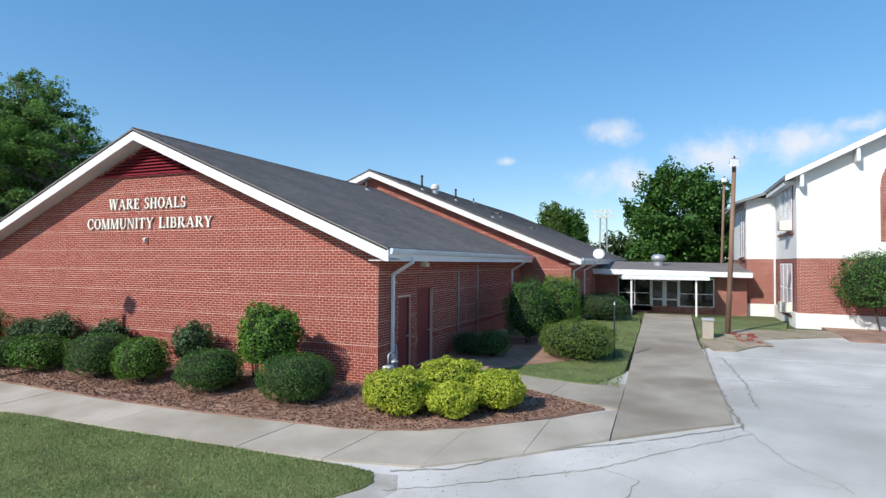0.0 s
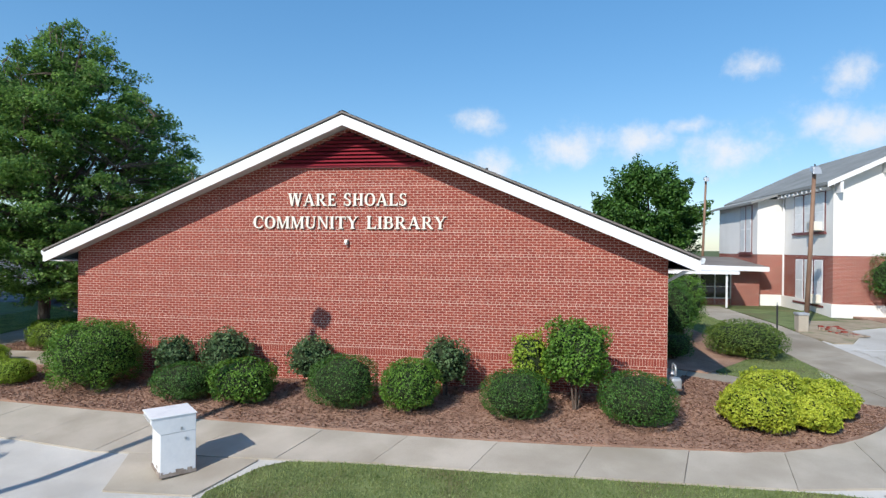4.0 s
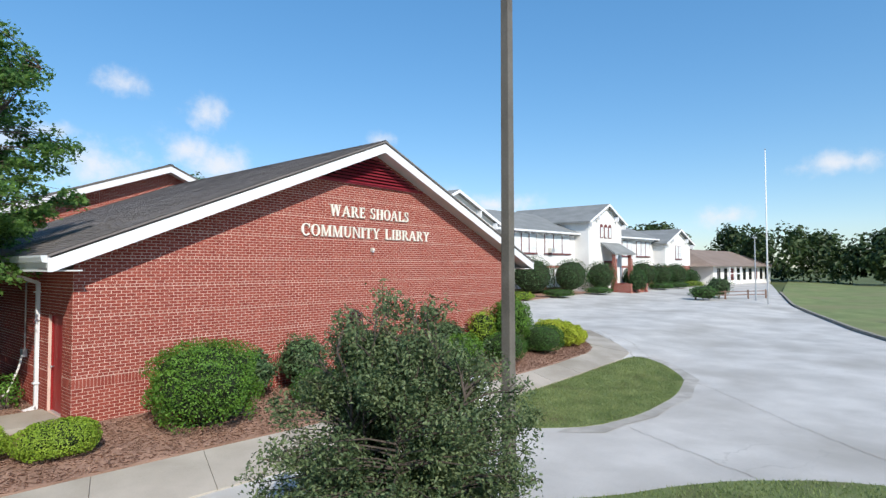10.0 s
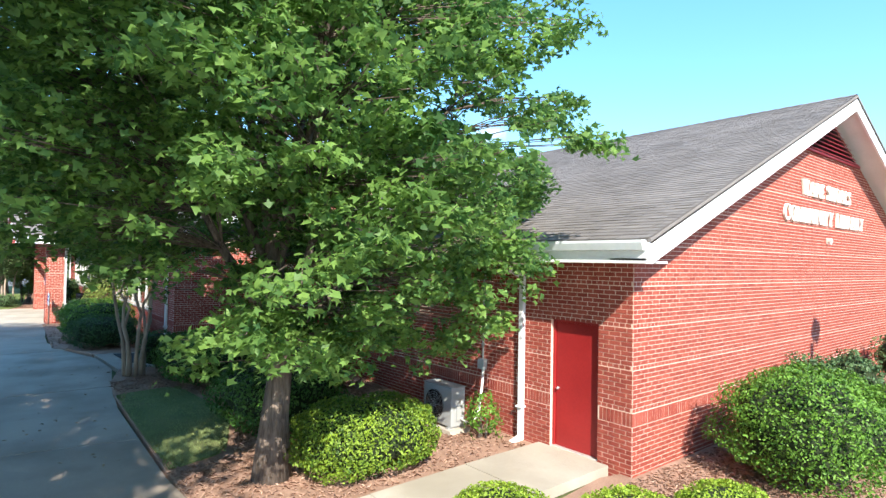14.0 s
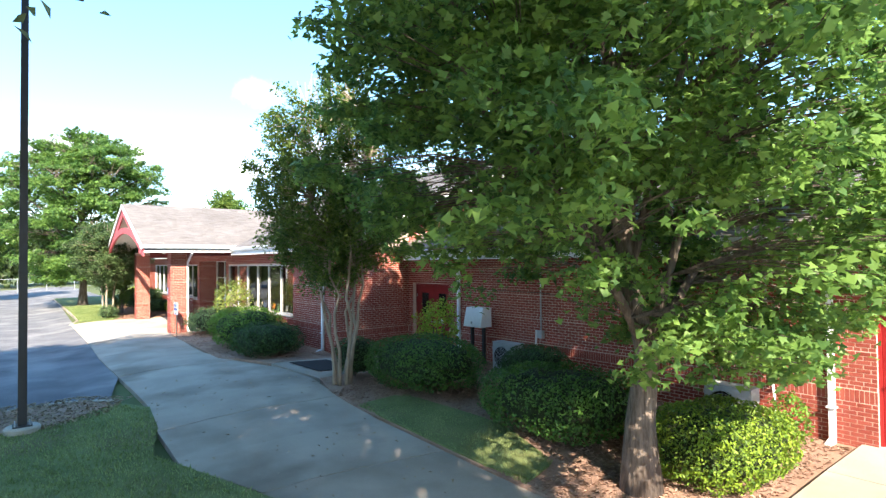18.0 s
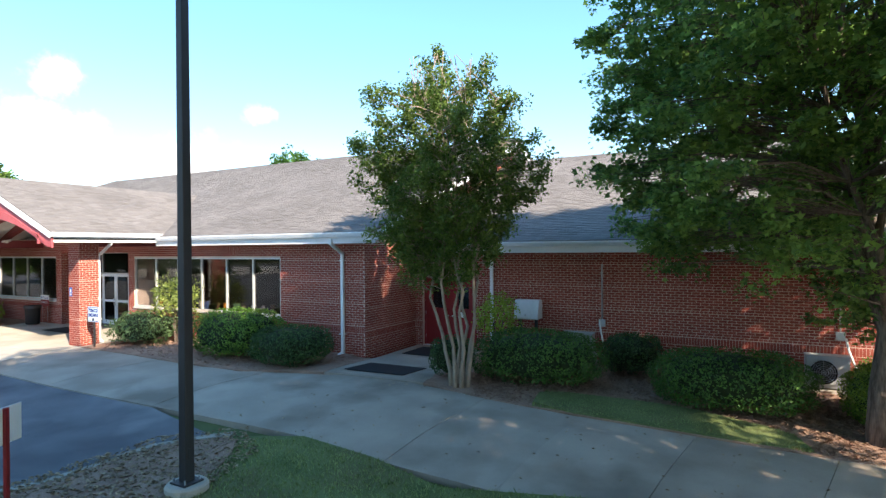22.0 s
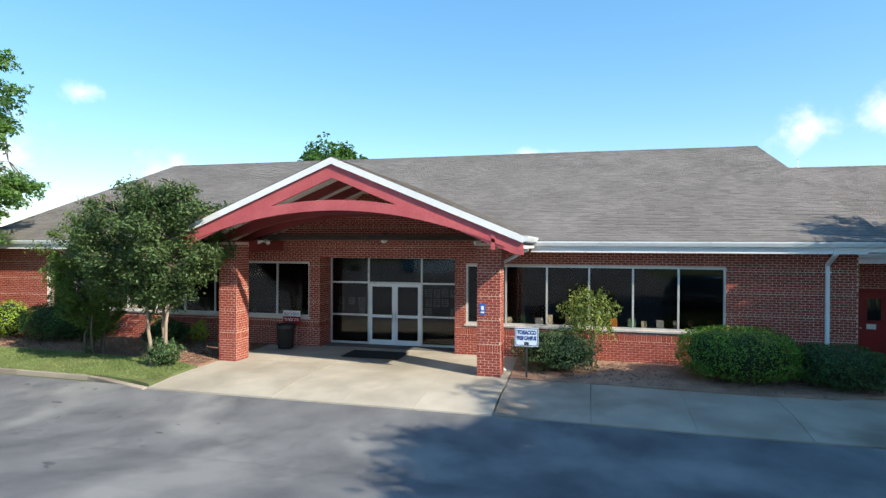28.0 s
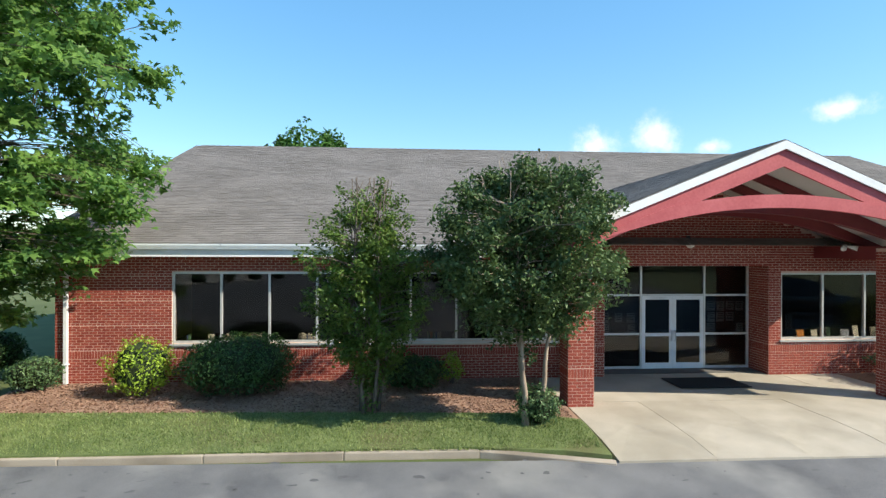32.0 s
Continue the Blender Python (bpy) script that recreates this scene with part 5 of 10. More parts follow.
def storefront():
    """Glazed entrance with a pair of doors, in the recess."""
    ob = thing("door_entrance", "closed pair of aluminium-framed glass entrance doors", "door", kind="structure")
    x, y0, y1, z0, z1 = -2.0, RECESS[0], RECESS[1], 0.27, 3.42
    w = 0.06

    def bar(name, a0, a1, b0, b1, parent=ob, dx=0.0, mat=None):
        return part(name, MB().box(x - dx, x + 0.1 - dx, a0, a1, b0, b1), mat or M_ALU, parent, bevel=0.004)

    d0, d1 = 28.17, 30.07
    bar("head", y0, y1, z1 - w, z1)
    bar("transom", y0, y1, 2.46, 2.52)
    bar("sill", y0, d0, z0, z0 + 0.1)
    bar("sill", d1, y1, z0, z0 + 0.1)
    for y in (y0, d0 - w, d1, y1 - w):
        bar("mullion", y, y + w, z0, z1, dx=0.004)
    bar("rail", y0 + w, d0 - w, 1.30, 1.36)
    bar("rail", d1 + w, y1 - w, 1.30, 1.36)
    for a0, a1 in ((y0 + w, d0 - w), (d0, d1), (d1 + w, y1 - w)):
        for b0, b1 in ((2.52, z1 - w),) + (((1.36, 2.46), (z0 + 0.1, 1.30)) if (a0, a1) != (d0, d1) else ()):
            g = part("pane", MB().box(x + 0.045, x + 0.051, a0, a1, b0, b1), M_GLASS, ob)
            g.visible_shadow = False
    mid = (d0 + d1) / 2
    for a0, a1, hy in ((d0 + 0.004, mid - 0.004, mid - 0.06), (mid + 0.004, d1 - 0.004, mid + 0.06)):
        leaf = part("leaf", MB().box(x + 0.005, x + 0.05, a0, a0 + 0.1, z0 + 0.01, 2.455).box(x + 0.005, x + 0.05, a1 - 0.1, a1, z0 + 0.01, 2.455).box(x + 0.005, x + 0.05, a0 + 0.1, a1 - 0.1, 2.355, 2.455).box(x + 0.005, x + 0.05, a0 + 0.1, a1 - 0.1, z0 + 0.01, z0 + 0.2).box(x + 0.005, x + 0.05, a0 + 0.1, a1 - 0.1, 1.26, 1.36), M_WHITE, ob, "white-painted door leaf")
        for b0, b1 in ((z0 + 0.2, 1.26), (1.36, 2.355)):
            g = part("pane", MB().box(x + 0.022, x + 0.028, a0 + 0.09, a1 - 0.09, b0 - 0.01, b1 + 0.01), M_GLASS, leaf)
            g.visible_shadow = False
        part("handle", MB().tube([(x + 0.005, hy, 1.12), (x - 0.06, hy, 1.14), (x - 0.06, hy, 1.42), (x + 0.005, hy, 1.44)], 0.014, 8), M_GALV, leaf, "dark pull handle", smooth=True)
    rng = random.Random(3)
    for a0, a1, cols, rows, z_top in ((y0 + 0.12, d0 - 0.12, 4, 3, 2.3), (d1 + 0.15, y1 - 0.15, 3, 2, 1.95)):
        for c in range(cols):
            for r in range(rows):
                if rng.random() < 0.2:
                    continue
                yy = a0 + (a1 - a0) * (c + 0.1) / cols
                ww, hh = 0.2 + 0.06 * rng.random(), 0.26 + 0.05 * rng.random()
                zz = z_top - r * 0.33 - hh
                paper = part("notice", MB().box(x + 0.060, x + 0.063, yy, yy + ww, zz, zz + hh), M_NOTICE, ob, "printed notice taped to the glass")
                for q in range(3):
                    part("print_bar", MB().box(x + 0.0575, x + 0.059, yy + 0.03, yy + ww - 0.03 - 0.05 * rng.random(), zz + hh - 0.06 - q * 0.07, zz + hh - 0.035 - q * 0.07), M_INK, paper)


storefront()


# ---- entrance porch ----
PX, PYM, PYL, PYR, PZE, PZA = -7.02, 29.22, 34.29, 24.15, 4.09, 6.17
P_SLOPE = (PZA - PZE) / ((PYL - PYR) / 2)


def porch():
    for side, ye in (("north", PYL), ("south", PYR)):
        up = Vector((0, PYM - ye, PZA - PZE))
        ob, n = slope_slab(f"roof_porch_{side}", (PX, ye, PZE), (1, 0, 0), up, 9.3, up.length, 0.09, "grey shingle slope of the entrance porch")
        SHINGLE_JOBS.append((ob, (PX, ye, PZE), (1, 0, 0), up, 9.3, up.length, (0, 2.4, 0, 1.6) if side == "south" else None))
    ob = thing("porch_gable", "open timber gable with pinkish red boards and arched beam", "porch", kind="structure")
    for sgn, ye in ((1, PYL), (-1, PYR)):
        sl = lambda y, d: PZA - abs(y - PYM) * P_SLOPE - d
        white = [(ye, PZE - 0.025), (PYM, PZA - 0.025), (PYM, PZA - 0.2), (ye, PZE - 0.2)]
        red = [(ye, PZE - 0.2), (PYM, PZA - 0.2), (PYM, PZA - 0.56), (ye - sgn * 0.25, PZE - 0.56 + 0.25 * P_SLOPE), (ye, PZE - 0.5)]
        part("rake_trim", MB().hull([(PX - 0.045, y, z) for y, z in white], [(PX - 0.004, y, z) for y, z in white]), M_WHITE, ob, "white rake trim")
        part("rake_board", MB().hull([(PX + 0.02, y, z) for y, z in red], [(PX + 0.08, y, z) for y, z in red]), M_PINKRED, ob, "pinkish red rake board")
        yb = ye - sgn * 0.75
        part("bracket", MB().box(PX + 0.0, PX + 0.07, yb - 0.05, yb + 0.05, 3.72, 4.1), M_PINKRED, ob)
        part("soffit", MB().hull([(PX + 0.08, ye, PZE - 0.26), (MX0, ye, PZE - 0.26), (MX0, PYM, PZA - 0.26), (PX + 0.08, PYM, PZA - 0.26)], [(PX + 0.08, ye, PZE - 0.21), (MX0, ye, PZE - 0.21), (MX0, PYM, PZA - 0.21), (PX + 0.08, PYM, PZA - 0.21)]), M_SOFFIT, ob)

    def arch_beam(name, x0, x1, mat):
        n, secs = 22, []
        ya, yb = PYR + 0.45, PYL - 0.45
        for k in range(n + 1):
            y = ya + (yb - ya) * k / n
            q = (y - PYM) / ((yb - ya) / 2)
            top = min(5.02 - 1.0 * q * q, PZA - abs(y - PYM) * P_SLOPE - 0.4)
            low = 4.74 - 0.95 * q * q
            secs.append((y, min(low, top - 0.05), top))
        mb = MB()
        base = len(mb.v)
        for y, lo, hi in secs:
            mb.v += [(x0, y, lo), (x1, y, lo), (x1, y, hi), (x0, y, hi)]
        for k in range(n):
            for j in range(4):
                a, b = base + 4 * k + j, base + 4 * k + (j + 1) % 4
                mb.f.append((a, b, b + 4, a + 4))
        mb.f += [(base + 3, base + 2, base + 1, base), (base + 4 * n, base + 4 * n + 1, base + 4 * n + 2, base + 4 * n + 3)]
        part(name, mb, mat, ob)

    arch_beam("arched_beam", PX + 0.0, PX + 0.1, M_PINKRED)
    # inner trusses, rafters and tie beams take a darker red than the front boards
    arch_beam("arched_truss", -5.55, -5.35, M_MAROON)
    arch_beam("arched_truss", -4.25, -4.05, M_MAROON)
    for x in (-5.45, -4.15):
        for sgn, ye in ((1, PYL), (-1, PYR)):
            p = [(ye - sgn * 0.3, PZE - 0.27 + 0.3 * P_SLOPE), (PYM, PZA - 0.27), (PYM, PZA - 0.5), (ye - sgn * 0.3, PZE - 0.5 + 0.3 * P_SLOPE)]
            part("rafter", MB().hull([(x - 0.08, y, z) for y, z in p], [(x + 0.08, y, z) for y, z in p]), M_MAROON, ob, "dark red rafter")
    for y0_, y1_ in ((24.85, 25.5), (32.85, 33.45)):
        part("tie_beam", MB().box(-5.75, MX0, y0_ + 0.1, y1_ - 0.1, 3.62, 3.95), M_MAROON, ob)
    for name, ye, sgn in (("north", PYL, 1), ("south", PYR, -1)):
        ev = thing(f"eave_porch_{name}", "pale gutter and fascia on the porch", "gutter", kind="structure")
        sec = [(0, -0.02), (0.11, -0.02), (0.115, -0.06), (0.085, -0.16), (0.0, -0.17)]
        part("gutter", MB().sweep(sec, [((PX - 0.02, ye, PZE), (0, sgn, 0), (0, 0, 1)), ((-3.3, ye, PZE), (0, sgn, 0), (0, 0, 1))]), M_GUTTER, ev)
        part("fascia", MB().box(PX + 0.08, -3.3, ye, ye - sgn * 0.03, PZE - 0.34, PZE - 0.03), M_WHITE, ev)
    # pipe from the south gutter round the column
    ds = thing("downspout_porch", "white downspout at the porch column", "downspout", kind="structure", group="downspouts")
    part("pipe", MB().tube([(-5.1, 24.2, 3.9), (-5.1, 24.22, 3.72), (-5.1, 24.8, 3.4), (-5.1, 24.96, 3.3), (-5.1, 24.96, 0.45), (-5.06, 24.84, 0.3)], 0.05, 8), M_WHITE, ds)
    for z in (1.1, 2.6):
        part("strap", MB().box(-5.158, -5.03, 24.9, 25.02, z, z + 0.03), M_WHITE, ds)


porch()
COLUMNS = (("column_south", 24.86, 25.5), ("column_north", 32.87, 33.47))
COLUMN_OBS = {}
for nm, cy0, cy1 in COLUMNS:
    c = solid(nm, MB().box(-5.8, -5.16, cy0, cy1, 0.1, 3.9), M_MORTAR, "square red brick porch column with a soldier band", "column")
    COLUMN_OBS[nm] = c



# ---- covered link and the old white school beyond ----
def link():
    wy = 24.6
    solid("wall_link", MB().box(MX1, 21.3, wy, wy + 0.3, -0.2, 2.5).box(26.95, 28.7, wy, wy + 0.3, -0.2, 2.5).box(21.3, 26.95, wy, wy + 0.3, -0.2, 0.62).box(21.3, 23.25, wy, wy + 0.3, 0.3, 0.62), M_BRICK_FLAT, "low red brick wall of the covered link", "wall")
    rf = thing("roof_link", "flat grey roof with white fascia on the covered link", "roof", kind="structure")
    part("deck", MB().hull([(MX1, 23.6, 2.85), (28.9, 23.6, 2.7), (28.9, 30, 2.7), (MX1, 30, 2.85)], [(MX1, 23.6, 2.95), (28.9, 23.6, 2.8), (28.9, 30, 3.35), (MX1, 30, 3.45)]), M_SHINGLE, rf)
    part("fascia", MB().hull([(MX1, 23.55, 2.62), (28.9, 23.55, 2.5), (28.9, 23.6, 2.5), (MX1, 23.6, 2.62)], [(MX1, 23.55, 2.95), (28.9, 23.55, 2.8), (28.9, 23.6, 2.8), (MX1, 23.6, 2.95)]), M_WHITE, rf)
    cn = thing("entrance_canopy", "white metal canopy on two white posts", "canopy")
    part("roof", MB().hull([(21.75, 21.9, 2.35), (26.55, 21.9, 2.35), (26.55, 23.6, 2.45), (21.75, 23.6, 2.45)], [(21.75, 21.9, 2.55), (26.55, 21.9, 2.55), (26.55, 23.6, 2.62), (21.75, 23.6, 2.62)]), M_WHITE, cn)
    for k in range(12):
        part("rib", MB().box(21.9 + k * 0.4, 21.96 + k * 0.4, 21.88, 23.5, 2.555, 2.59), M_WHITE, cn)
    for x in (22.3, 25.85):
        part("post", MB().box(x - 0.05, x + 0.05, 22.05, 22.15, 0.25, 2.37), M_WHITE, cn)
    st = thing("door_link", "closed aluminium-framed glass doors under the canopy", "door", kind="structure")
    for y0, y1, z0, z1 in ((21.3, 26.95, 2.32, 2.4), (21.3, 23.25, 0.62, 0.68), (24.95, 26.95, 0.62, 0.68), (21.3, 23.25, 1.4, 1.45), (24.95, 26.95, 1.4, 1.45)):
        part("rail", MB().box(y0, y1, wy + 0.02, wy + 0.12, z0, z1), M_ALU, st)
    for x in (21.3, 22.3, 23.25, 24.08, 24.95, 25.9, 26.88):
        part("mullion", MB().box(x, x + 0.07, wy + 0.0, wy + 0.1, 0.3, 2.36), M_ALU, st)
    for x0, x1, z0 in ((21.37, 23.25, 0.68), (25.0, 26.88, 0.68), (23.32, 24.95, 0.32)):
        part("pane", MB().box(x0, x1, wy + 0.05, wy + 0.056, z0, 2.32), M_GLASSDARK, st)
    for x0, x1 in ((23.32, 24.08), (24.15, 24.95)):
        leaf = part("leaf", MB().box(x0, x0 + 0.09, wy + 0.03, wy + 0.049, 0.32, 2.3).box(x1 - 0.09, x1, wy + 0.03, wy + 0.049, 0.32, 2.3).box(x0 + 0.09, x1 - 0.09, wy + 0.03, wy + 0.049, 1.0, 1.1).box(x0 + 0.09, x1 - 0.09, wy + 0.03, wy + 0.049, 0.32, 0.5).box(x0 + 0.09, x1 - 0.09, wy + 0.03, wy + 0.049, 2.2, 2.3), M_ALU, st)
        part("handle", MB().tube([(x1 - 0.04 if x0 < 24 else x0 + 0.04, wy, 1.1), (x1 - 0.04 if x0 < 24 else x0 + 0.04, wy, 1.5)], 0.015, 6), M_GALV, leaf)
    v = thing("roof_vent_fan", "galvanised mushroom fan on the flat roof", "vent")
    part("curb", MB().lathe([(0.3, 3.1), (0.3, 3.5)], 16, (23.7, 27, 0)), M_GALV, v)
    part("cowl", MB().lathe([(0.3, 3.5), (0.45, 3.52), (0.45, 3.75), (0.3, 3.9), (0.1, 3.93)], 20, (23.7, 27, 0)), M_GALV, v, smooth=True)
    d = thing("satellite_dish", "small white satellite dish on the roof edge", "satellite dish")
    part("mast", MB().tube([(20.6, 20.5, 3.3), (20.6, 20.5, 3.75)], 0.03, 8), M_GALV, d)
    part("dish", MB().lathe([(0.02, 0.0), (0.2, 0.02), (0.33, 0.08), (0.34, 0.09), (0.2, 0.035)], 20), M_WHITE, d, smooth=True).matrix_basis = pose(20.6, 20.46, 3.8, 65, 0, 10)
    part("arm", MB().tube([(20.6, 20.45, 3.6), (20.55, 20.05, 3.75)], 0.015, 6), M_GALV, d)




def coursed_brick(name, c1, c2, mortar):
    """Brickwork too far off to be laid piece by piece: courses of true size with pale joints."""
    m, nt, b = mat_base(name)
    N, L = nt.nodes, nt.links
    geo, sep, comb = N.new("ShaderNodeNewGeometry"), N.new("ShaderNodeSeparateXYZ"), N.new("ShaderNodeCombineXYZ")
    L.new(geo.outputs["Position"], sep.inputs[0])
    along = N.new("ShaderNodeMath")
    L.new(sep.outputs["X"], along.inputs[0])
    L.new(sep.outputs["Y"], along.inputs[1])
    L.new(along.outputs[0], comb.inputs["X"])
    L.new(sep.outputs["Z"], comb.inputs["Y"])
    tex = N.new("ShaderNodeTexBrick")
    L.new(comb.outputs[0], tex.inputs["Vector"])
    for key, value in (("Scale", 1.0), ("Mortar Size", 0.0075), ("Mortar Smooth", 0.2), ("Brick Width", 0.212), ("Row Height", 0.0722), ("Bias", -0.1)):
        tex.inputs[key].default_value = value
    tex.inputs["Color1"].default_value, tex.inputs["Color2"].default_value, tex.inputs["Mortar"].default_value = (*c1, 1), (*c2, 1), (*mortar, 1)
    stain, mix = N.new("ShaderNodeTexNoise"), N.new("ShaderNodeMixRGB")
    stain.inputs["Scale"].default_value, stain.inputs["Detail"].default_value = 0.7, 6
    L.new(geo.outputs["Position"], stain.inputs["Vector"])
    mix.blend_type = "OVERLAY"
    mix.inputs["Fac"].default_value = 0.35
    L.new(tex.outputs["Color"], mix.inputs["Color1"])
    L.new(stain.outputs["Fac"], mix.inputs["Color2"])
    L.new(mix.outputs[0], b.inputs["Base Color"])
    bump = N.new("ShaderNodeBump")
    bump.inputs["Strength"].default_value, bump.inputs["Distance"].default_value = 0.4, 0.006
    bump.invert = True
    L.new(tex.outputs["Fac"], bump.inputs["Height"])
    L.new(bump.outputs[0], b.inputs["Normal"])
    b.inputs["Roughness"].default_value, b.inputs["Specular IOR Level"].default_value = 0.88, 0.25
    return m


M_BRICK_FLAT = coursed_brick("far_red_brick", (0.22, 0.048, 0.035), (0.33, 0.085, 0.06), (0.55, 0.42, 0.35))
M_GREYROOF = varied("grey_school_roof", (0.19, 0.20, 0.195), (0.28, 0.29, 0.285), scale=0.5, rough=0.9, fine=8, bump=0.1, stretch=(1, 1, 4))
M_BROWNROOF = varied("brown_school_roof", (0.22, 0.165, 0.13), (0.30, 0.23, 0.19), scale=0.5, rough=0.9, fine=8, bump=0.1)
M_PANEWHITE = varied("white_blind_pane", (0.66, 0.69, 0.71), (0.82, 0.84, 0.85), scale=1.5, rough=0.2, fine=6, bump=0)
M_MAROONTRIM = plain("maroon_window_trim", (0.16, 0.05, 0.05), 0.6)
link()
SU, SO = Vector((math.cos(radians(-6.3)), math.sin(radians(-6.3)), 0)), Vector((30.24, 18.69, 0))
SV = Vector((0, 1, 0))


def S3(u, v, z):
    p = SO + SU * u + SV * v
    return (p.x, p.y, z)


def s_box(mb, u0, u1, v0, v1, z0, z1):
    return mb.hull([S3(u0, v0, z0), S3(u1, v0, z0), S3(u1, v1, z0), S3(u0, v1, z0)], [S3(u0, v0, z1), S3(u1, v0, z1), S3(u1, v1, z1), S3(u0, v1, z1)])


def school():
    ob = thing("school_building", "long white two-storey school with grey gabled roofs", "building")
    wall = lambda *b, m=M_STUCCO, lab="": part("wall", s_box(MB(), *b), m, ob, lab)
    Z0, ZB, ZE = -0.3, 3.6, 7.35

    def gable(u0, u1, v0, v1, z0, zt, za, mat):
        um = (u0 + u1) / 2
        pts = [(u0, z0), (u1, z0), (u1, zt), (um, za), (u0, zt)]
        part("gable_wall", MB().hull([S3(u, v0, z) for u, z in pts], [S3(u, v1, z) for u, z in pts]), mat, ob)

    def gable_roof_u(u0, u1, v0, v1, zt, za, over=0.55):
        um, s = (u0 + u1) / 2, (za - zt) / ((u1 - u0) / 2)
        r = part("roof", MB().hull([S3(u0 - over, v0 - over, zt - over * s), S3(um, v0 - over, za), S3(um, v1, za), S3(u0 - over, v1, zt - over * s)], [S3(u0 - over, v0 - over, zt - over * s + 0.18), S3(um, v0 - over, za + 0.18), S3(um, v1, za + 0.18), S3(u0 - over, v1, zt - over * s + 0.18)]), M_GREYROOF, ob)
        r2 = part("roof", MB().hull([S3(um, v0 - over, za), S3(u1 + over, v0 - over, zt - over * s), S3(u1 + over, v1, zt - over * s), S3(um, v1, za)], [S3(um, v0 - over, za + 0.18), S3(u1 + over, v0 - over, zt - over * s + 0.18), S3(u1 + over, v1, zt - over * s + 0.18), S3(um, v1, za + 0.18)]), M_GREYROOF, ob)
        for sg, ue in ((-1, u0 - over), (1, u1 + over)):
            zz = zt - over * s
            part("rake_board", MB().hull([S3(ue, v0 - over - 0.05, zz - 0.12), S3(um, v0 - over - 0.05, za - 0.12), S3(um, v0 - over, za - 0.12), S3(ue, v0 - over, zz - 0.12)], [S3(ue, v0 - over - 0.05, zz + 0.16), S3(um, v0 - over - 0.05, za + 0.16), S3(um, v0 - over, za + 0.16), S3(ue, v0 - over, zz + 0.16)]), M_WHITE, r if sg < 0 else r2, "white rake board")
            for k in (0.12, 0.5):
                u = ue + (um - ue) * k
                z = zz + (za - zz) * k
                part("bracket", s_box(MB(), u - 0.07, u + 0.07, v0 - over + 0.02, v0, z - 0.75, z - 0.14), M_WHITE, ob)

    def window(u0, u1, z0, z1, cols, v=-0.03, ac=False, side=None):
        w = thing_part = None
        P = (lambda a, z, d: S3(a, v - d, z)) if side is None else (lambda a, z, d: S3(side - d, a, z))

        def rect(a0, a1, b0, b1, d0, d1):
            q = [P(a0, b0, d0), P(a1, b0, d0), P(a1, b1, d0), P(a0, b1, d0)]
            return MB().hull(q, [P(a0, b0, d1), P(a1, b0, d1), P(a1, b1, d1), P(a0, b1, d1)])

        w = part("window", rect(u0, u1, z0, z1, 0.0, 0.03), M_MAROONTRIM, ob, "maroon-trimmed white sash window")
        part("sill", rect(u0 - 0.1, u1 + 0.1, z0 - 0.12, z0, 0.0, 0.12), M_MAROONTRIM, w)
        step = (u1 - u0) / cols
        for k in range(cols):
            a0, a1 = u0 + k * step + 0.1, u0 + (k + 1) * step - 0.1
            part("sash", rect(a0, a1, z0 + 0.05, z1 - 0.05, 0.03, 0.05), M_WHITE, w)
            zm = (z0 + z1) / 2
            for b0, b1 in ((z0 + 0.12, zm - 0.04), (zm + 0.04, z1 - 0.12)):
                part("pane", rect(a0 + 0.07, a1 - 0.07, b0, b1, 0.05, 0.056), M_PANEWHITE, w)
        if ac:
            a = u0 + step * 0.5
            acu = part("air_conditioner", rect(a - 0.35, a + 0.35, z0 + 0.1, z0 + 0.6, 0.05, 0.55), M_CREAM, w, "window air conditioner")
            part("grille", rect(a - 0.28, a + 0.28, z0 + 0.16, z0 + 0.54, 0.55, 0.56), M_GALV, acu)

    # corner pavilion with gable to the front
    wall(0, 10.6, 0, 14, ZB, 7.75)
    wall(0.02, 10.58, 0.02, 14, 0.9, ZB, m=M_BRICK_FLAT, lab="red brick ground storey")
    wall(-0.08, 10.68, -0.08, 14, Z0, 0.92)
    gable(0, 10.6, 0, 0.3, 7.75, 7.76, 10.3, M_STUCCO)
    gable_roof_u(0, 10.6, 0, 16, 7.75, 10.3)
    wall(-1.5, 0, 6.3, 14, ZB, 7.3)
    wall(-1.48, 0, 6.32, 14, 0.9, ZB, m=M_BRICK_FLAT, lab="red brick ground storey")
    wall(-1.55, 0, 6.25, 14, Z0, 0.92)
    # arched opening in brick on the gable
    arch = MB()
    for k in range(18):
        a0, a1 = math.pi * k / 18, math.pi * (k + 1) / 18
        f = lambda a, r: (5.3 + r * math.cos(a), 6.9 + r * math.sin(a))
        q = [f(a0, 2.0), f(a1, 2.0), f(a1, 1.72), f(a0, 1.72)]
        arch.hull([S3(u, -0.05, z) for u, z in q], [S3(u, 0.02, z) for u, z in q])
    for u0, u1 in ((3.3, 3.58), (7.02, 7.3)):
        s_box(arch, u0, u1, -0.05, 0.02, 4.4, 6.9)
    part("brick_arch", arch, M_BRICK_FLAT, ob, "red brick blind arch")
    window(3.9, 6.7, 4.5, 6.7, 3)
    window(0.8, 4.6, 4.95, 7.3, 3, ac=True, side=0.0)
    window(0.9, 4.4, 0.75, 3.4, 3, ac=True, side=0.0)
    window(7.2, 9.4, 3.7, 7.0, 2, side=-1.5)
    for k in range(11):
        part("rafter_tail", s_box(MB(), -0.5, 0.0, 0.3 + 0.55 * k, 0.42 + 0.55 * k, 7.28, 7.46), M_WHITE, ob)
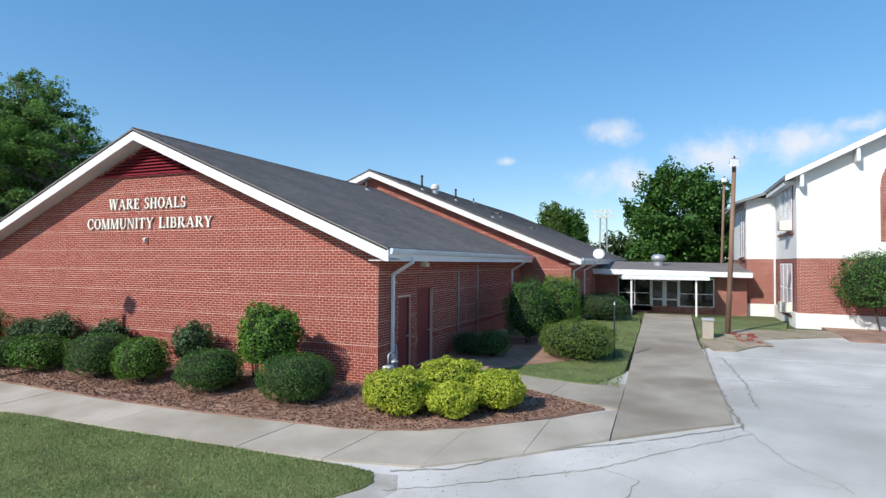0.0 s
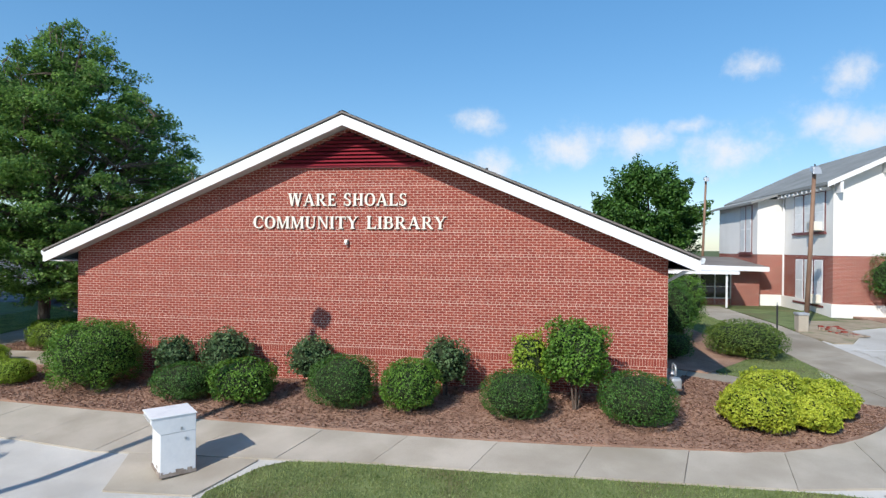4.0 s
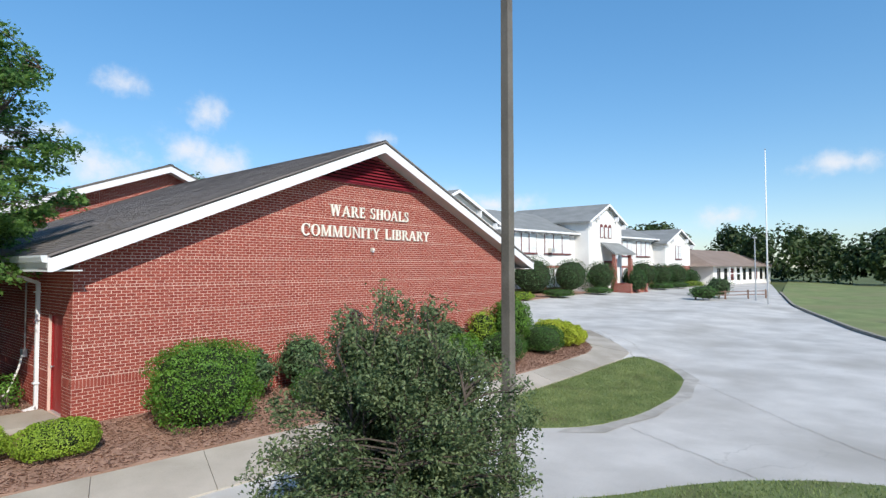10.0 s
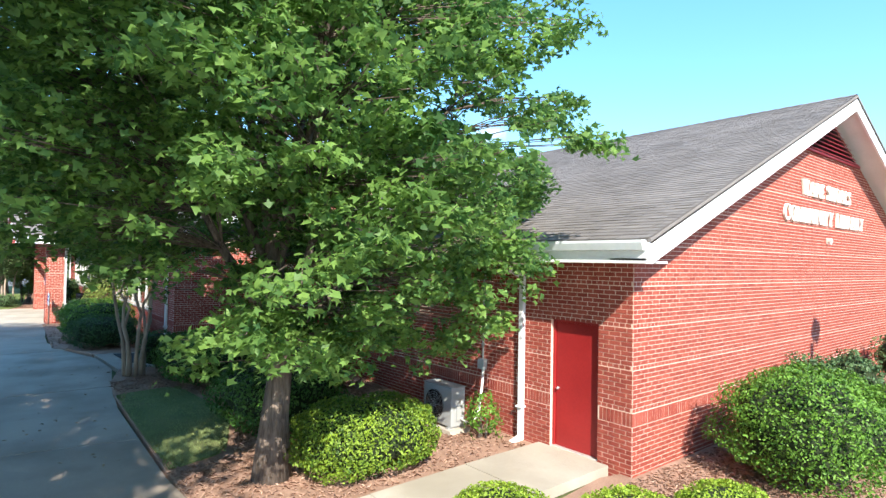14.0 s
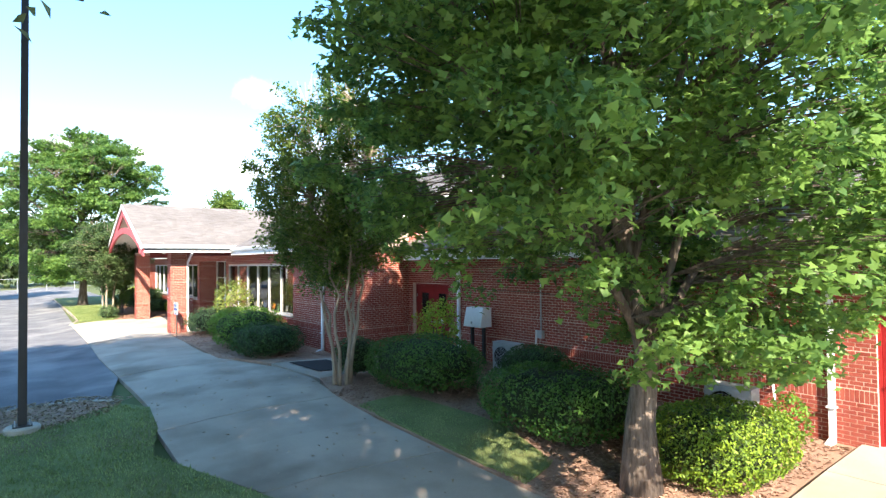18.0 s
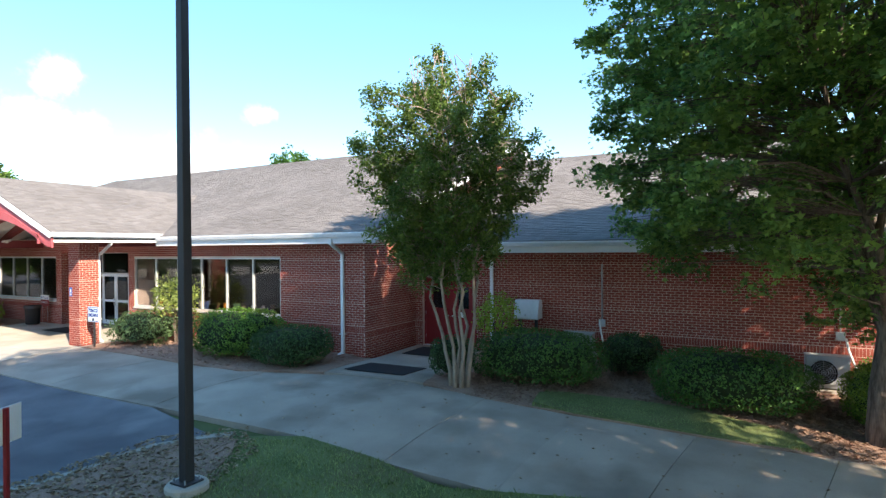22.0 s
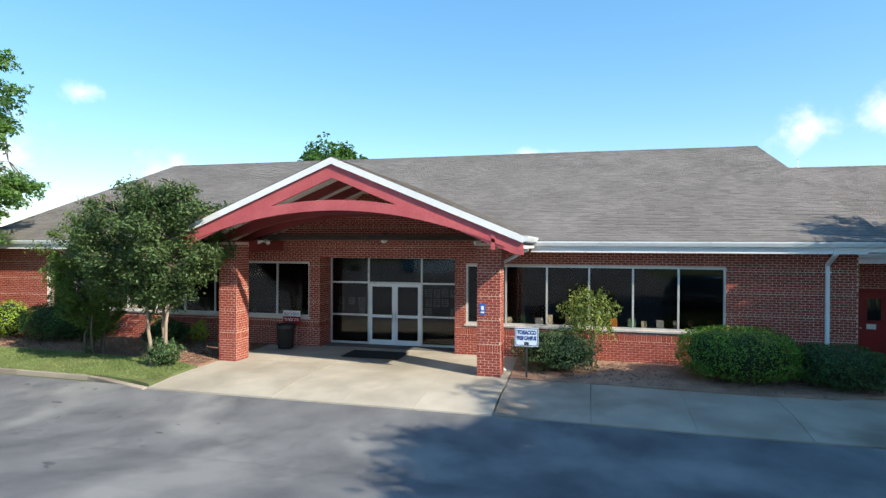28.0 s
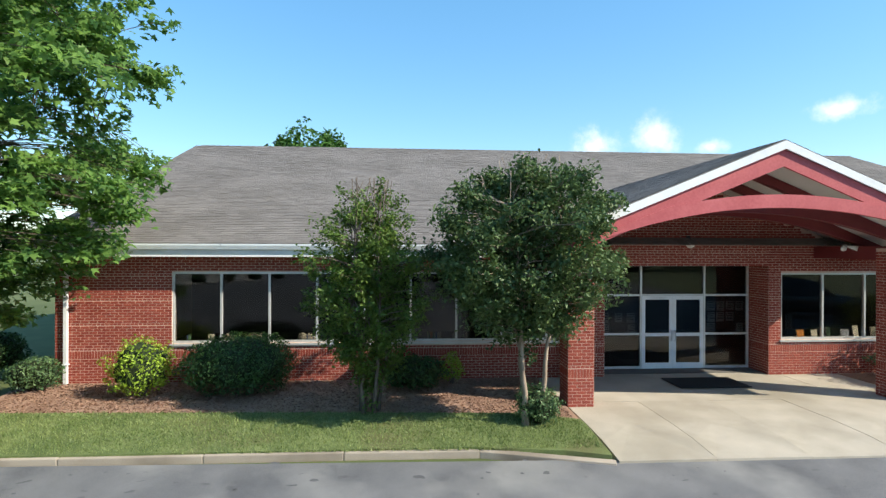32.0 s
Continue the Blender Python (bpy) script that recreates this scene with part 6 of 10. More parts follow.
    part("roof", MB().hull([S3(-2.1, 5.7, 6.95), S3(0.0, 5.7, 7.6), S3(0.0, 14, 7.6), S3(-2.1, 14, 6.95)], [S3(-2.1, 5.7, 7.1), S3(0.0, 5.7, 7.75), S3(0.0, 14, 7.75), S3(-2.1, 14, 7.1)]), M_GREYROOF, ob)
    part("downspout", MB().tube([S3(-0.06, 6.0, 7.4), S3(-0.06, 6.0, 0.9)], 0.06, 8), M_WHITE, ob)
    # long middle block
    wall(10.6, 27, 1.2, 13, ZB, ZE)
    wall(10.6, 27, 1.22, 13, 0.9, ZB, m=M_BRICK_FLAT, lab="red brick ground storey")
    for a, b in ((10.6, 27), (34, 47)):
        r = part("roof", MB().hull([S3(a, 0.5, ZE - 0.1), S3(b, 0.5, ZE - 0.1), S3(b, 7, 9.9), S3(a, 7, 9.9)], [S3(a, 0.5, ZE + 0.08), S3(b, 0.5, ZE + 0.08), S3(b, 7, 10.08), S3(a, 7, 10.08)]), M_GREYROOF, ob)
        part("roof", MB().hull([S3(a, 7, 9.9), S3(b, 7, 9.9), S3(b, 14, 7.2), S3(a, 14, 7.2)], [S3(a, 7, 10.08), S3(b, 7, 10.08), S3(b, 14, 7.4), S3(a, 14, 7.4)]), M_GREYROOF, ob)
        part("gutter", s_box(MB(), a, b, 0.38, 0.5, ZE - 0.14, ZE + 0.06), M_WHITE, r)
        n = int((b - a) / 1.2)
        for k in range(n):
            part("rafter_tail", s_box(MB(), a + 0.6 + k * 1.2, a + 0.72 + k * 1.2, 0.55, 1.2, ZE - 0.32, ZE - 0.08), M_WHITE, r)
    for u0, u1, c, ac in ((10.85, 12.2, 1, False), (13.8, 19.1, 4, False), (20.6, 25.6, 3, True)):
        window(u0, u1, 4.95, 7.15, c, 1.17, ac)
        window(u0 + 0.2, u1 - 0.2, 1.1, 3.35, c, 1.19)
    # entrance tower
    wall(26.6, 34.2, -0.6, 12, ZB, 8.9)
    wall(26.62, 34.18, -0.58, 12, Z0, ZB, m=M_STUCCO)
    gable(26.6, 34.2, -0.6, -0.3, 8.9, 8.91, 10.9, M_STUCCO)
    gable_roof_u(26.6, 34.2, -0.6, 12, 8.9, 10.9)
    for k in range(3):
        u = 29.1 + k * 0.95
        w = part("arched_window", s_box(MB(), u, u + 0.7, -0.66, -0.6, 6.9, 8.2), M_MAROONTRIM, ob, "narrow arched window")
        mb = MB()
        for q in range(10):
            a0, a1 = math.pi * q / 10, math.pi * (q + 1) / 10
            g = lambda a: (u + 0.35 + 0.35 * math.cos(a), 8.2 + 0.4 * math.sin(a))
            t3 = [g(a0), g(a1), (u + 0.35, 8.2)]
            mb.hull([S3(x, -0.66, z) for x, z in t3], [S3(x, -0.6, z) for x, z in t3])
        part("arch_head", mb, M_MAROONTRIM, w)
        part("pane", s_box(MB(), u + 0.12, u + 0.58, -0.675, -0.66, 7.0, 8.2), M_PANEWHITE, w)
    # porch with brick piers and steps
    p = part("porch_roof", MB().hull([S3(29.0, -2.5, 4.9), S3(34.0, -2.5, 4.9), S3(33.6, -0.6, 6.2), S3(29.2, -0.6, 6.2)], [S3(29.0, -2.5, 5.1), S3(34.0, -2.5, 5.1), S3(33.6, -0.6, 6.4), S3(29.2, -0.6, 6.4)]), M_GREYROOF, ob)
    for u in (29.4, 33.2):
        part("brick_pier", s_box(MB(), u, u + 0.42, -2.3, -1.9, 0.3, 4.9), M_BRICK_FLAT, ob)
        part("bracket", s_box(MB(), u + 0.1, u + 0.3, -2.45, -2.3, 4.4, 4.95), M_WHITE, p)
    for k in range(7):
        part("step", s_box(MB(), 29.3, 32.6, -4.4 + 0.33 * k, -1.8, 0.3 + 0.17 * k - 0.02, 0.3 + 0.17 * (k + 1)), M_BRICK_FLAT, ob, "brick entrance step")
    for u in (28.9, 32.6):
        part("cheek_wall", s_box(MB(), u, u + 0.4, -4.4, -2.3, 0.2, 1.5), M_BRICK_FLAT, ob)
    part("door", s_box(MB(), 30.0, 31.9, -0.66, -0.6, 1.45, 4.2), M_MAROON, ob, "dark entrance doors")
    # second block and end pavilion
    wall(34.2, 47, 1.2, 13, ZB, ZE - 0.2)
    wall(34.2, 47, 1.22, 13, 0.9, ZB, m=M_BRICK_FLAT, lab="red brick ground storey")
    for u0, u1, c, ac in ((34.6, 35.9, 1, False), (36.3, 40.4, 3, True), (41.6, 45.5, 3, False)):
        window(u0, u1, 4.9, 6.95, c, 1.17, ac)
        window(u0 + 0.2, u1 - 0.2, 1.1, 3.35, c, 1.19)
    wall(46.6, 55, -0.5, 13, ZB, 6.9)
    wall(46.62, 54.98, -0.48, 13, Z0, ZB, m=M_BRICK_FLAT, lab="red brick ground storey")
    gable(46.6, 55, -0.5, -0.2, 6.9, 6.91, 8.8, M_STUCCO)
    gable_roof_u(46.6, 55, -0.5, 13, 6.9, 8.8)
    window(49.8, 51.8, 4.6, 6.5, 2, -0.53)


school()


def annex():
    ob = thing("school_annex", "low white annex with a brown hipped roof", "building")
    part("wall", s_box(MB(), 57, 84, -3, 8, 0.2, 3.7), M_STUCCO, ob)
    part("roof", MB().hull([S3(54.5, -4.2, 3.5), S3(86, -4.2, 3.5), S3(86, 10, 3.5), S3(54.5, 10, 3.5)], [S3(60, 2.5, 6.3), S3(80, 2.5, 6.3), S3(80, 3.4, 6.3), S3(60, 3.4, 6.3)]), M_BROWNROOF, ob)
    for k in range(9):
        u = 58.5 + 2.8 * k
        w = part("window", s_box(MB(), u, u + 1.2, -3.06, -3, 1.3, 3.2), M_MAROONTRIM if k % 4 == 2 else M_GLASSDARK, ob, "dark window")
        part("frame", s_box(MB(), u - 0.08, u + 1.28, -3.09, -3.061, 3.2, 3.3), M_WHITE, w)
    for u in (61, 63.4, 65.8):
        part("porch_post", s_box(MB(), u, u + 0.18, -4.0, -3.82, 0.3, 3.5), M_WHITE, ob)
    part("porch_beam", s_box(MB(), 61, 66, -4.02, -3.8, 2.3, 2.45), M_WHITE, ob)
    for u0 in (56.5, 64):
        part("roof_unit", s_box(MB(), u0, u0 + 4, 6, 9, 5.0, 6.9), M_GREYROOF, ob, "grey rooftop plant")


annex()



# ---- plants ----
def leaf_mesh(name, centres, normals, size, rng, material, spread=0.7, fold=0.25, slim=0.55, lobed=False):
    """Folded rhombic leaves, two triangles each, or three-lobed ones of four, at the given places."""
    n = len(centres)
    d = normals + rng.normal(0, spread, (n, 3))
    d /= np.linalg.norm(d, axis=1, keepdims=True) + 1e-9
    a = rng.normal(0, 1, (n, 3))
    a -= (a * d).sum(1, keepdims=True) * d
    a /= np.linalg.norm(a, axis=1, keepdims=True) + 1e-9
    b = np.cross(d, a)
    s = size * rng.uniform(0.65, 1.3, (n, 1))
    base, tip = centres - a * s * 0.5, centres + a * s * 0.5 - d * s * 0.12
    left, right = centres + b * s * slim * 0.5 + d * s * fold * 0.5, centres - b * s * slim * 0.5 + d * s * fold * 0.5
    if lobed:
        nr, nl = centres + (b * 0.15 + a * 0.1) * s, centres - (b * 0.15 - a * 0.1) * s
        sr, sl = centres + (b * 0.5 + a * 0.12) * s - d * s * 0.16, centres - (b * 0.5 - a * 0.12) * s - d * s * 0.16
        verts = np.stack([base, sr, nr, tip, nl, sl], 1).reshape(-1, 3)
        k = np.arange(n)[:, None] * 6
        faces = np.concatenate([k + [0, 1, 2], k + [0, 2, 3], k + [0, 3, 4], k + [0, 4, 5]], 1).reshape(-1, 3)
    else:
        verts = np.stack([base, right, tip, left], 1).reshape(-1, 3)
        k = np.arange(n)[:, None] * 4
        faces = np.concatenate([k + [0, 1, 2], k + [0, 2, 3]], 1).reshape(-1, 3)
    me = bpy.data.meshes.new(name)
    me.vertices.add(len(verts))
    me.vertices.foreach_set("co", verts.astype(np.float32).ravel())
    me.loops.add(len(faces) * 3)
    me.loops.foreach_set("vertex_index", faces.astype(np.int32).ravel())
    me.polygons.add(len(faces))
    me.polygons.foreach_set("loop_start", np.arange(len(faces), dtype=np.int32) * 3)
    me.update(calc_edges=True)
    me.materials.append(material)
    return me


def lump(v, seed, f=2.0):
    return noise.noise(Vector(v) * f + Vector((seed * 3.1, seed * 1.7, seed)))


def bush(name, label, at, r, height, material, leaf=0.06, count=3500, flat=0.0, rough=0.16, stems=False, group="shrubs by the wall", ratio=(1, 1), rz=0.0, lift=0.0, seed=1, core=True):
    """A clipped or loose shrub: leaves in a shell over a core coloured as inner shade, on short stems."""
    x, y = at
    ob = thing(name, label, "shrub", (x, y, ground_z(x, y) + 0.02), rz, group)
    rng = np.random.default_rng(seed)
    d = rng.normal(0, 1, (count, 3))
    d /= np.linalg.norm(d, axis=1, keepdims=True)
    d = d[d[:, 2] > -0.75]
    k = np.array([1 + rough * 2.2 * lump(v, seed, 2.2) + rough * lump(v, seed + 5, 5) for v in d])
    depth = 1 - np.abs(rng.normal(0, 0.09 + rough * 0.35, len(d)))
    h2 = (height - lift) / 2
    prof = np.sign(d) * np.abs(d) ** (1 - flat)
    pos = prof * (k * depth)[:, None] * np.array([r * ratio[0], r * ratio[1], h2]) + np.array([0, 0, lift + h2 * 0.98])
    pos[:, 2] = np.maximum(pos[:, 2], 0.03)
    part("foliage", leaf_mesh("foliage", pos, d / np.array([ratio[0], ratio[1], 1]), leaf, rng, material), material, ob)
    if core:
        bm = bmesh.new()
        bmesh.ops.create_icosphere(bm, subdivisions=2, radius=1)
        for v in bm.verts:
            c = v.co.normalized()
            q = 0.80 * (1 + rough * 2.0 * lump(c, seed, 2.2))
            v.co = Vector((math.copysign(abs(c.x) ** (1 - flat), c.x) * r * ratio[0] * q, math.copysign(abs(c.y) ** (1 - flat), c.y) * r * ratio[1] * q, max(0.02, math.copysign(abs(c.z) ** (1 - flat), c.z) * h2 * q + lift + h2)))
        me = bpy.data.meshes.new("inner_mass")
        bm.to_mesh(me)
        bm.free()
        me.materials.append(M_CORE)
        part("inner_mass", me, M_CORE, ob, "dark fill with the shrub's inner shade in its colour")
    mb = MB()
    rr = random.Random(seed)
    for q in range(5 if stems else 3):
        a = rr.random() * 6.28
        mb.tube([(0.05 * math.cos(a), 0.05 * math.sin(a), -0.06), (0.25 * r * math.cos(a), 0.25 * r * math.sin(a), lift + h2 * 0.9)], [0.03, 0.012], 6)
    part("stem", mb, M_BARK, ob)
    return ob


FRONT = "foundation shrubs along the gable"
bush("lime_shrub", "low rounded lime-green shrub on mulch", (-2.07, -1.2), 0.76, 0.72, L_LIME, 0.042, 8500, 0.15, 0.05, group=FRONT, seed=1, ratio=(1, 0.7))
bush("lime_shrub", "low rounded lime-green shrub on mulch", (-0.7, -1.68), 0.74, 0.68, L_LIME, 0.042, 8500, 0.15, 0.05, group=FRONT, seed=2, ratio=(1, 0.72))
bush("lime_shrub", "low rounded lime-green shrub beside the path", (-3.05, -0.25), 0.62, 0.66, L_LIME, 0.042, 7000, 0.15, 0.05, group=FRONT, seed=5)
bush("holly_shrub", "large bright green holly shrub at the gable corner", (2.05, -1.7), 1.2, 1.9, L_HOLLY, 0.055, 17000, 0.08, 0.12, group=FRONT, seed=3)
for n, (bx, by, br, bh) in enumerate(((3.82, -0.8, 0.54, 1.25), (5.35, -0.75, 0.66, 1.5), (7.87, -0.75, 0.6, 1.36), (11.57, -0.85, 0.6, 1.5))):
    bush("nandina_shrub", "loose grey-green shrub against the brick wall", (bx, by), br, bh, L_GREY, 0.085, 2600, 0.0, 0.2, True, FRONT, seed=10 + n, lift=0.2)
bush("nandina_shrub", "loose yellowish-green shrub against the brick wall", (13.77, -0.75), 0.52, 1.7, L_LIME, 0.085, 2200, 0.0, 0.22, True, FRONT, seed=18, lift=0.3)
bush("boxwood_shrub", "clipped dark green boxwood ball on mulch", (4.97, -2.1), 0.77, 0.93, L_BOX, 0.042, 6500, 0.12, 0.05, group=FRONT, seed=21)
bush("holly_shrub", "clipped bright green holly ball on mulch", (6.57, -2.05), 0.84, 1.09, L_HOLLY, 0.07, 4200, 0.12, 0.08, group=FRONT, seed=22)
bush("boxwood_shrub", "broad clipped boxwood ball on mulch", (9.23, -2.05), 0.86, 1.32, L_BOX, 0.042, 8000, 0.15, 0.05, group=FRONT, seed=23)
bush("holly_shrub", "clipped bright green holly ball on mulch", (10.89, -2.05), 0.71, 1.28, L_HOLLY, 0.05, 8000, 0.12, 0.08, group=FRONT, seed=24)
bush("boxwood_shrub", "clipped dark green boxwood ball on mulch", (13.41, -2.05), 0.81, 1.12, L_BOX, 0.042, 7500, 0.14, 0.05, group=FRONT, seed=25)
bush("camellia_shrub", "tall glossy camellia on a short trunk", (14.83, -1.4), 0.8, 2.2, L_HOLLY, 0.075, 8000, 0.05, 0.16, True, FRONT, seed=26, lift=0.5)
bush("boxwood_shrub", "broad clipped dark boxwood mound on mulch", (16.14, -2.05), 0.87, 1.19, L_BOX, 0.042, 8500, 0.18, 0.04, group=FRONT, seed=27)
for n, (bx, by, br, bh) in enumerate(((18.74, -1.75, 0.75, 1.0), (20.0, -1.5, 0.58, 0.76), (20.75, -0.55, 0.66, 0.9), (19.6, -0.5, 0.8, 1.05))):
    bush("golden_shrub", "bright yellow-green golden shrub at the bed corner", (bx, by), br, bh, L_YELLOW, 0.062, 9000, 0.1, 0.1, group="golden shrubs", seed=30 + n)
EAST = "shrubs in the east corner"
bush("boxwood_shrub", "small round dark shrub by the side doors", (18.0, 5.2), 0.55, 0.85, L_DARK, 0.05, 2600, 0.1, 0.08, group=EAST, seed=41)
bush("boxwood_shrub", "small round dark shrub by the side doors", (18.75, 5.5), 0.66, 0.95, L_BOX, 0.05, 2800, 0.1, 0.08, group=EAST, seed=42)
bush("ligustrum_shrub", "tall dense rounded shrub in the corner", (19.3, 8.5), 0.95, 2.6, L_BOX, 0.07, 7500, 0.12, 0.12, True, EAST, seed=43, lift=0.05)
bush("ligustrum_shrub", "tall dense rounded shrub in the corner", (20.2, 10.2), 0.95, 2.7, L_HOLLY, 0.07, 7000, 0.1, 0.14, True, EAST, seed=44, lift=0.3)
bush("azalea_shrub", "broad low shrub beside the walk", (21.5, 6.7), 1.35, 1.35, L_OLIVE_BOX, 0.06, 9000, 0.12, 0.06, group=EAST, seed=45)
bush("azalea_shrub", "dark mounded shrub in the shade of the hall", (21.1, 17.2), 1.45, 1.5, L_DARK, 0.07, 4500, 0.1, 0.08, group=EAST, seed=46)
bush("holly_tree", "dense round holly tree beside the school", (33.3, 17.6), 1.75, 3.7, L_BOX, 0.1, 7000, 0.05, 0.12, True, "school shrubs", seed=47, lift=0.7)
for n, (u, br, bh) in enumerate(((7.8, 1.2, 2.0), (14.4, 2.0, 3.6), (21.2, 1.9, 3.4), (27.3, 1.7, 3.1), (30.2, 1.0, 2.4), (37.4, 1.8, 3.1), (42.5, 1.6, 2.8), (47.3, 1.6, 2.8), (35.2, 1.3, 2.5), (52, 1.3, 2.0))):
    p = S3(u, -1.6 if n != 4 else -4.5, 0)
    bush("yew_shrub", "dark conical evergreen shrub before the school", (p[0], p[1]), br * 1.12, bh * 1.18, L_DARK, 0.14, 2800, 0.0, 0.06, group="school shrubs", seed=60 + n)
for n, (u, br) in enumerate(((10.5, 1.2), (16.5, 1.6), (24, 1.5), (39, 1.6), (44, 1.6), (49.5, 1.3))):
    p = S3(u, -3.2, 0)
    bush("low_hedge", "low spreading shrub before the school", (p[0], p[1]), br, 0.8, L_LIME if n in (0, 5) else L_BOX, 0.12, 1400, 0.1, 0.08, group="school shrubs", seed=80 + n)
SIDE = "hedges under the maple"
bush("hedge", "broad clipped hedge in shade by the crape myrtle", (-3.35, 9.75), 1.6, 1.25, L_BOX, 0.065, 9000, 0.22, 0.06, group=SIDE, seed=91, ratio=(0.75, 1.0))
bush("hedge", "small dark shrub beside the doormat", (-4.1, 11.75), 0.55, 1.05, L_DARK, 0.06, 2600, 0.15, 0.06, group=SIDE, seed=92)
bush("hedge", "broad clipped hedge in deep shade by the maple", (-3.3, 5.6), 1.6, 1.2, L_BOX, 0.065, 9000, 0.22, 0.06, group=SIDE, seed=93, ratio=(0.75, 1.0))
bush("hedge", "dark rounded shrub against the side wall", (-1.5, 7.9), 0.8, 1.1, L_DARK, 0.065, 4000, 0.1, 0.08, group=SIDE, seed=94)
bush("hedge", "bright lime and green hedge beside the path", (-3.05, 2.75), 1.1, 1.1, L_HEDGE, 0.052, 14000, 0.2, 0.06, group=SIDE, seed=95, ratio=(1.1, 0.85))
bush("sapling_shrub", "small light green shrub beside the downspout", (-0.55, 2.75), 0.34, 0.85, L_HOLLY, 0.07, 700, 0.0, 0.2, True, SIDE, seed=96, core=False)
bush("sapling_shrub", "light yellow-green shrub by the double doors", (-1.5, 11.6), 0.6, 1.9, L_LIME, 0.09, 1500, 0.0, 0.22, True, SIDE, seed=97, lift=0.5, core=False)
WINB = "shrubs below the windows"
# the brighter holly leaf colour stands for sun on this hedge's top
bush("hedge", "broad hedge below the windows, sunlit brightness in its leaf colour", (-4.6, 18.75), 1.45, 1.45, L_HOLLY, 0.065, 9000, 0.2, 0.06, group=WINB, seed=101, ratio=(0.85, 1.05))
bush("hedge", "low dark hedge by the hall corner", (-4.75, 16.4), 1.1, 1.08, L_DARK, 0.065, 6000, 0.18, 0.07, group=WINB, seed=102)
bush("loose_shrub", "loose dark shrub at the porch corner", (-4.4, 23.4), 1.15, 1.15, L_GREY, 0.08, 4200, 0.0, 0.18, True, WINB, seed=103)
bush("sapling_shrub", "upright yellowish shrub before the windows", (-3.9, 22.5), 0.72, 2.3, L_OLIVE, 0.09, 2300, 0.0, 0.3, True, WINB, seed=104, lift=0.8, core=False)
ENT = "shrubs by the entrance"
bush("lime_shrub", "layered bright lime shrub on mulch", (-4.3, 43.4), 0.7, 1.4, L_LIME, 0.08, 2600, 0.0, 0.2, True, ENT, seed=111)
bush("hedge", "broad dark rounded shrub below the windows", (-4.0, 41.2), 1.35, 1.45, L_DARK, 0.07, 8000, 0.08, 0.08, group=ENT, seed=112)
bush("loose_shrub", "small grey-green shrub by the far corner", (-3.6, 46.3), 0.62, 0.85, L_GREY, 0.07, 2200, 0.0, 0.12, group=ENT, seed=113)
bush("loose_shrub", "dark shrub beyond the far corner", (-1.6, 48.6), 0.8, 1.2, L_DARK, 0.09, 2400, 0.0, 0.12, group=ENT, seed=114)
bush("loose_shrub", "small pink-tipped shrub at the foot of the crape myrtle", (-6.95, 34.45), 0.48, 0.8, L_GREY, 0.07, 1500, 0.0, 0.2, True, ENT, seed=115)
bush("lime_shrub", "small lime seedling against the brick", (-3.5, 35.9), 0.3, 0.85, L_LIME, 0.08, 500, 0.0, 0.2, True, ENT, seed=116, core=False)
bush("loose_shrub", "low dark shrub in the shade of the crape myrtle", (-3.9, 36.9), 0.75, 0.85, L_DARK, 0.08, 2600, 0.0, 0.15, group=ENT, seed=117)


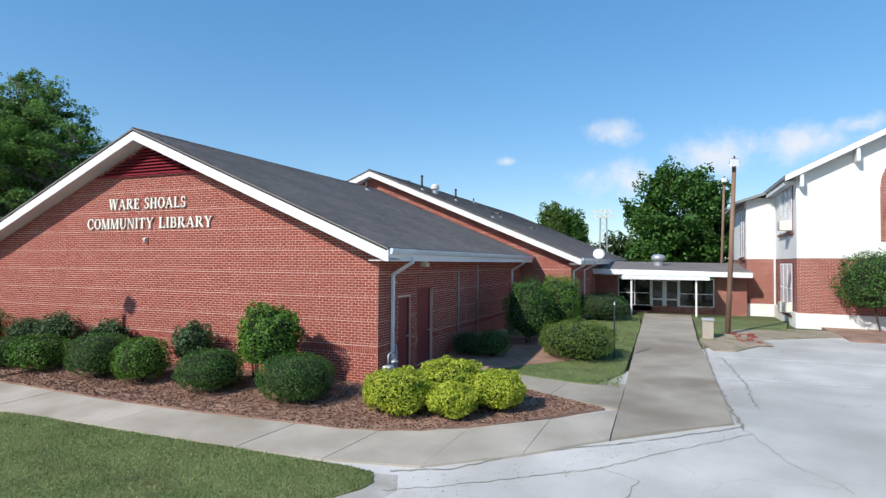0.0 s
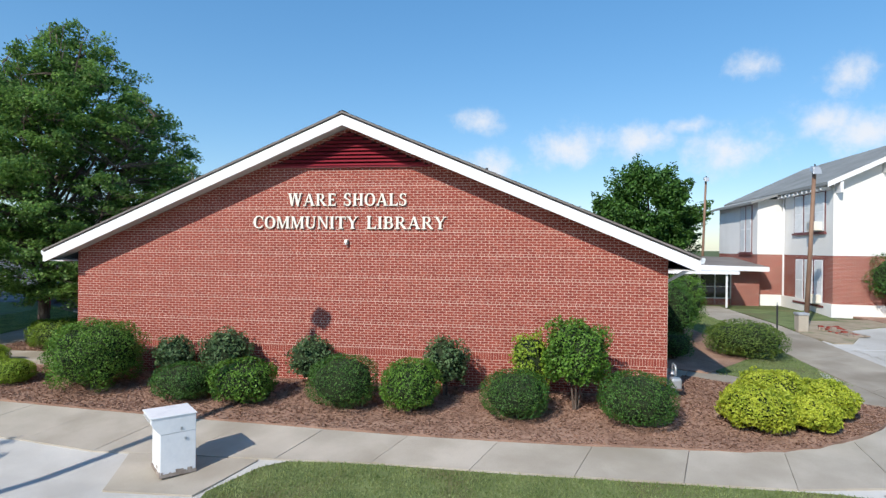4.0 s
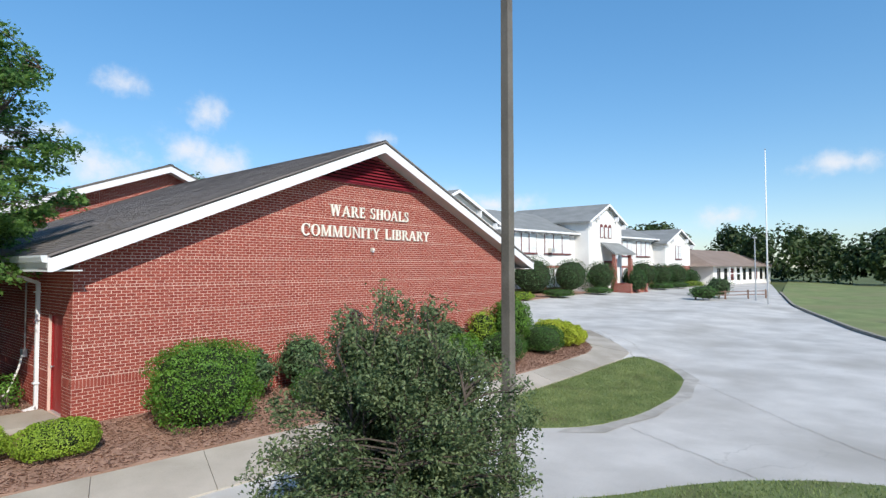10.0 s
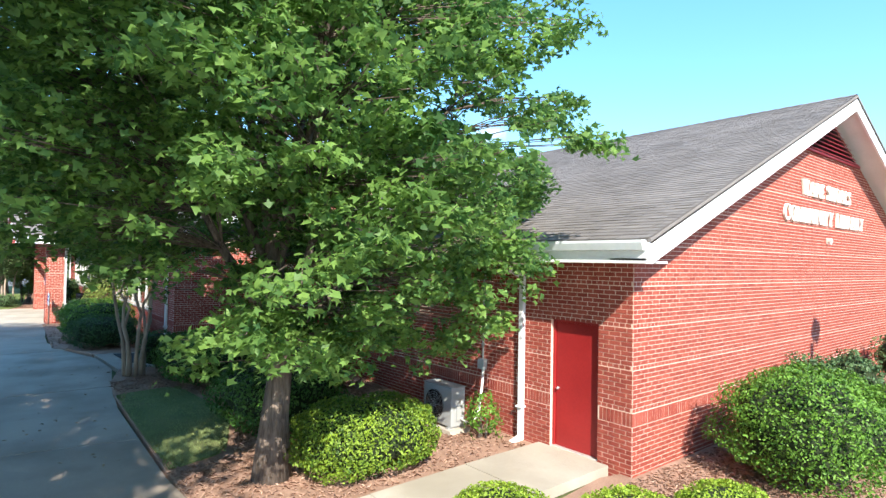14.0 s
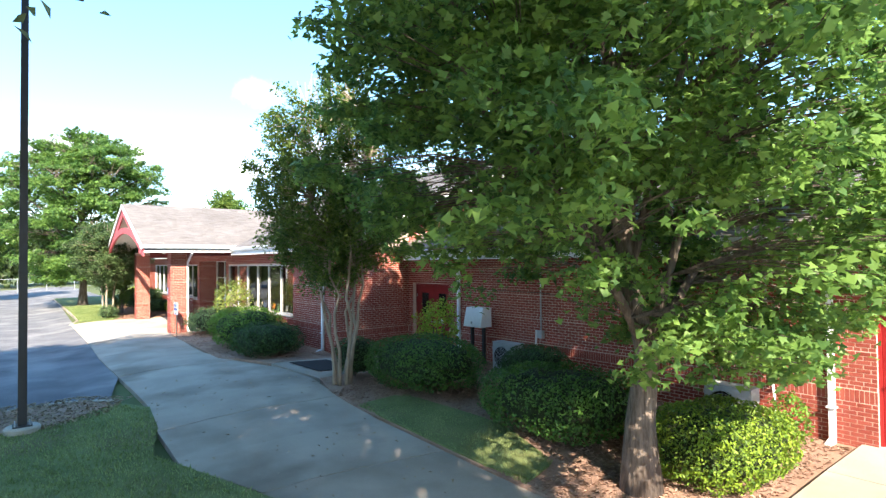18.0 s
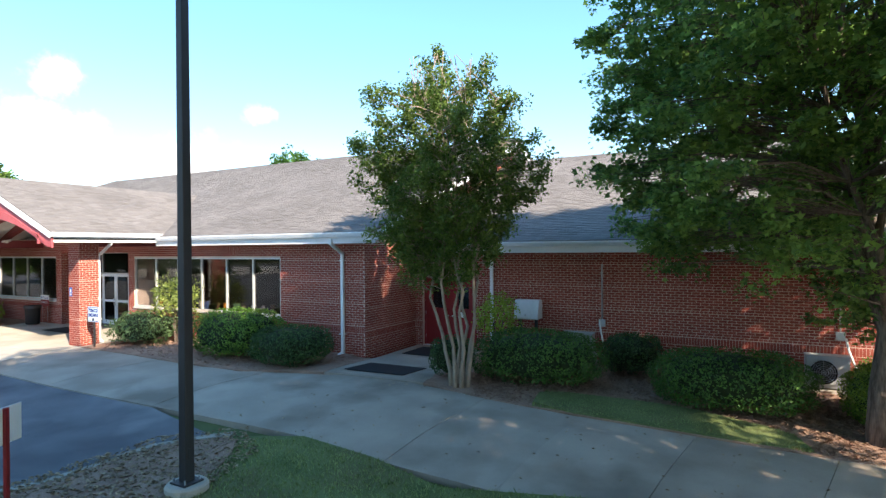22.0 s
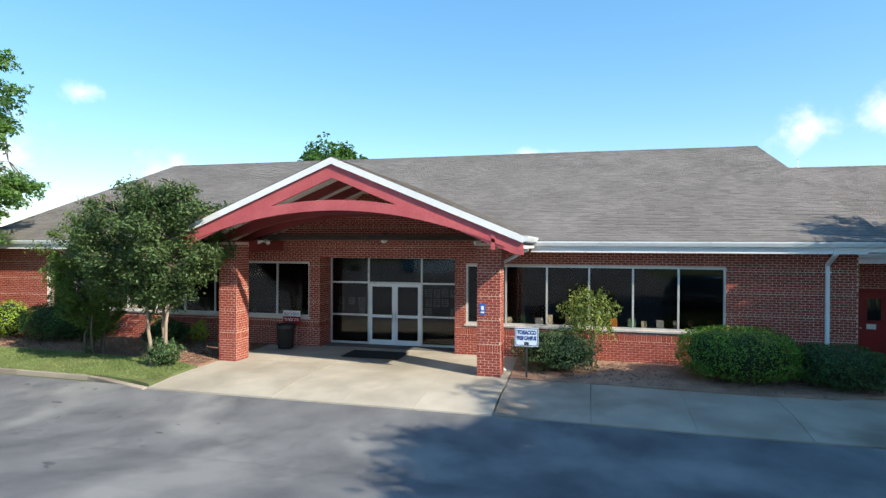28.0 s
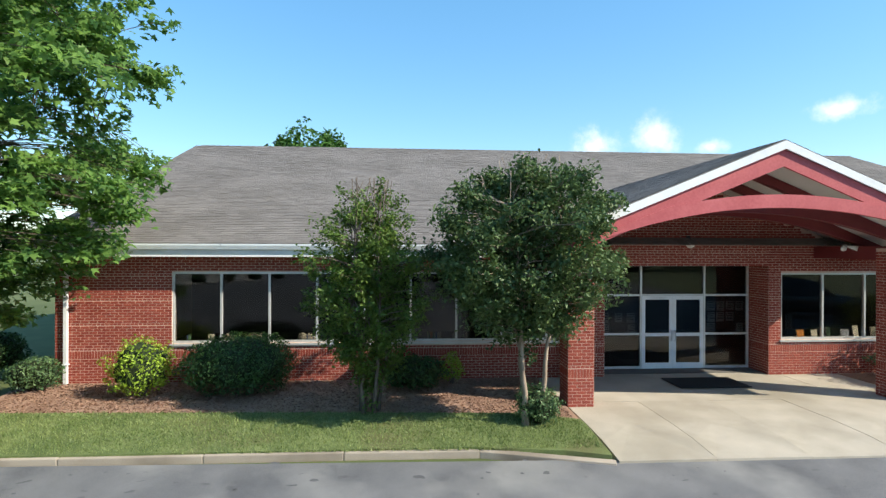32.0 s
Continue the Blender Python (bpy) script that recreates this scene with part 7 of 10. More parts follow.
def tree(name, label, at, trunk, crown, material, leaf, clumps, per, bark, seed, stems=1, clump_r=0.7, shape=None, limb_n=9, category="tree", group="", spread=0.9, stretch=(1.3, 0.9, 0.6), skip=None, slim=0.55, tiers=0.0, lobed=False, lean_to=(0.0, 0.0), extra=()):
    """A trunk or several, limbs to the clumps, and a crown of many leaves in clumps with gaps. trunk: (radius, clear height); crown: (rx, ry, z_low, z_top)."""
    x, y = at
    z0 = ground_z(x, y) - 0.05
    ob = thing(name, label, category, (x, y, z0), 0, group)
    rng = np.random.default_rng(seed)
    rr = random.Random(seed)
    rx, ry, zl, zt = crown
    centres = []
    tries = 0
    while len(centres) < clumps and tries < clumps * 60:
        tries += 1
        q = rng.uniform(-1, 1, 3)
        t = (q[2] + 1) / 2
        w = shape(t) if shape else math.sqrt(max(0, 1 - (2 * t - 1) ** 2))
        rho = math.hypot(q[0], q[1])
        if rho > w or (rho < 0.5 * w and rng.random() < 0.75) or (skip and skip(q[0], q[1], zl + t * (zt - zl))):
            continue
        wob = 1 + 0.22 * lump((q[0], q[1], q[2]), seed, 1.6)
        zc = zl + t * (zt - zl)
        if tiers:
            zc = (math.floor(zc / tiers) + 0.5) * tiers + 0.3 * tiers * math.sin(3 * math.atan2(q[1], q[0])) - 0.25 * rho * tiers + rng.normal(0, 0.07)
        wob = min(wob, 0.97 / max(rho, 0.3))
        centres.append((q[0] * rx * wob + lean_to[0] * t, q[1] * ry * wob + lean_to[1] * t, zc))
    centres = np.array(centres + list(extra))
    cr = clump_r * rng.uniform(0.6, 1.35, len(centres))
    n = len(centres) * per
    which = np.repeat(np.arange(len(centres)), per)
    d = rng.normal(0, 1, (n, 3))
    d /= np.linalg.norm(d, axis=1, keepdims=True)
    rad = rng.uniform(0.25, 1.0, n) ** 0.6
    rise, wide, tall = stretch          # sprays reach outwards and up from the fork
    axis = centres - np.array([0, 0, zl - 0.25 * (zt - zl)])
    axis[:, 2] *= 0.35 if stems == 1 else 1.0
    axis /= np.linalg.norm(axis, axis=1, keepdims=True)
    ax = axis[which]
    along = (d * ax).sum(1, keepdims=True)
    taper = 1 - 0.45 * np.clip(along, 0, 1)
    off = (d - along * ax) * np.array([wide, wide, tall]) * taper + along * ax * rise
    pos = centres[which] + off * (rad * cr[which])[:, None]
    out = d * 0.5 + np.array([0, 0, 0.75])
    part("crown", leaf_mesh("crown", pos, out, leaf, rng, material, spread, slim=slim, lobed=lobed), material, ob)
    tr, clear = trunk
    heads = []
    for s in range(stems):
        a = 6.283 * s / stems + rr.random()
        lean = 0.0 if stems == 1 else rx * 0.38
        base = (0.0, 0.0, 0.0) if stems == 1 else (0.16 * math.cos(a), 0.16 * math.sin(a), 0)
        pts, rads = [], []
        top = zl + (zt - zl) * (0.8 if stems == 1 else 0.6)
        m = 9
        for k in range(m + 1):
            t = k / m
            wob = 0.05 * (top ** 0.6)
            pts.append((base[0] + lean * math.cos(a) * t ** 1.3 + rr.uniform(-wob, wob) * t, base[1] + lean * math.sin(a) * t ** 1.3 + rr.uniform(-wob, wob) * t, top * t))
            flare = 1 + (0.45 * max(0, 1 - t * 12) if stems == 1 else 0.2 * max(0, 1 - t * 6))
            rads.append(max(0.015, tr * flare * (1 - 0.85 * t)))
        part("trunk", MB().tube(pts, rads, 12 if stems == 1 else 8), bark, ob, smooth=True)
        heads.append(pts)
    pick = rng.choice(len(centres), min(len(centres), limb_n * 4), replace=False)
    limbs = 0
    for i in pick:
        c = centres[i]
        pts = heads[rr.randrange(len(heads))]
        cand = [p for p in pts if clear * 0.75 < p[2] < c[2] - 0.15 * math.hypot(c[0] - p[0], c[1] - p[1])]
        if not cand:
            continue
        p = Vector(cand[-1] if rr.random() < 0.5 else rr.choice(cand))
        c = Vector(c)
        mid = p.lerp(c, 0.5) + Vector((rr.uniform(-0.2, 0.2), rr.uniform(-0.2, 0.2), 0.12 * (c - p).length))
        L = (c - p).length
        r0 = min(tr * 0.28, 0.011 * L + 0.01)
        part("limb", MB().tube([p, mid, c], [r0, r0 * 0.6, 0.008], 6), bark, ob, smooth=True)
        limbs += 1
        if limbs >= limb_n:
            break
    return ob


def grown_tree(name, label, at, trunk_r, profile, material, leaf, sprays, per, bark, seed, wander=0.035, offset=(0.0, 0.0), stems=1, fork=1.7, limbs=16, spray=(0.9, 0.6, 0.14), rise=0.15, droop=0.25, lobed=False, slim=0.55, gap=0.5, spread=0.45, lean=0.4, lobes=(80, 1.2, 0.9, 0.55), bare=None, group=""):
    """A tree grown from its trunk: limbs, twigs and flat sprays of leaves inside an outline. profile: (height, radius) from below."""
    x, y = at
    ob = thing(name, label, "tree", (x, y, ground_z(x, y) - 0.05), 0, group)
    rng, rr = np.random.default_rng(seed), random.Random(seed)
    zs, ws = [p[0] for p in profile], [p[1] for p in profile]
    z_low, z_top = zs[0], zs[-1]
    width = lambda z: float(np.interp(z, zs, ws))
    shift = lambda z: (offset[0] * min(1.0, z / (0.4 * z_top)), offset[1] * min(1.0, z / (0.4 * z_top)))
    nodes = []

    def stem(points, radii, n, part_name):
        part(part_name, MB().tube(points, radii, n), bark, ob, smooth=True)
        for p, q in zip(points, points[1:]):
            for k in range(3):
                nodes.append(tuple(np.array(p) + (np.array(q) - np.array(p)) * k / 3))
        nodes.append(tuple(points[-1]))

    heads = []
    for s in range(stems):
        a = 6.283 * s / stems + rr.uniform(-0.4, 0.4)
        reach = (z_top * (0.93 if stems == 1 else rr.uniform(0.62, 0.86)))
        out = 0.0 if stems == 1 else lean * rr.uniform(0.5, 1.1)
        foot = (0.0, 0.0) if stems == 1 else (0.2 * math.cos(a), 0.2 * math.sin(a))
        pts, rads, m = [], [], 12
        for k in range(m + 1):
            t = k / m
            z = reach * t
            o, wob = shift(z), wander * reach ** 0.7 * min(1, 3 * t)
            pts.append((foot[0] + out * math.cos(a) * t ** 1.25 + o[0] * 0.8 * t + rr.uniform(-wob, wob), foot[1] + out * math.sin(a) * t ** 1.25 + o[1] * 0.8 * t + rr.uniform(-wob, wob), z))
            flare = 1 + (0.6 * max(0, 1 - t * 9) if stems == 1 else 0.25 * max(0, 1 - t * 6))
            rads.append(max(0.012, trunk_r * flare * (1 - 0.93 * t)))
        stem(pts, rads, 14 if stems == 1 else 8, "trunk")
        heads.append(pts)
    for i in range(limbs):
        pts = heads[i % stems]
        z = fork + (0.86 * z_top - fork) * ((i // stems + rr.random()) / max(1, limbs // stems))
        k = min(range(1, len(pts)), key=lambda q: abs(pts[q][2] - z))
        p = Vector(pts[k])
        a = i * 2.4 + rr.uniform(-0.3, 0.3)
        zt = min(z_top * 0.95, p.z + (0.12 + 0.3 * rr.random() + rise) * (z_top - p.z))
        o, w = shift(zt), width(zt) * rr.uniform(0.7, 0.92)
        end = Vector((o[0] + w * math.cos(a), o[1] + w * math.sin(a), zt))
        span = (end - p).length
        line = [p]
        for q in (0.25, 0.5, 0.75, 1.0):
            line.append(p.lerp(end, q) + Vector((rr.uniform(-0.05, 0.05) * span, rr.uniform(-0.05, 0.05) * span, 0.12 * span * math.sin(math.pi * q) * (1 if rise < 0.4 else -0.4))))
        r0 = min(trunk_r * 0.42, 0.014 * span + 0.012)
        stem([tuple(v) for v in line], [r0, r0 * 0.75, r0 * 0.52, r0 * 0.3, 0.008], 6, "limb")
    # boughs: lobes that end at the outline, with gaps between them
    boughs, tries, w_max = [], 0, max(ws)
    count, far, broad, deep = lobes
    while len(boughs) < count and tries < count * 80:
        tries += 1
        z = rng.uniform(z_low, z_top)
        if rng.random() > (width(z) / w_max) ** 1.1 + 0.08:
            continue
        a = rng.uniform(0, 6.283)
        size = rng.uniform(0.65, 1.25)
        w = width(z) * (1 + rng.uniform(-0.2, 0.04)) * (1.0 if rng.random() < 0.72 else rng.uniform(0.35, 0.75))
        o = shift(z)
        tilt = min(1.35, max(-0.1, rise + rng.normal(0, 0.16) + 1.1 * max(0.0, z / z_top - 0.72)))
        axis = np.array([math.cos(a) * math.cos(tilt), math.sin(a) * math.cos(tilt), math.sin(tilt)])
        c = np.array([o[0] + w * math.cos(a), o[1] + w * math.sin(a), z]) - axis * far * size * 0.8
        c[2] = max(c[2], z_low - 0.1)
        if bare and bare(*c):
            continue
        if boughs and min(float(np.sum((q[0] - c) ** 2)) for q in boughs) < gap * gap:
            continue
        boughs.append((c, axis, size))
    which = np.arange(sprays) % len(boughs)
    d = rng.normal(0, 1, (sprays, 3))
    d[:, 2] = np.abs(d[:, 2]) * 1.1 - 0.35
    d /= np.linalg.norm(d, axis=1, keepdims=True)
    r = rng.uniform(0.35, 1.0, (sprays, 1)) ** 0.5
    home, axis, size = np.array([q[0] for q in boughs])[which], np.array([q[1] for q in boughs])[which], np.array([q[2] for q in boughs])[which][:, None]
    flank = np.cross(axis, np.array([0, 0, 1.0]))
    flank /= np.linalg.norm(flank, axis=1, keepdims=True) + 1e-6
    over = np.cross(flank, axis)
    point = 1 - 0.5 * np.clip(d[:, 0:1], 0, 1) * r
    centres = home + size * r * (axis * d[:, 0:1] * far + flank * d[:, 1:2] * broad * point + over * d[:, 2:3] * deep * point)
    centres[:, 2:3] -= size * droop * 0.5 * np.clip(d[:, 0:1] * r + 0.2, 0, 2) ** 2
    grain = axis * 0.8 + flank * d[:, 1:2] * 0.5 + over * d[:, 2:3] * 0.35
    # twigs from the nearest lower wood
    wood = np.array(nodes)
    mb = MB()
    aim = np.zeros_like(centres)
    for i, c in enumerate(centres):
        d = np.sum((wood - c) ** 2, 1) + 6.0 * np.maximum(0, wood[:, 2] - c[2] + 0.1)
        p = wood[int(np.argmin(d))]
        v = c - p
        v = v / (np.linalg.norm(v) + 1e-6) * 0.35 + grain[i] + rng.normal(0, 0.2, 3)
        aim[i] = v / np.linalg.norm(v)
        tip = c + aim[i] * spray[0] * 0.3
        mid = (p + c) / 2 + np.array([0, 0, 0.06 * np.linalg.norm(c - p)])
        mb.tube([tuple(p), tuple(mid), tuple(c), tuple(tip)], [0.012, 0.009, 0.006, 0.003], 4, False)
    tagged(part("branchwork", raw_mesh("branchwork", mb.v, mb.f, bark), bark, ob), kind="stuff")
    # flat sprays that droop towards their tips
    n = len(centres) * per
    which = np.repeat(np.arange(len(centres)), per)
    ax = aim[which]
    side = np.cross(ax, np.array([0, 0, 1.0]))
    side /= np.linalg.norm(side, axis=1, keepdims=True) + 1e-6
    top = np.cross(side, ax)
    size = np.repeat(rng.uniform(0.65, 1.3, len(centres)), per)[:, None]
    u = rng.uniform(-0.5, 0.5, (n, 1))
    taper = np.sqrt(np.clip(1 - (1.7 * u - 0.1) ** 2, 0.08, 1))
    v, w = rng.normal(0, 0.36, (n, 1)) * taper, rng.normal(0, 0.4, (n, 1))
    pos = centres[which] + size * (ax * u * spray[0] + side * v * spray[1] + top * w * spray[2])
    pos[:, 2:3] -= droop * size * ((u + 0.5) ** 2 * 0.6 + np.abs(v) * 0.5)
    nor = top * 0.9 + ax * 0.45 + side * v * 0.6
    part("crown", leaf_mesh("crown", pos, nor, leaf, rng, material, spread, slim=slim, lobed=lobed), material, ob)
    return ob


grown_tree("maple_tree", "broad green maple beside the library wall", (-4.4, 3.2), 0.19, [(2.1, 2.7), (2.5, 3.4), (3.2, 4.1), (4.5, 4.6), (7.0, 4.7), (8.2, 4.35), (9.2, 3.65), (10.2, 2.85), (11.3, 1.9), (12.8, 0.4)], L_MAPLE, 0.12, 2450, 62, M_BARK, 5, offset=(0.5, 0.55), fork=1.6, limbs=34, spray=(0.62, 0.52, 0.2), rise=0.42, droop=0.16, lobed=True, gap=0.72, spread=0.6, lobes=(215, 1.0, 0.85, 0.68), bare=lambda x, y, z: z < 3.15 and (y > 0.4 or (x < -1.2 and y > -1.6)))
grown_tree("oak_tree", "huge spreading oak shading the car park", (-20.5, -1.5), 0.55, [(7.7, 8.8), (8.5, 12.1), (9.6, 12.8), (11.0, 12.2), (13.0, 10.6), (15.0, 8.3), (16.5, 5.8), (17.8, 1.5)], L_OAK, 0.26, 3400, 58, M_BARK, 7, offset=(0.5, 2.6), fork=4.8, limbs=34, spray=(1.4, 1.2, 0.6), rise=0.35, droop=0.3, gap=1.7, spread=0.7, lobes=(190, 2.5, 2.2, 1.7))
grown_tree("crape_myrtle", "multi-stemmed crape myrtle with smooth tan trunks", (-4.8, 11.18), 0.05, [(2.9, 1.0), (3.4, 1.7), (4.2, 2.15), (5.0, 2.35), (6.0, 2.35), (6.8, 1.95), (7.4, 1.3), (8.0, 0.4)], L_CRAPE, 0.09, 820, 66, M_CRAPEBARK, 9, offset=(0.0, 0.35), stems=7, fork=2.2, limbs=35, spray=(0.5, 0.28, 0.24), rise=0.75, droop=0.03, gap=0.5, spread=0.8, lean=1.15, lobes=(92, 0.8, 0.42, 0.42))
grown_tree("crape_myrtle", "dark-leaved bushy crape myrtle by the drive", (0.32, -9.38), 0.035, [(0.4, 0.9), (0.9, 1.4), (1.6, 1.55), (2.3, 1.45), (2.9, 1.15), (3.4, 0.75), (3.75, 0.35)], L_BRONZE, 0.052, 1350, 80, M_TWIG, 12, stems=8, fork=0.9, limbs=16, spray=(0.4, 0.2, 0.18), rise=0.75, droop=0.02, gap=0.2, spread=0.8, lean=0.6, slim=0.5, lobes=(200, 0.5, 0.28, 0.28))
grown_tree("crape_myrtle", "slender young crape myrtle by the windows", (-5.95, 37.9), 0.045, [(1.0, 0.75), (1.8, 1.2), (3.2, 1.6), (4.2, 1.2), (4.9, 0.65), (5.4, 0.2)], L_CRAPE, 0.09, 380, 58, M_BARK, 14, stems=5, fork=0.9, limbs=24, spray=(0.48, 0.24, 0.22), rise=0.8, droop=0.02, gap=0.42, spread=0.8, lean=0.55, lobes=(56, 0.7, 0.32, 0.32))
grown_tree("crape_myrtle", "crape myrtle with pale trunks at the porch", (-6.95, 34.6), 0.065, [(2.1, 1.0), (2.6, 1.6), (3.4, 2.15), (4.4, 2.0), (5.0, 1.4), (5.8, 0.4)], L_CRAPE_DARK, 0.1, 560, 76, M_CRAPEBARK, 15, wander=0.012, offset=(0.0, 0.1), stems=3, fork=1.8, limbs=24, spray=(0.5, 0.36, 0.28), rise=0.45, droop=0.05, gap=0.62, spread=0.8, lean=0.5, lobes=(54, 0.7, 0.55, 0.45))
grown_tree("maple_tree", "tall green tree at the far corner of the library", (-6.9, 47.9), 0.24, [(2.1, 3.1), (3.0, 4.4), (5.0, 5.5), (8.0, 5.9), (10.3, 5.4), (11.8, 3.9), (12.8, 2.2), (13.7, 0.4)], L_MAPLE, 0.18, 2000, 58, M_BARK, 16, fork=1.9, limbs=26, spray=(0.85, 0.7, 0.22), rise=0.15, droop=0.3, lobed=True, gap=0.95, spread=0.5, lobes=(170, 1.35, 1.15, 0.7))
for n, (tx, ty, r, top, lab) in enumerate(((25.6, 44.6, 5.0, 12.0, "large dark green tree behind the link"), (10.6, 69, 2.3, 10.3, "distant round tree top beyond the hall roof"))):
    tree("broadleaf_tree", lab, (tx, ty), (0.3, 2.4), (r, r, 1.6, top), L_BOX, 0.36, 240, 170, M_BARK, 20 + n, clump_r=1.05, limb_n=8)
for n, (tx, ty, r, top) in enumerate(((8.6, 66, 1.6, 11.4), (-15, 66, 5.0, 9.5), (-26, 60, 6, 9.5))):
    tree("broadleaf_tree", "tree standing beyond the roof line", (tx, ty), (0.3, 2.6), (r, r, 2.4, top), L_CRAPE, 0.36, 120, 110, M_BARK, 30 + n, clump_r=1.1, limb_n=6)


def woods(name, spots, seed, label, r=(4, 7), top=(9, 15), leaf=0.6, per=120):
    rng = np.random.default_rng(seed)
    pos, nor = [], []
    for x, y in spots:
        rad, h = rng.uniform(*r), rng.uniform(*top)
        gz = ground_z(x, y)
        for _ in range(16):
            d = rng.normal(0, 1, 3)
            d /= np.linalg.norm(d)
            d[2] = abs(d[2]) * 1.45 - 1.0
            c = np.array([x, y, gz + h * 0.55]) + d * np.array([rad, rad, h * 0.45]) * rng.uniform(0.6, 1.0)
            q = rng.normal(0, 1, (per, 3))
            q /= np.linalg.norm(q, axis=1, keepdims=True)
            pos.append(c + q * rad * 0.42 * rng.uniform(0.4, 1, (per, 1)))
            nor.append(q + [0, 0, 0.6])
    me = leaf_mesh(name, np.concatenate(pos), np.concatenate(nor), leaf, rng, L_WOODS, 0.6)
    tagged(new(name, me), label, "woods", kind="stuff")


L_WOODS = leaf_mat("distant_woodland_leaf", (0.025, 0.05, 0.015), (0.075, 0.115, 0.035), trans=0.25, scale=0.15)
rw = random.Random(8)
woods("woods_east", [(118 + rw.uniform(-6, 14), y + rw.uniform(-3, 3)) for y in range(-110, 34, 7)] + [(100 + rw.uniform(-5, 5), -60 + rw.uniform(-12, 0) - k * 6) for k in range(8)], 3, "wooded edge of the field", (5, 8), (9, 15), 0.95)
woods("woods_north", [(x + rw.uniform(-3, 3), 108 + rw.uniform(-6, 12)) for x in range(-120, 30, 7)], 4, "tree line behind the car park", (4.5, 7), (9, 15), 0.95)
woods("woods_west", [(-115 + rw.uniform(-8, 8), y + rw.uniform(-3, 3)) for y in range(-60, 110, 8)], 6, "tree line west of the car park", (4.5, 7), (9, 15), 1.0)
woods("woods_south", [(x + rw.uniform(-3, 3), -95 + rw.uniform(-8, 8)) for x in range(-110, 100, 9)], 9, "tree line south of the drive", (5, 8), (8, 13), 1.1, 90)



# ---- things by the front ----
M_BOXWHITE = varied("chipped_white_paint", (0.74, 0.76, 0.78), (0.84, 0.85, 0.86), scale=2, rough=0.5, fine=15, bump=0.1, c3=(0.70, 0.72, 0.74), c3_scale=3)
M_RUST = varied("rusted_base", (0.20, 0.15, 0.12), (0.42, 0.36, 0.31), scale=8, rough=0.9, fine=40, bump=0.3)


def book_return():
    gz = ground_z(6.95, -5.35) + 0.02
    ob = thing("book_return_bin", "white steel book return bin with chipped paint", "book return", (6.95, -5.35, gz), -43.4)
    ob.scale = (1.04, 1.04, 0.93)
    w, d = 0.35, 0.3
    part("body", MB().box(-w, w, -d, d, 0.06, 0.86), M_BOXWHITE, ob, bevel=0.01)
    part("base", MB().box(-w - 0.01, w + 0.01, -d - 0.01, d + 0.01, 0.0, 0.065), M_RUST, ob, "rusted steel base")
    prof = [(-d, 0.86), (d, 0.86), (d, 1.2), (-d - 0.15, 1.2), (-d - 0.15, 1.1), (-d - 0.1, 1.0)]
    part("hood", MB().hull([(-w - 0.005, y, z) for y, z in prof], [(w + 0.005, y, z) for y, z in prof]), M_BOXWHITE, ob, "projecting chute hood", bevel=0.012)
    part("lid", MB().box(-w - 0.02, w + 0.02, -d - 0.17, d + 0.015, 1.2, 1.222), M_BOXWHITE, ob, bevel=0.006)
    part("slot", MB().box(-0.26, 0.26, -d - 0.156, -d - 0.149, 1.115, 1.175), M_GALV, ob, "steel slot flap")
    for q in ((w + 0.004, 0.12, 0.7), (w + 0.004, 0.05, 0.92)):
        part("latch", MB().box(q[0], q[0] + 0.012, q[1] - 0.02, q[1] + 0.02, q[2], q[2] + 0.05), M_GALV, ob)
    rng = random.Random(4)
    for _ in range(12):
        side = rng.random()
        x = rng.uniform(-w, w) if side < 0.5 else w + 0.0025
        y = -d - 0.0025 if side < 0.5 else rng.uniform(-d, d)
        s1, s2 = rng.uniform(0.015, 0.05), rng.uniform(0.015, 0.06)
        z = 0.065 + (0.0 if rng.random() < 0.7 else rng.uniform(0, 0.6))
        mb = MB().box(x - s1, x + s1, y, y + 0.003, z, z + s2) if side < 0.5 else MB().box(x, x + 0.003, y - s1, y + s1, z, z + s2)
        part("paint_chip", mb, M_RUST, ob, "bare patch of rust")


book_return()


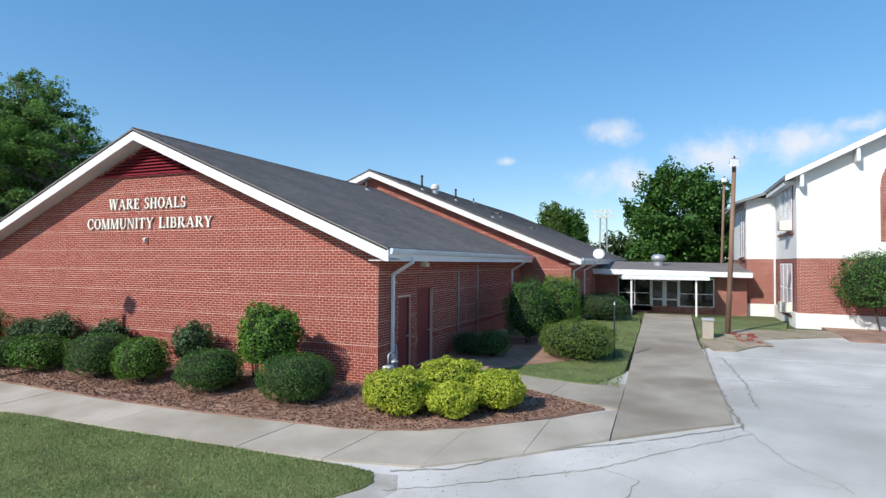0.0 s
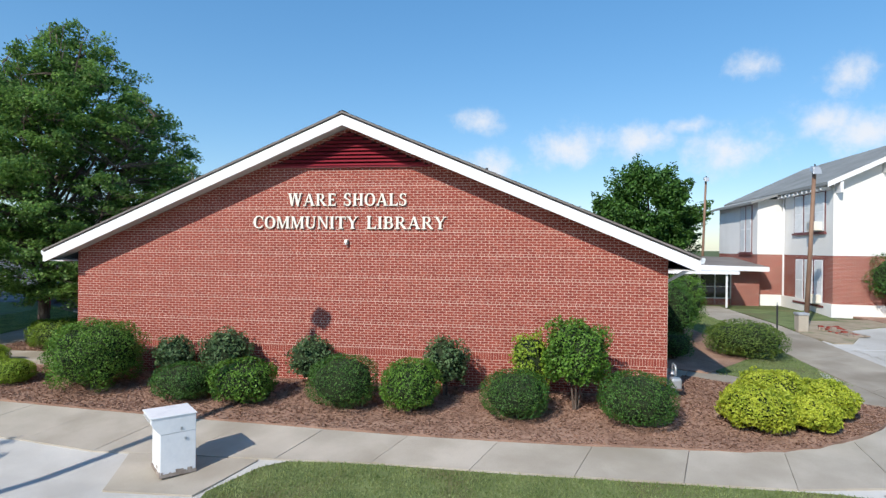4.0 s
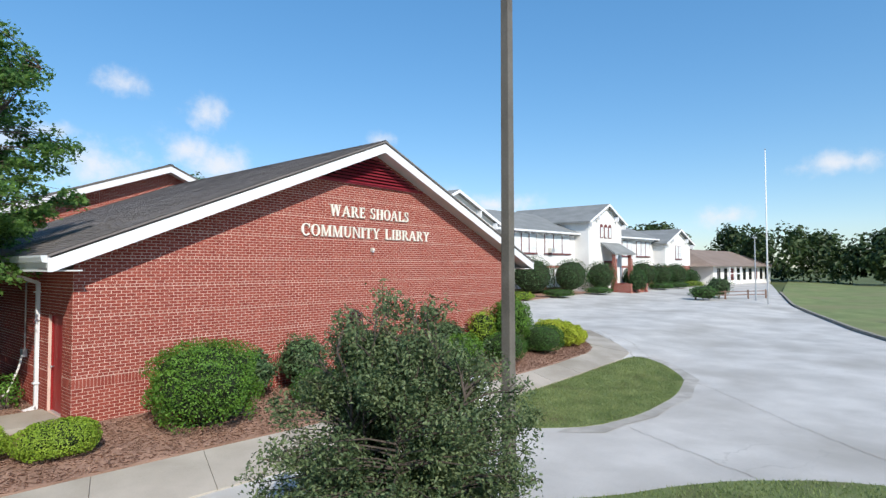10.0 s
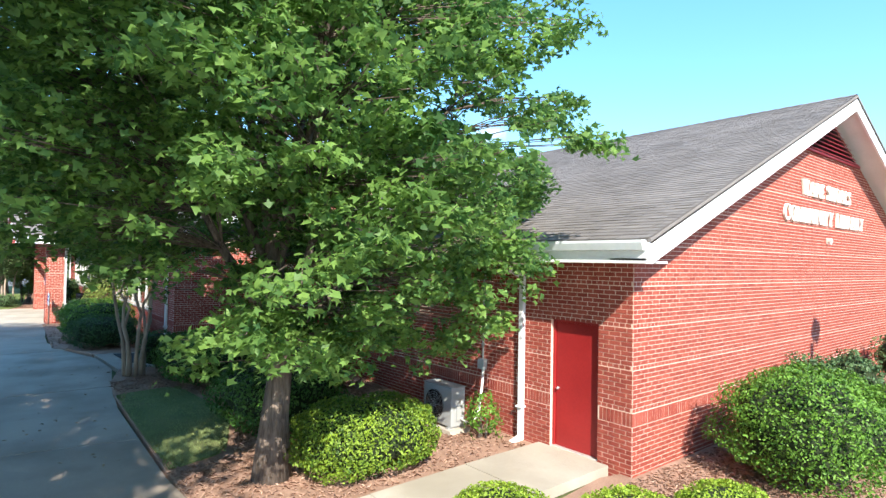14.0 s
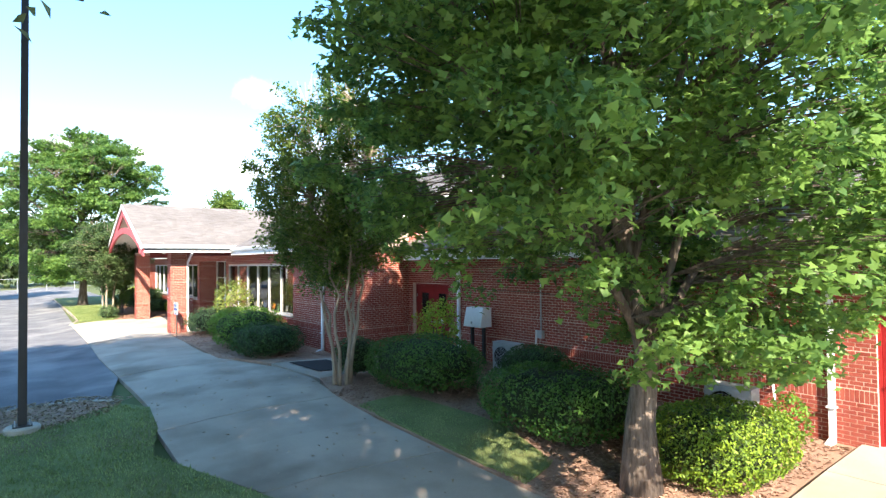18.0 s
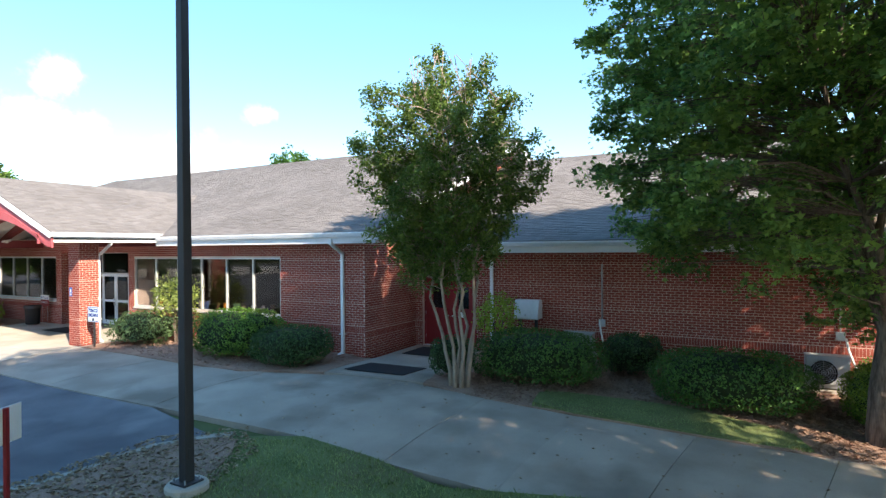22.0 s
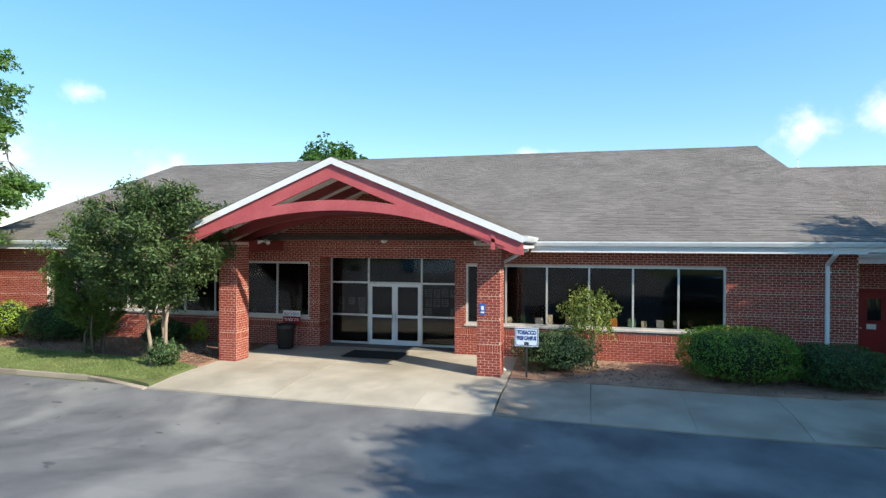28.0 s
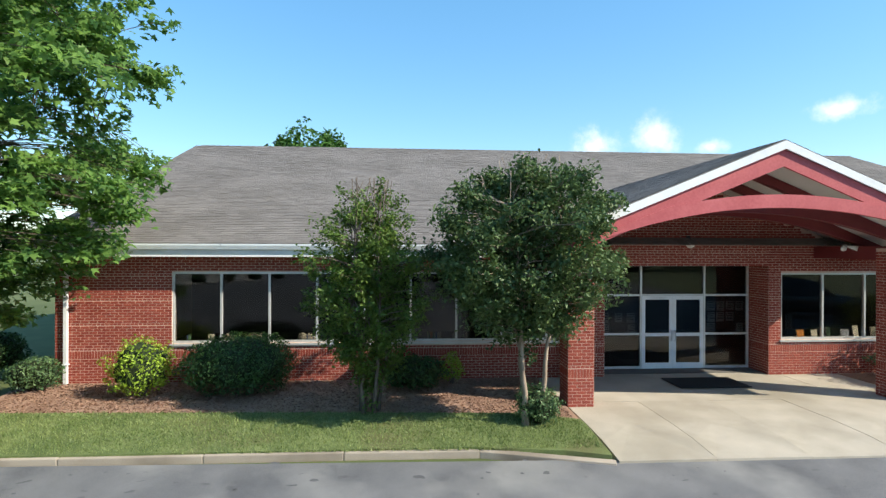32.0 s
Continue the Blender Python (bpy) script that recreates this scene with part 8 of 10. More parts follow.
def lamp_post(name, label, x, y, side, top, material, heads):
    gz = ground_z(x, y)
    ob = thing(name, label, "lamp post", (x, y, gz), 0, "lamp posts")
    part("footing", MB().lathe([(0.3, -0.2), (0.3, 0.12), (0.27, 0.15)], 20), M_CONC, ob, "concrete footing")
    part("base_plate", MB().box(-0.16, 0.16, -0.16, 0.16, 0.15, 0.175), material, ob)
    for dx, dy in ((-0.12, -0.12), (0.12, -0.12), (0.12, 0.12), (-0.12, 0.12)):
        part("bolt", MB().tube([(dx, dy, 0.17), (dx, dy, 0.23)], 0.014, 6), M_GALV, ob)
    s, t = side / 2, side * 0.4
    part("shaft", MB().hull([(-s, -s, 0.17), (s, -s, 0.17), (s, s, 0.17), (-s, s, 0.17)], [(-t, -t, top), (t, -t, top), (t, t, top), (-t, t, top)]), material, ob, bevel=0.012)
    part("hand_hole", MB().box(-0.03, 0.03, -s - 0.006, -s + 0.01, 0.5, 0.65), material, ob)
    for a in heads:
        c, sn = math.cos(radians(a)), math.sin(radians(a))
        part("arm", MB().tube([(0, 0, top - 0.12), (0.45 * c, 0.45 * sn, top - 0.06)], 0.03, 8), material, ob)
        head = part("lamp_head", MB().hull([(0.4 * c - 0.2 * sn, 0.4 * sn + 0.2 * c, top - 0.14), (0.4 * c + 0.2 * sn, 0.4 * sn - 0.2 * c, top - 0.14), (1.0 * c + 0.2 * sn, 1.0 * sn - 0.2 * c, top - 0.14), (1.0 * c - 0.2 * sn, 1.0 * sn + 0.2 * c, top - 0.14)][::-1], [(0.4 * c - 0.18 * sn, 0.4 * sn + 0.18 * c, top + 0.06), (0.4 * c + 0.18 * sn, 0.4 * sn - 0.18 * c, top + 0.06), (0.95 * c + 0.18 * sn, 0.95 * sn - 0.18 * c, top + 0.03), (0.95 * c - 0.18 * sn, 0.95 * sn + 0.18 * c, top + 0.03)][::-1]), material, ob)
        part("lens", MB().box(0.7 * c - 0.2, 0.7 * c + 0.2, 0.7 * sn - 0.14, 0.7 * sn + 0.14, top - 0.165, top - 0.142), M_GLASSDARK, head)


lamp_post("lamp_post", "tall square weathered steel lamp post by the drive", 3.34, -8.85, 0.17, 9.3, M_POLE, (45,))
lamp_post("lamp_post", "tall square black lamp post in the kerb island", -11.1, 12.42, 0.15, 9.0, M_DARKMETAL, (0, 180))


def small_wall_lamp():
    ob = thing("wall_lamp", "small cream security lamp on the gable", "lamp", (8.58, 0, 3.97))
    part("back_plate", MB().box(-0.05, 0.05, -0.03, -0.012, -0.07, 0.07), M_CREAM, ob, bevel=0.006)
    part("hood", MB().hull([(-0.045, -0.14, -0.03), (0.045, -0.14, -0.03), (0.045, -0.03, -0.03), (-0.045, -0.03, -0.03)], [(-0.045, -0.11, 0.06), (0.045, -0.11, 0.06), (0.045, -0.03, 0.06), (-0.045, -0.03, 0.06)]), M_CREAM, ob, bevel=0.008)
    part("bulb", MB().tube([(0, -0.09, -0.03), (0, -0.095, -0.09)], [0.03, 0.035], 10), M_WHITE, ob, smooth=True)
    w = thing("wall_lamp", "yellowed wall pack lamp above the side doors", "lamp", (WX, 2.84, 3.24))
    part("housing", MB().hull([(0.012, -0.15, -0.1), (0.2, -0.15, -0.1), (0.2, 0.15, -0.1), (0.012, 0.15, -0.1)], [(0.012, -0.15, 0.14), (0.1, -0.15, 0.14), (0.1, 0.15, 0.14), (0.012, 0.15, 0.14)]), M_CREAM, w, bevel=0.012)
    part("lens", MB().box(0.15, 0.206, -0.12, 0.12, -0.09, 0.03), M_PAPER, w)


small_wall_lamp()


def gas_meter():
    ob = thing("gas_meter", "grey gas meter and pipes at the wall corner", "meter", (17.5, 0.25, 0.0))
    part("riser", MB().tube([(0, 0.25, 0.0), (0, 0.25, 0.75), (0, 0.18, 0.8), (0, -0.05, 0.8), (0, -0.1, 0.75), (0, -0.1, 0.55)], 0.028, 8), M_GALV, ob, smooth=True)
    part("body", MB().box(-0.13, 0.13, -0.24, 0.04, 0.22, 0.5), M_GALV, ob, bevel=0.05)
    part("dial", MB().tube([(0.13, -0.1, 0.38), (0.15, -0.1, 0.38)], 0.06, 14), M_PAPER, ob)
    part("regulator", MB().lathe([(0.03, 0.0), (0.11, 0.02), (0.11, 0.06), (0.04, 0.1)], 16, (0, 0.25, 0.5)), M_GALV, ob, smooth=True)
    part("outlet_pipe", MB().tube([(0, -0.1, 0.22), (0, -0.1, 0.12), (0, 0.6, 0.1), (-0.2, 0.75, 0.1), (-0.2, 0.75, 0.9), (-0.25, 0.75, 0.95)], 0.022, 8), M_GALV, ob, smooth=True)


gas_meter()


# ---- things along the west wall ----
def outdoor_unit(name, x, y, facing_label, z=0.1):
    """Heat pump box that faces west."""
    gz = ground_z(x, y)
    ob = thing(name, facing_label, "air conditioner", (x, y, gz), 0, "outdoor units")
    part("pad", MB().box(-0.25, 0.25, -0.5, 0.5, -0.05, 0.1), M_CONC, ob, "concrete pad")
    part("case", MB().box(-0.17, 0.17, -0.43, 0.43, 0.14, 0.86), M_CREAMGREY, ob, "pale grey metal case", bevel=0.02)
    part("top_cover", MB().box(-0.18, 0.18, -0.44, 0.44, 0.861, 0.885), M_CREAMGREY, ob, bevel=0.01)
    fan = part("fan_opening", MB().tube([(-0.172, 0.08, 0.5), (-0.178, 0.08, 0.5)], 0.28, 28), M_GLASSDARK, ob, "dark fan opening")
    for k in range(6):
        r = 0.05 + 0.045 * k
        pts = [(-0.185, 0.08 + r * math.cos(a), 0.5 + r * math.sin(a)) for a in [2 * math.pi * q / 20 for q in range(21)]]
        part("guard_ring", MB().tube(pts, 0.004, 5, False), M_GALV, fan)
    for k in range(4):
        a = math.pi * k / 4
        part("guard_bar", MB().tube([(-0.187, 0.08 + 0.28 * math.cos(a), 0.5 + 0.28 * math.sin(a)), (-0.187, 0.08 - 0.28 * math.cos(a), 0.5 - 0.28 * math.sin(a))], 0.004, 5), M_GALV, fan)
    for yy in (-0.35, 0.35):
        part("foot", MB().box(-0.2, 0.2, yy - 0.03, yy + 0.03, 0.1, 0.14), M_GALV, ob)
    part("valve_cover", MB().box(-0.05, 0.12, -0.455, -0.43, 0.25, 0.55), M_CREAMGREY, ob, bevel=0.008)
    part("hose", MB().tube([(0.05, -0.45, 0.3), (0.1, -0.62, 0.22), (0.3, -0.66, 0.35), (0.55, -0.5, 0.9), (0.62, -0.45, 1.2)], 0.025, 8), M_PAPER, ob, "white insulated line", smooth=True)


M_CREAMGREY = plain("pale_grey_enamel", (0.36, 0.37, 0.37), 0.45)
outdoor_unit("heat_pump", -0.75, 3.65, "pale grey heat pump with dark fan by the wall")
outdoor_unit("heat_pump", -0.8, 9.45, "pale grey heat pump behind the hedge")


def cabinet_on_legs():
    ob = thing("utility_cabinet", "grey-white utility cabinet on two dark posts", "utility box", (-0.45, 11.05, ground_z(-0.45, 11.05)), 0)
    for yy in (-0.25, 0.25):
        part("leg", MB().box(-0.04, 0.04, yy - 0.04, yy + 0.04, -0.1, 1.2), M_DARKMETAL, ob)
    part("case", MB().hull([(-0.25, -0.38, 1.1), (0.2, -0.38, 1.1), (0.2, 0.38, 1.1), (-0.25, 0.38, 1.1)], [(-0.12, -0.38, 1.66), (0.2, -0.38, 1.66), (0.2, 0.38, 1.66), (-0.12, 0.38, 1.66)]), M_GUTTER, ob, bevel=0.02)
    part("door_panel", MB().hull([(-0.258, -0.33, 1.14), (-0.25, -0.33, 1.14), (-0.25, 0.33, 1.14), (-0.258, 0.33, 1.14)], [(-0.136, -0.33, 1.62), (-0.128, -0.33, 1.62), (-0.128, 0.33, 1.62), (-0.136, 0.33, 1.62)]), M_GUTTER, ob)
    part("hasp", MB().box(-0.27, -0.24, -0.02, 0.02, 1.2, 1.26), M_GALV, ob)


cabinet_on_legs()


def conduit(name, label, x, y, z0, z1, nrm, box=True):
    ob = thing(name, label, "conduit", (x, y, 0))
    part("pipe", MB().tube([(nrm * 0.05, 0, z0), (nrm * 0.05, 0, z1), (nrm * 0.0, 0.0, z1 + 0.06)], 0.02, 8), M_GALV, ob, smooth=True)
    for z in (z0 + 0.3, z1 - 0.2):
        part("clip", MB().box(nrm * 0.014, nrm * 0.075, -0.03, 0.03, z, z + 0.02), M_GALV, ob)
    if box:
        part("junction_box", MB().box(nrm * 0.014, nrm * 0.12, -0.09, 0.09, z0 - 0.18, z0 + 0.02), M_GALV, ob, bevel=0.01)


conduit("electrical_conduit", "grey conduit with junction box on the brick", 0.0, 8.95, 1.35, 2.9, -1)
conduit("electrical_conduit", "grey conduit with junction box beside the downspout", 0.0, 3.3, 1.35, 3.0, -1)
conduit("electrical_conduit", "thin conduit on the shaded east wall", WX, 6.0, 0.5, 2.9, 1, False)
conduit("electrical_conduit", "dark conduit on the shaded east wall", WX, 8.2, 0.4, 3.1, 1)


def mat(name, label, corners, off=0.04):
    mb = MB()
    top = [(x, y, ground_z(x, y) + off + 0.018) for x, y in corners]
    if sum(p[0] * q[1] - q[0] * p[1] for p, q in zip(corners, corners[1:] + corners[:1])) < 0:
        top.reverse()
    mb.hull([(x, y, z - 0.017) for x, y, z in top], top)
    ob = new(name, mb.mesh(name, M_BLACK, bevel=0.004))
    tagged(ob, label, "doormat", "doormats")


mat("doormat", "black rubber mat on the path to the double doors", [(-4.75, 14.6), (-3.55, 14.6), (-3.45, 12.85), (-4.65, 12.85)])
mat("doormat", "black rubber mat before the red double doors", [(-1.7, 14.75), (-0.4, 14.75), (-0.4, 13.2), (-1.7, 13.2)])
mat("doormat", "black mat before the entrance doors", [(-4.4, 30.1), (-4.4, 28.2), (-3.3, 28.2), (-3.3, 30.1)])


# ---- entrance things ----
def litter_bin():
    ob = thing("litter_bin", "black ribbed litter bin under the porch", "litter bin", (-3.62, 32.45, ground_z(-3.62, 32.45) + 0.07))
    part("body", MB().lathe([(0.24, 0.0), (0.26, 0.02), (0.29, 0.72), (0.31, 0.74), (0.31, 0.8), (0.27, 0.8), (0.25, 0.7), (0.2, 0.2)], 28), M_BLACK, ob, smooth=True)
    part("liner", MB().lathe([(0.27, 0.76), (0.32, 0.79), (0.325, 0.74), (0.33, 0.68)], 28), M_DARKMETAL, ob, "black bag rim")
    s = thing("yard_sign", "white and red cardboard sign standing by the bin", "sign", (-3.12, 32.5, ground_z(-3.1, 32.5) + 0.07), 0)
    part("panel_upper", MB().box(-0.004, 0.004, -0.33, 0.33, 1.0, 1.2), M_PAPER, s, "white upper panel")
    part("panel_lower", MB().box(-0.004, 0.004, -0.33, 0.33, 0.72, 1.0), M_RED_DOOR, s, "red lower panel")
    for yy in (-0.2, 0.2):
        part("wire_leg", MB().tube([(0.008, yy, 0.0), (0.008, yy, 0.8)], 0.004, 5), M_GALV, s)
    for body, z, m in (("BUY YOUR", 1.04, M_BLUEINK), ("YEARBOOK", 0.84, M_PAPER)):
        lettering(s, body, 0.14, (-0.007, 0.0, z), 0.56, m)


def lettering(parent, body, size, at, width, material, rz=-90, bold=0.0):
    """Flat raised words that face west, centred on the place, squeezed to the width."""
    me = text_mesh(body, size, 0.001, bold=bold)
    xs = [v.co.x for v in me.vertices]
    w = max(xs) - min(xs)
    k = width / w
    me.transform(Matrix.Diagonal((k, 1, 1, 1)) @ Matrix.Translation((-(max(xs) + min(xs)) / 2, 0, 0)))
    me.materials.clear()
    me.materials.append(material)
    ob = part("lettering", me, material, parent)
    ob.matrix_basis = pose(*at) @ pose(0, 0, 0, 0, 0, rz) @ pose(0, 0, 0, 90, 0, 0)
    return ob


M_SIGNFACE = plain("pale_blue_sign_face", (0.66, 0.77, 0.86), 0.45)
M_BLUEINK = plain("blue_print", (0.02, 0.05, 0.22), 0.6)
M_BLUESIGN = plain("blue_sign_enamel", (0.02, 0.12, 0.45), 0.4)
litter_bin()


def post_sign(name, label, x, y, rz, w, h, top, post_mat, face, border, lines, ink, sizes, post_top=None, two_posts=False):
    gz = ground_z(x, y)
    ob = thing(name, label, "sign", (x, y, gz), rz)
    part("post", MB().box(0.012, 0.055, -0.025, 0.025, -0.2, post_top or top), post_mat, ob, bevel=0.004)
    part("panel", MB().box(-0.004, 0.01, -w / 2, w / 2, top - h, top), face, ob, bevel=0.003)
    b = 0.018
    for q in ((-w / 2 + b, w / 2 - b, top - 2 * b, top - b), (-w / 2 + b, w / 2 - b, top - h + b, top - h + 2 * b), (-w / 2 + b, -w / 2 + 2 * b, top - h + b, top - b), (w / 2 - 2 * b, w / 2 - b, top - h + b, top - b)):
        part("border_line", MB().box(-0.0065, -0.0045, *q), border, ob)
    z = top - 0.06
    for body, size in zip(lines, sizes):
        z -= size * 1.0
        lettering(ob, body, size * 1.25, (-0.006, 0, z), w * 0.82, ink, bold=0.01)
        z -= size * 0.35
    for zz in (top - 0.05, top - h + 0.05):
        part("bolt", MB().tube([(-0.009, 0, zz), (-0.002, 0, zz)], 0.01, 8), M_GALV, ob)
    return ob


tob = post_sign("tobacco_sign", "white sign with blue lettering on a dark post", -5.75, 24.17, 0, 0.62, 0.5, 1.37, M_DARKMETAL, M_SIGNFACE, M_BLUEINK, ("TOBACCO", "FREE CAMPUS"), M_BLUEINK, (0.115, 0.11))
part("emblem", MB().box(-0.0065, -0.0045, -0.06, 0.06, 0.9, 0.99), M_INK, tob, "small dark emblem")
post_sign("parking_sign", "white reserved parking sign on a red post", -13.24, 12.7, -64, 0.5, 0.42, 1.66, M_RED_DOOR, M_PAPER, M_INK, ("RESERVED", "PARKING"), M_INK, (0.11, 0.11))
pl = thing("access_plaque", "small blue plaque on the brick column", "sign", (-5.815, 25.35, 2.1))
part("panel", MB().box(-0.004, 0.0, -0.08, 0.08, -0.15, 0.15), M_BLUESIGN, pl, bevel=0.001)
part("symbol", MB().box(-0.006, -0.0045, -0.035, 0.035, -0.02, 0.09), M_PAPER, pl, "white symbol")
part("symbol_bar", MB().box(-0.006, -0.0045, -0.05, 0.05, -0.1, -0.06), M_PAPER, pl)


def globe_lamp():
    ob = thing("entrance_lamp", "white globe lamp above the entrance", "lamp", (MX0, 29.15, 4.02))
    part("bracket", MB().tube([(-0.01, 0, 0.16), (-0.12, 0, 0.16), (-0.14, 0, 0.1), (-0.14, 0, 0.06)], 0.018, 8), M_DARKMETAL, ob)
    part("globe", MB().lathe([(0.02, -0.13), (0.09, -0.1), (0.125, -0.02), (0.1, 0.06), (0.05, 0.08)], 20, (-0.14, 0, 0)), M_PAPER, ob, smooth=True)
    part("wall_plate", MB().box(-0.03, -0.012, -0.06, 0.06, 0.1, 0.22), M_DARKMETAL, ob)
    for yy, lab in ((32.8, "twin floodlight on the porch beam"), (25.6, "twin floodlight on the porch beam")):
        f = thing("floodlight", lab, "lamp", (-4.15, yy, 3.95))
        part("junction_box", MB().box(-0.16, -0.1, -0.05, 0.05, -0.05, 0.05), M_GALV, f)
        for s in (-1, 1):
            part("lamp_cone", MB().tube([(-0.16, 0.05 * s, 0), (-0.26, 0.14 * s, -0.03), (-0.34, 0.2 * s, -0.06)], [0.025, 0.05, 0.07], 12), M_PAPER, f, smooth=True)


globe_lamp()


def book_displays():
    rng = random.Random(11)
    cols = [plain("book_cover_" + n, c, 0.5) for n, c in (("cream", (0.7, 0.62, 0.48)), ("blue", (0.08, 0.14, 0.32)), ("green", (0.12, 0.22, 0.12)), ("orange", (0.7, 0.25, 0.03)), ("brown", (0.25, 0.14, 0.08)), ("grey", (0.4, 0.4, 0.42)))]
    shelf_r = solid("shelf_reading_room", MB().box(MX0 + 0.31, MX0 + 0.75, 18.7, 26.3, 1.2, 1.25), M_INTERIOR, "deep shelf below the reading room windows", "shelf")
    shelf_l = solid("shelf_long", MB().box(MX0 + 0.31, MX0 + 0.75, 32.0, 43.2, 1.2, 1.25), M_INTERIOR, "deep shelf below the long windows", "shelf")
    for k in range(15):
        y = 18.95 + k * 0.47 + rng.uniform(-0.1, 0.1)
        w, h = rng.uniform(0.14, 0.26), rng.uniform(0.24, 0.36)
        ob = thing("display_book", "book standing face-out on the window shelf", "book", (MX0 + 0.42, y, 1.25), rng.uniform(-15, 15), "display books")
        part("cover", MB().hull([(0, -w / 2, 0), (0.03, -w / 2, 0), (0.03, w / 2, 0), (0, w / 2, 0)], [(0.05, -w / 2, h), (0.08, -w / 2, h), (0.08, w / 2, h), (0.05, w / 2, h)]), rng.choice(cols), ob)
        part("pages", MB().hull([(0.005, -w / 2 + 0.006, 0.008), (0.026, -w / 2 + 0.006, 0.008), (0.026, w / 2 + 0.001, 0.008), (0.005, w / 2 + 0.001, 0.008)], [(0.055, -w / 2 + 0.006, h - 0.006), (0.076, -w / 2 + 0.006, h - 0.006), (0.076, w / 2 + 0.001, h - 0.006), (0.055, w / 2 + 0.001, h - 0.006)]), M_PAPER, ob)
    y = 32.3
    while y < 43.0:
        if rng.random() < 0.1:
            y += 0.5
            continue
        t, h = rng.uniform(0.02, 0.045), rng.uniform(0.2, 0.27)
        ob = thing("shelf_book", "upright book in a row on the window shelf", "book", (MX0 + 0.36, y, 1.25), 0, "shelf books")
        part("cover", MB().box(0, 0.17, 0, t, 0, h), cols[0] if rng.random() < 0.6 else rng.choice(cols), ob)
        y += t + 0.004 if rng.random() < 0.93 else 0.35


book_displays()


# ---- roof things ----
def roof_pipes():
    for x, y, h, r in ((11.25, 15.9, 0.85, 0.06), (11.6, 20.4, 0.75, 0.06), (9.83, 12.1, 0.55, 0.07), (9.3, 30.5, 0.35, 0.05), (15.0, 17.5, 0.3, 0.05)):
        wing = y < WY
        z = roof_w(x) if wing else roof_m(x)
        ob = thing("vent_pipe", "dark vent pipe through the shingles", "vent pipe", (x, y, z - 0.05), 0, "vent pipes")
        part("pipe", MB().tube([(0, 0, 0), (0, 0, h)], r, 12), M_DARKMETAL, ob, smooth=True)
        part("flashing", MB().lathe([(r * 2.6, 0.02), (r * 1.2, 0.12), (r * 1.15, 0.16)], 14), M_GALV, ob)
        part("cap", MB().lathe([(r * 1.3, h - 0.02), (r * 1.4, h + 0.03), (r * 0.4, h + 0.07)], 12), M_DARKMETAL, ob)
    v = thing("turbine_vent", "pale ribbed roof ventilator", "vent", (11.05, 18.3, roof_m(11.05) - 0.05))
    part("neck", MB().tube([(0, 0, 0), (0, 0, 0.3)], 0.16, 16), M_GALV, v)
    part("hood", MB().lathe([(0.17, 0.3), (0.26, 0.33), (0.26, 0.4), (0.2, 0.42), (0.26, 0.44), (0.26, 0.5), (0.2, 0.52), (0.24, 0.55), (0.1, 0.64)], 18), M_PAPER, v, smooth=True)
    for x, y in ((14.0, 22.5), (15.6, 24.5), (12.4, 27)):
        b = thing("box_vent", "low dark box vent on the roof", "vent", (x, y, roof_m(x)), 0, "box vents")
        part("hood", MB().hull([(-0.2, -0.2, -0.05), (0.2, -0.2, -0.12), (0.2, 0.2, -0.12), (-0.2, 0.2, -0.05)], [(-0.16, -0.16, 0.13), (0.2, -0.16, 0.08), (0.2, 0.16, 0.08), (-0.16, 0.16, 0.13)]), M_DARKMETAL, b, bevel=0.02)


roof_pipes()


# ---- things by the east walk and the drive ----
def wood_pole(x, y, top, label, light=True):
    ob = thing("utility_pole", label, "utility pole", (x, y, ground_z(x, y) - 0.2), 0, "utility poles")
    part("shaft", MB().tube([(0, 0, 0), (0.16, 0, top * 0.5), (0.3, 0.0, top)], [0.115, 0.1, 0.085], 12), M_WOODPOLE, ob, smooth=True)
    if light:
        part("arm", MB().tube([(0.29, 0, top - 0.3), (0.4, -0.1, top + 0.05)], 0.025, 8), M_GALV, ob)
        h = part("floodlight", MB().hull([(0.1, -0.35, top - 0.15), (0.5, -0.35, top - 0.15), (0.5, 0.05, top + 0.05), (0.1, 0.05, top + 0.05)], [(0.15, -0.25, top + 0.2), (0.45, -0.25, top + 0.2), (0.45, 0.05, top + 0.28), (0.15, 0.05, top + 0.28)]), M_GALV, ob, "grey floodlight head", bevel=0.02)
        part("photocell", MB().tube([(0.3, -0.05, top + 0.26), (0.3, -0.05, top + 0.36)], 0.035, 8), M_DARKMETAL, h)


wood_pole(26.8, 14.0, 7.6, "weathered wooden pole with a floodlight")
wood_pole(28.0, 35.0, 9.7, "far wooden pole with a floodlight")


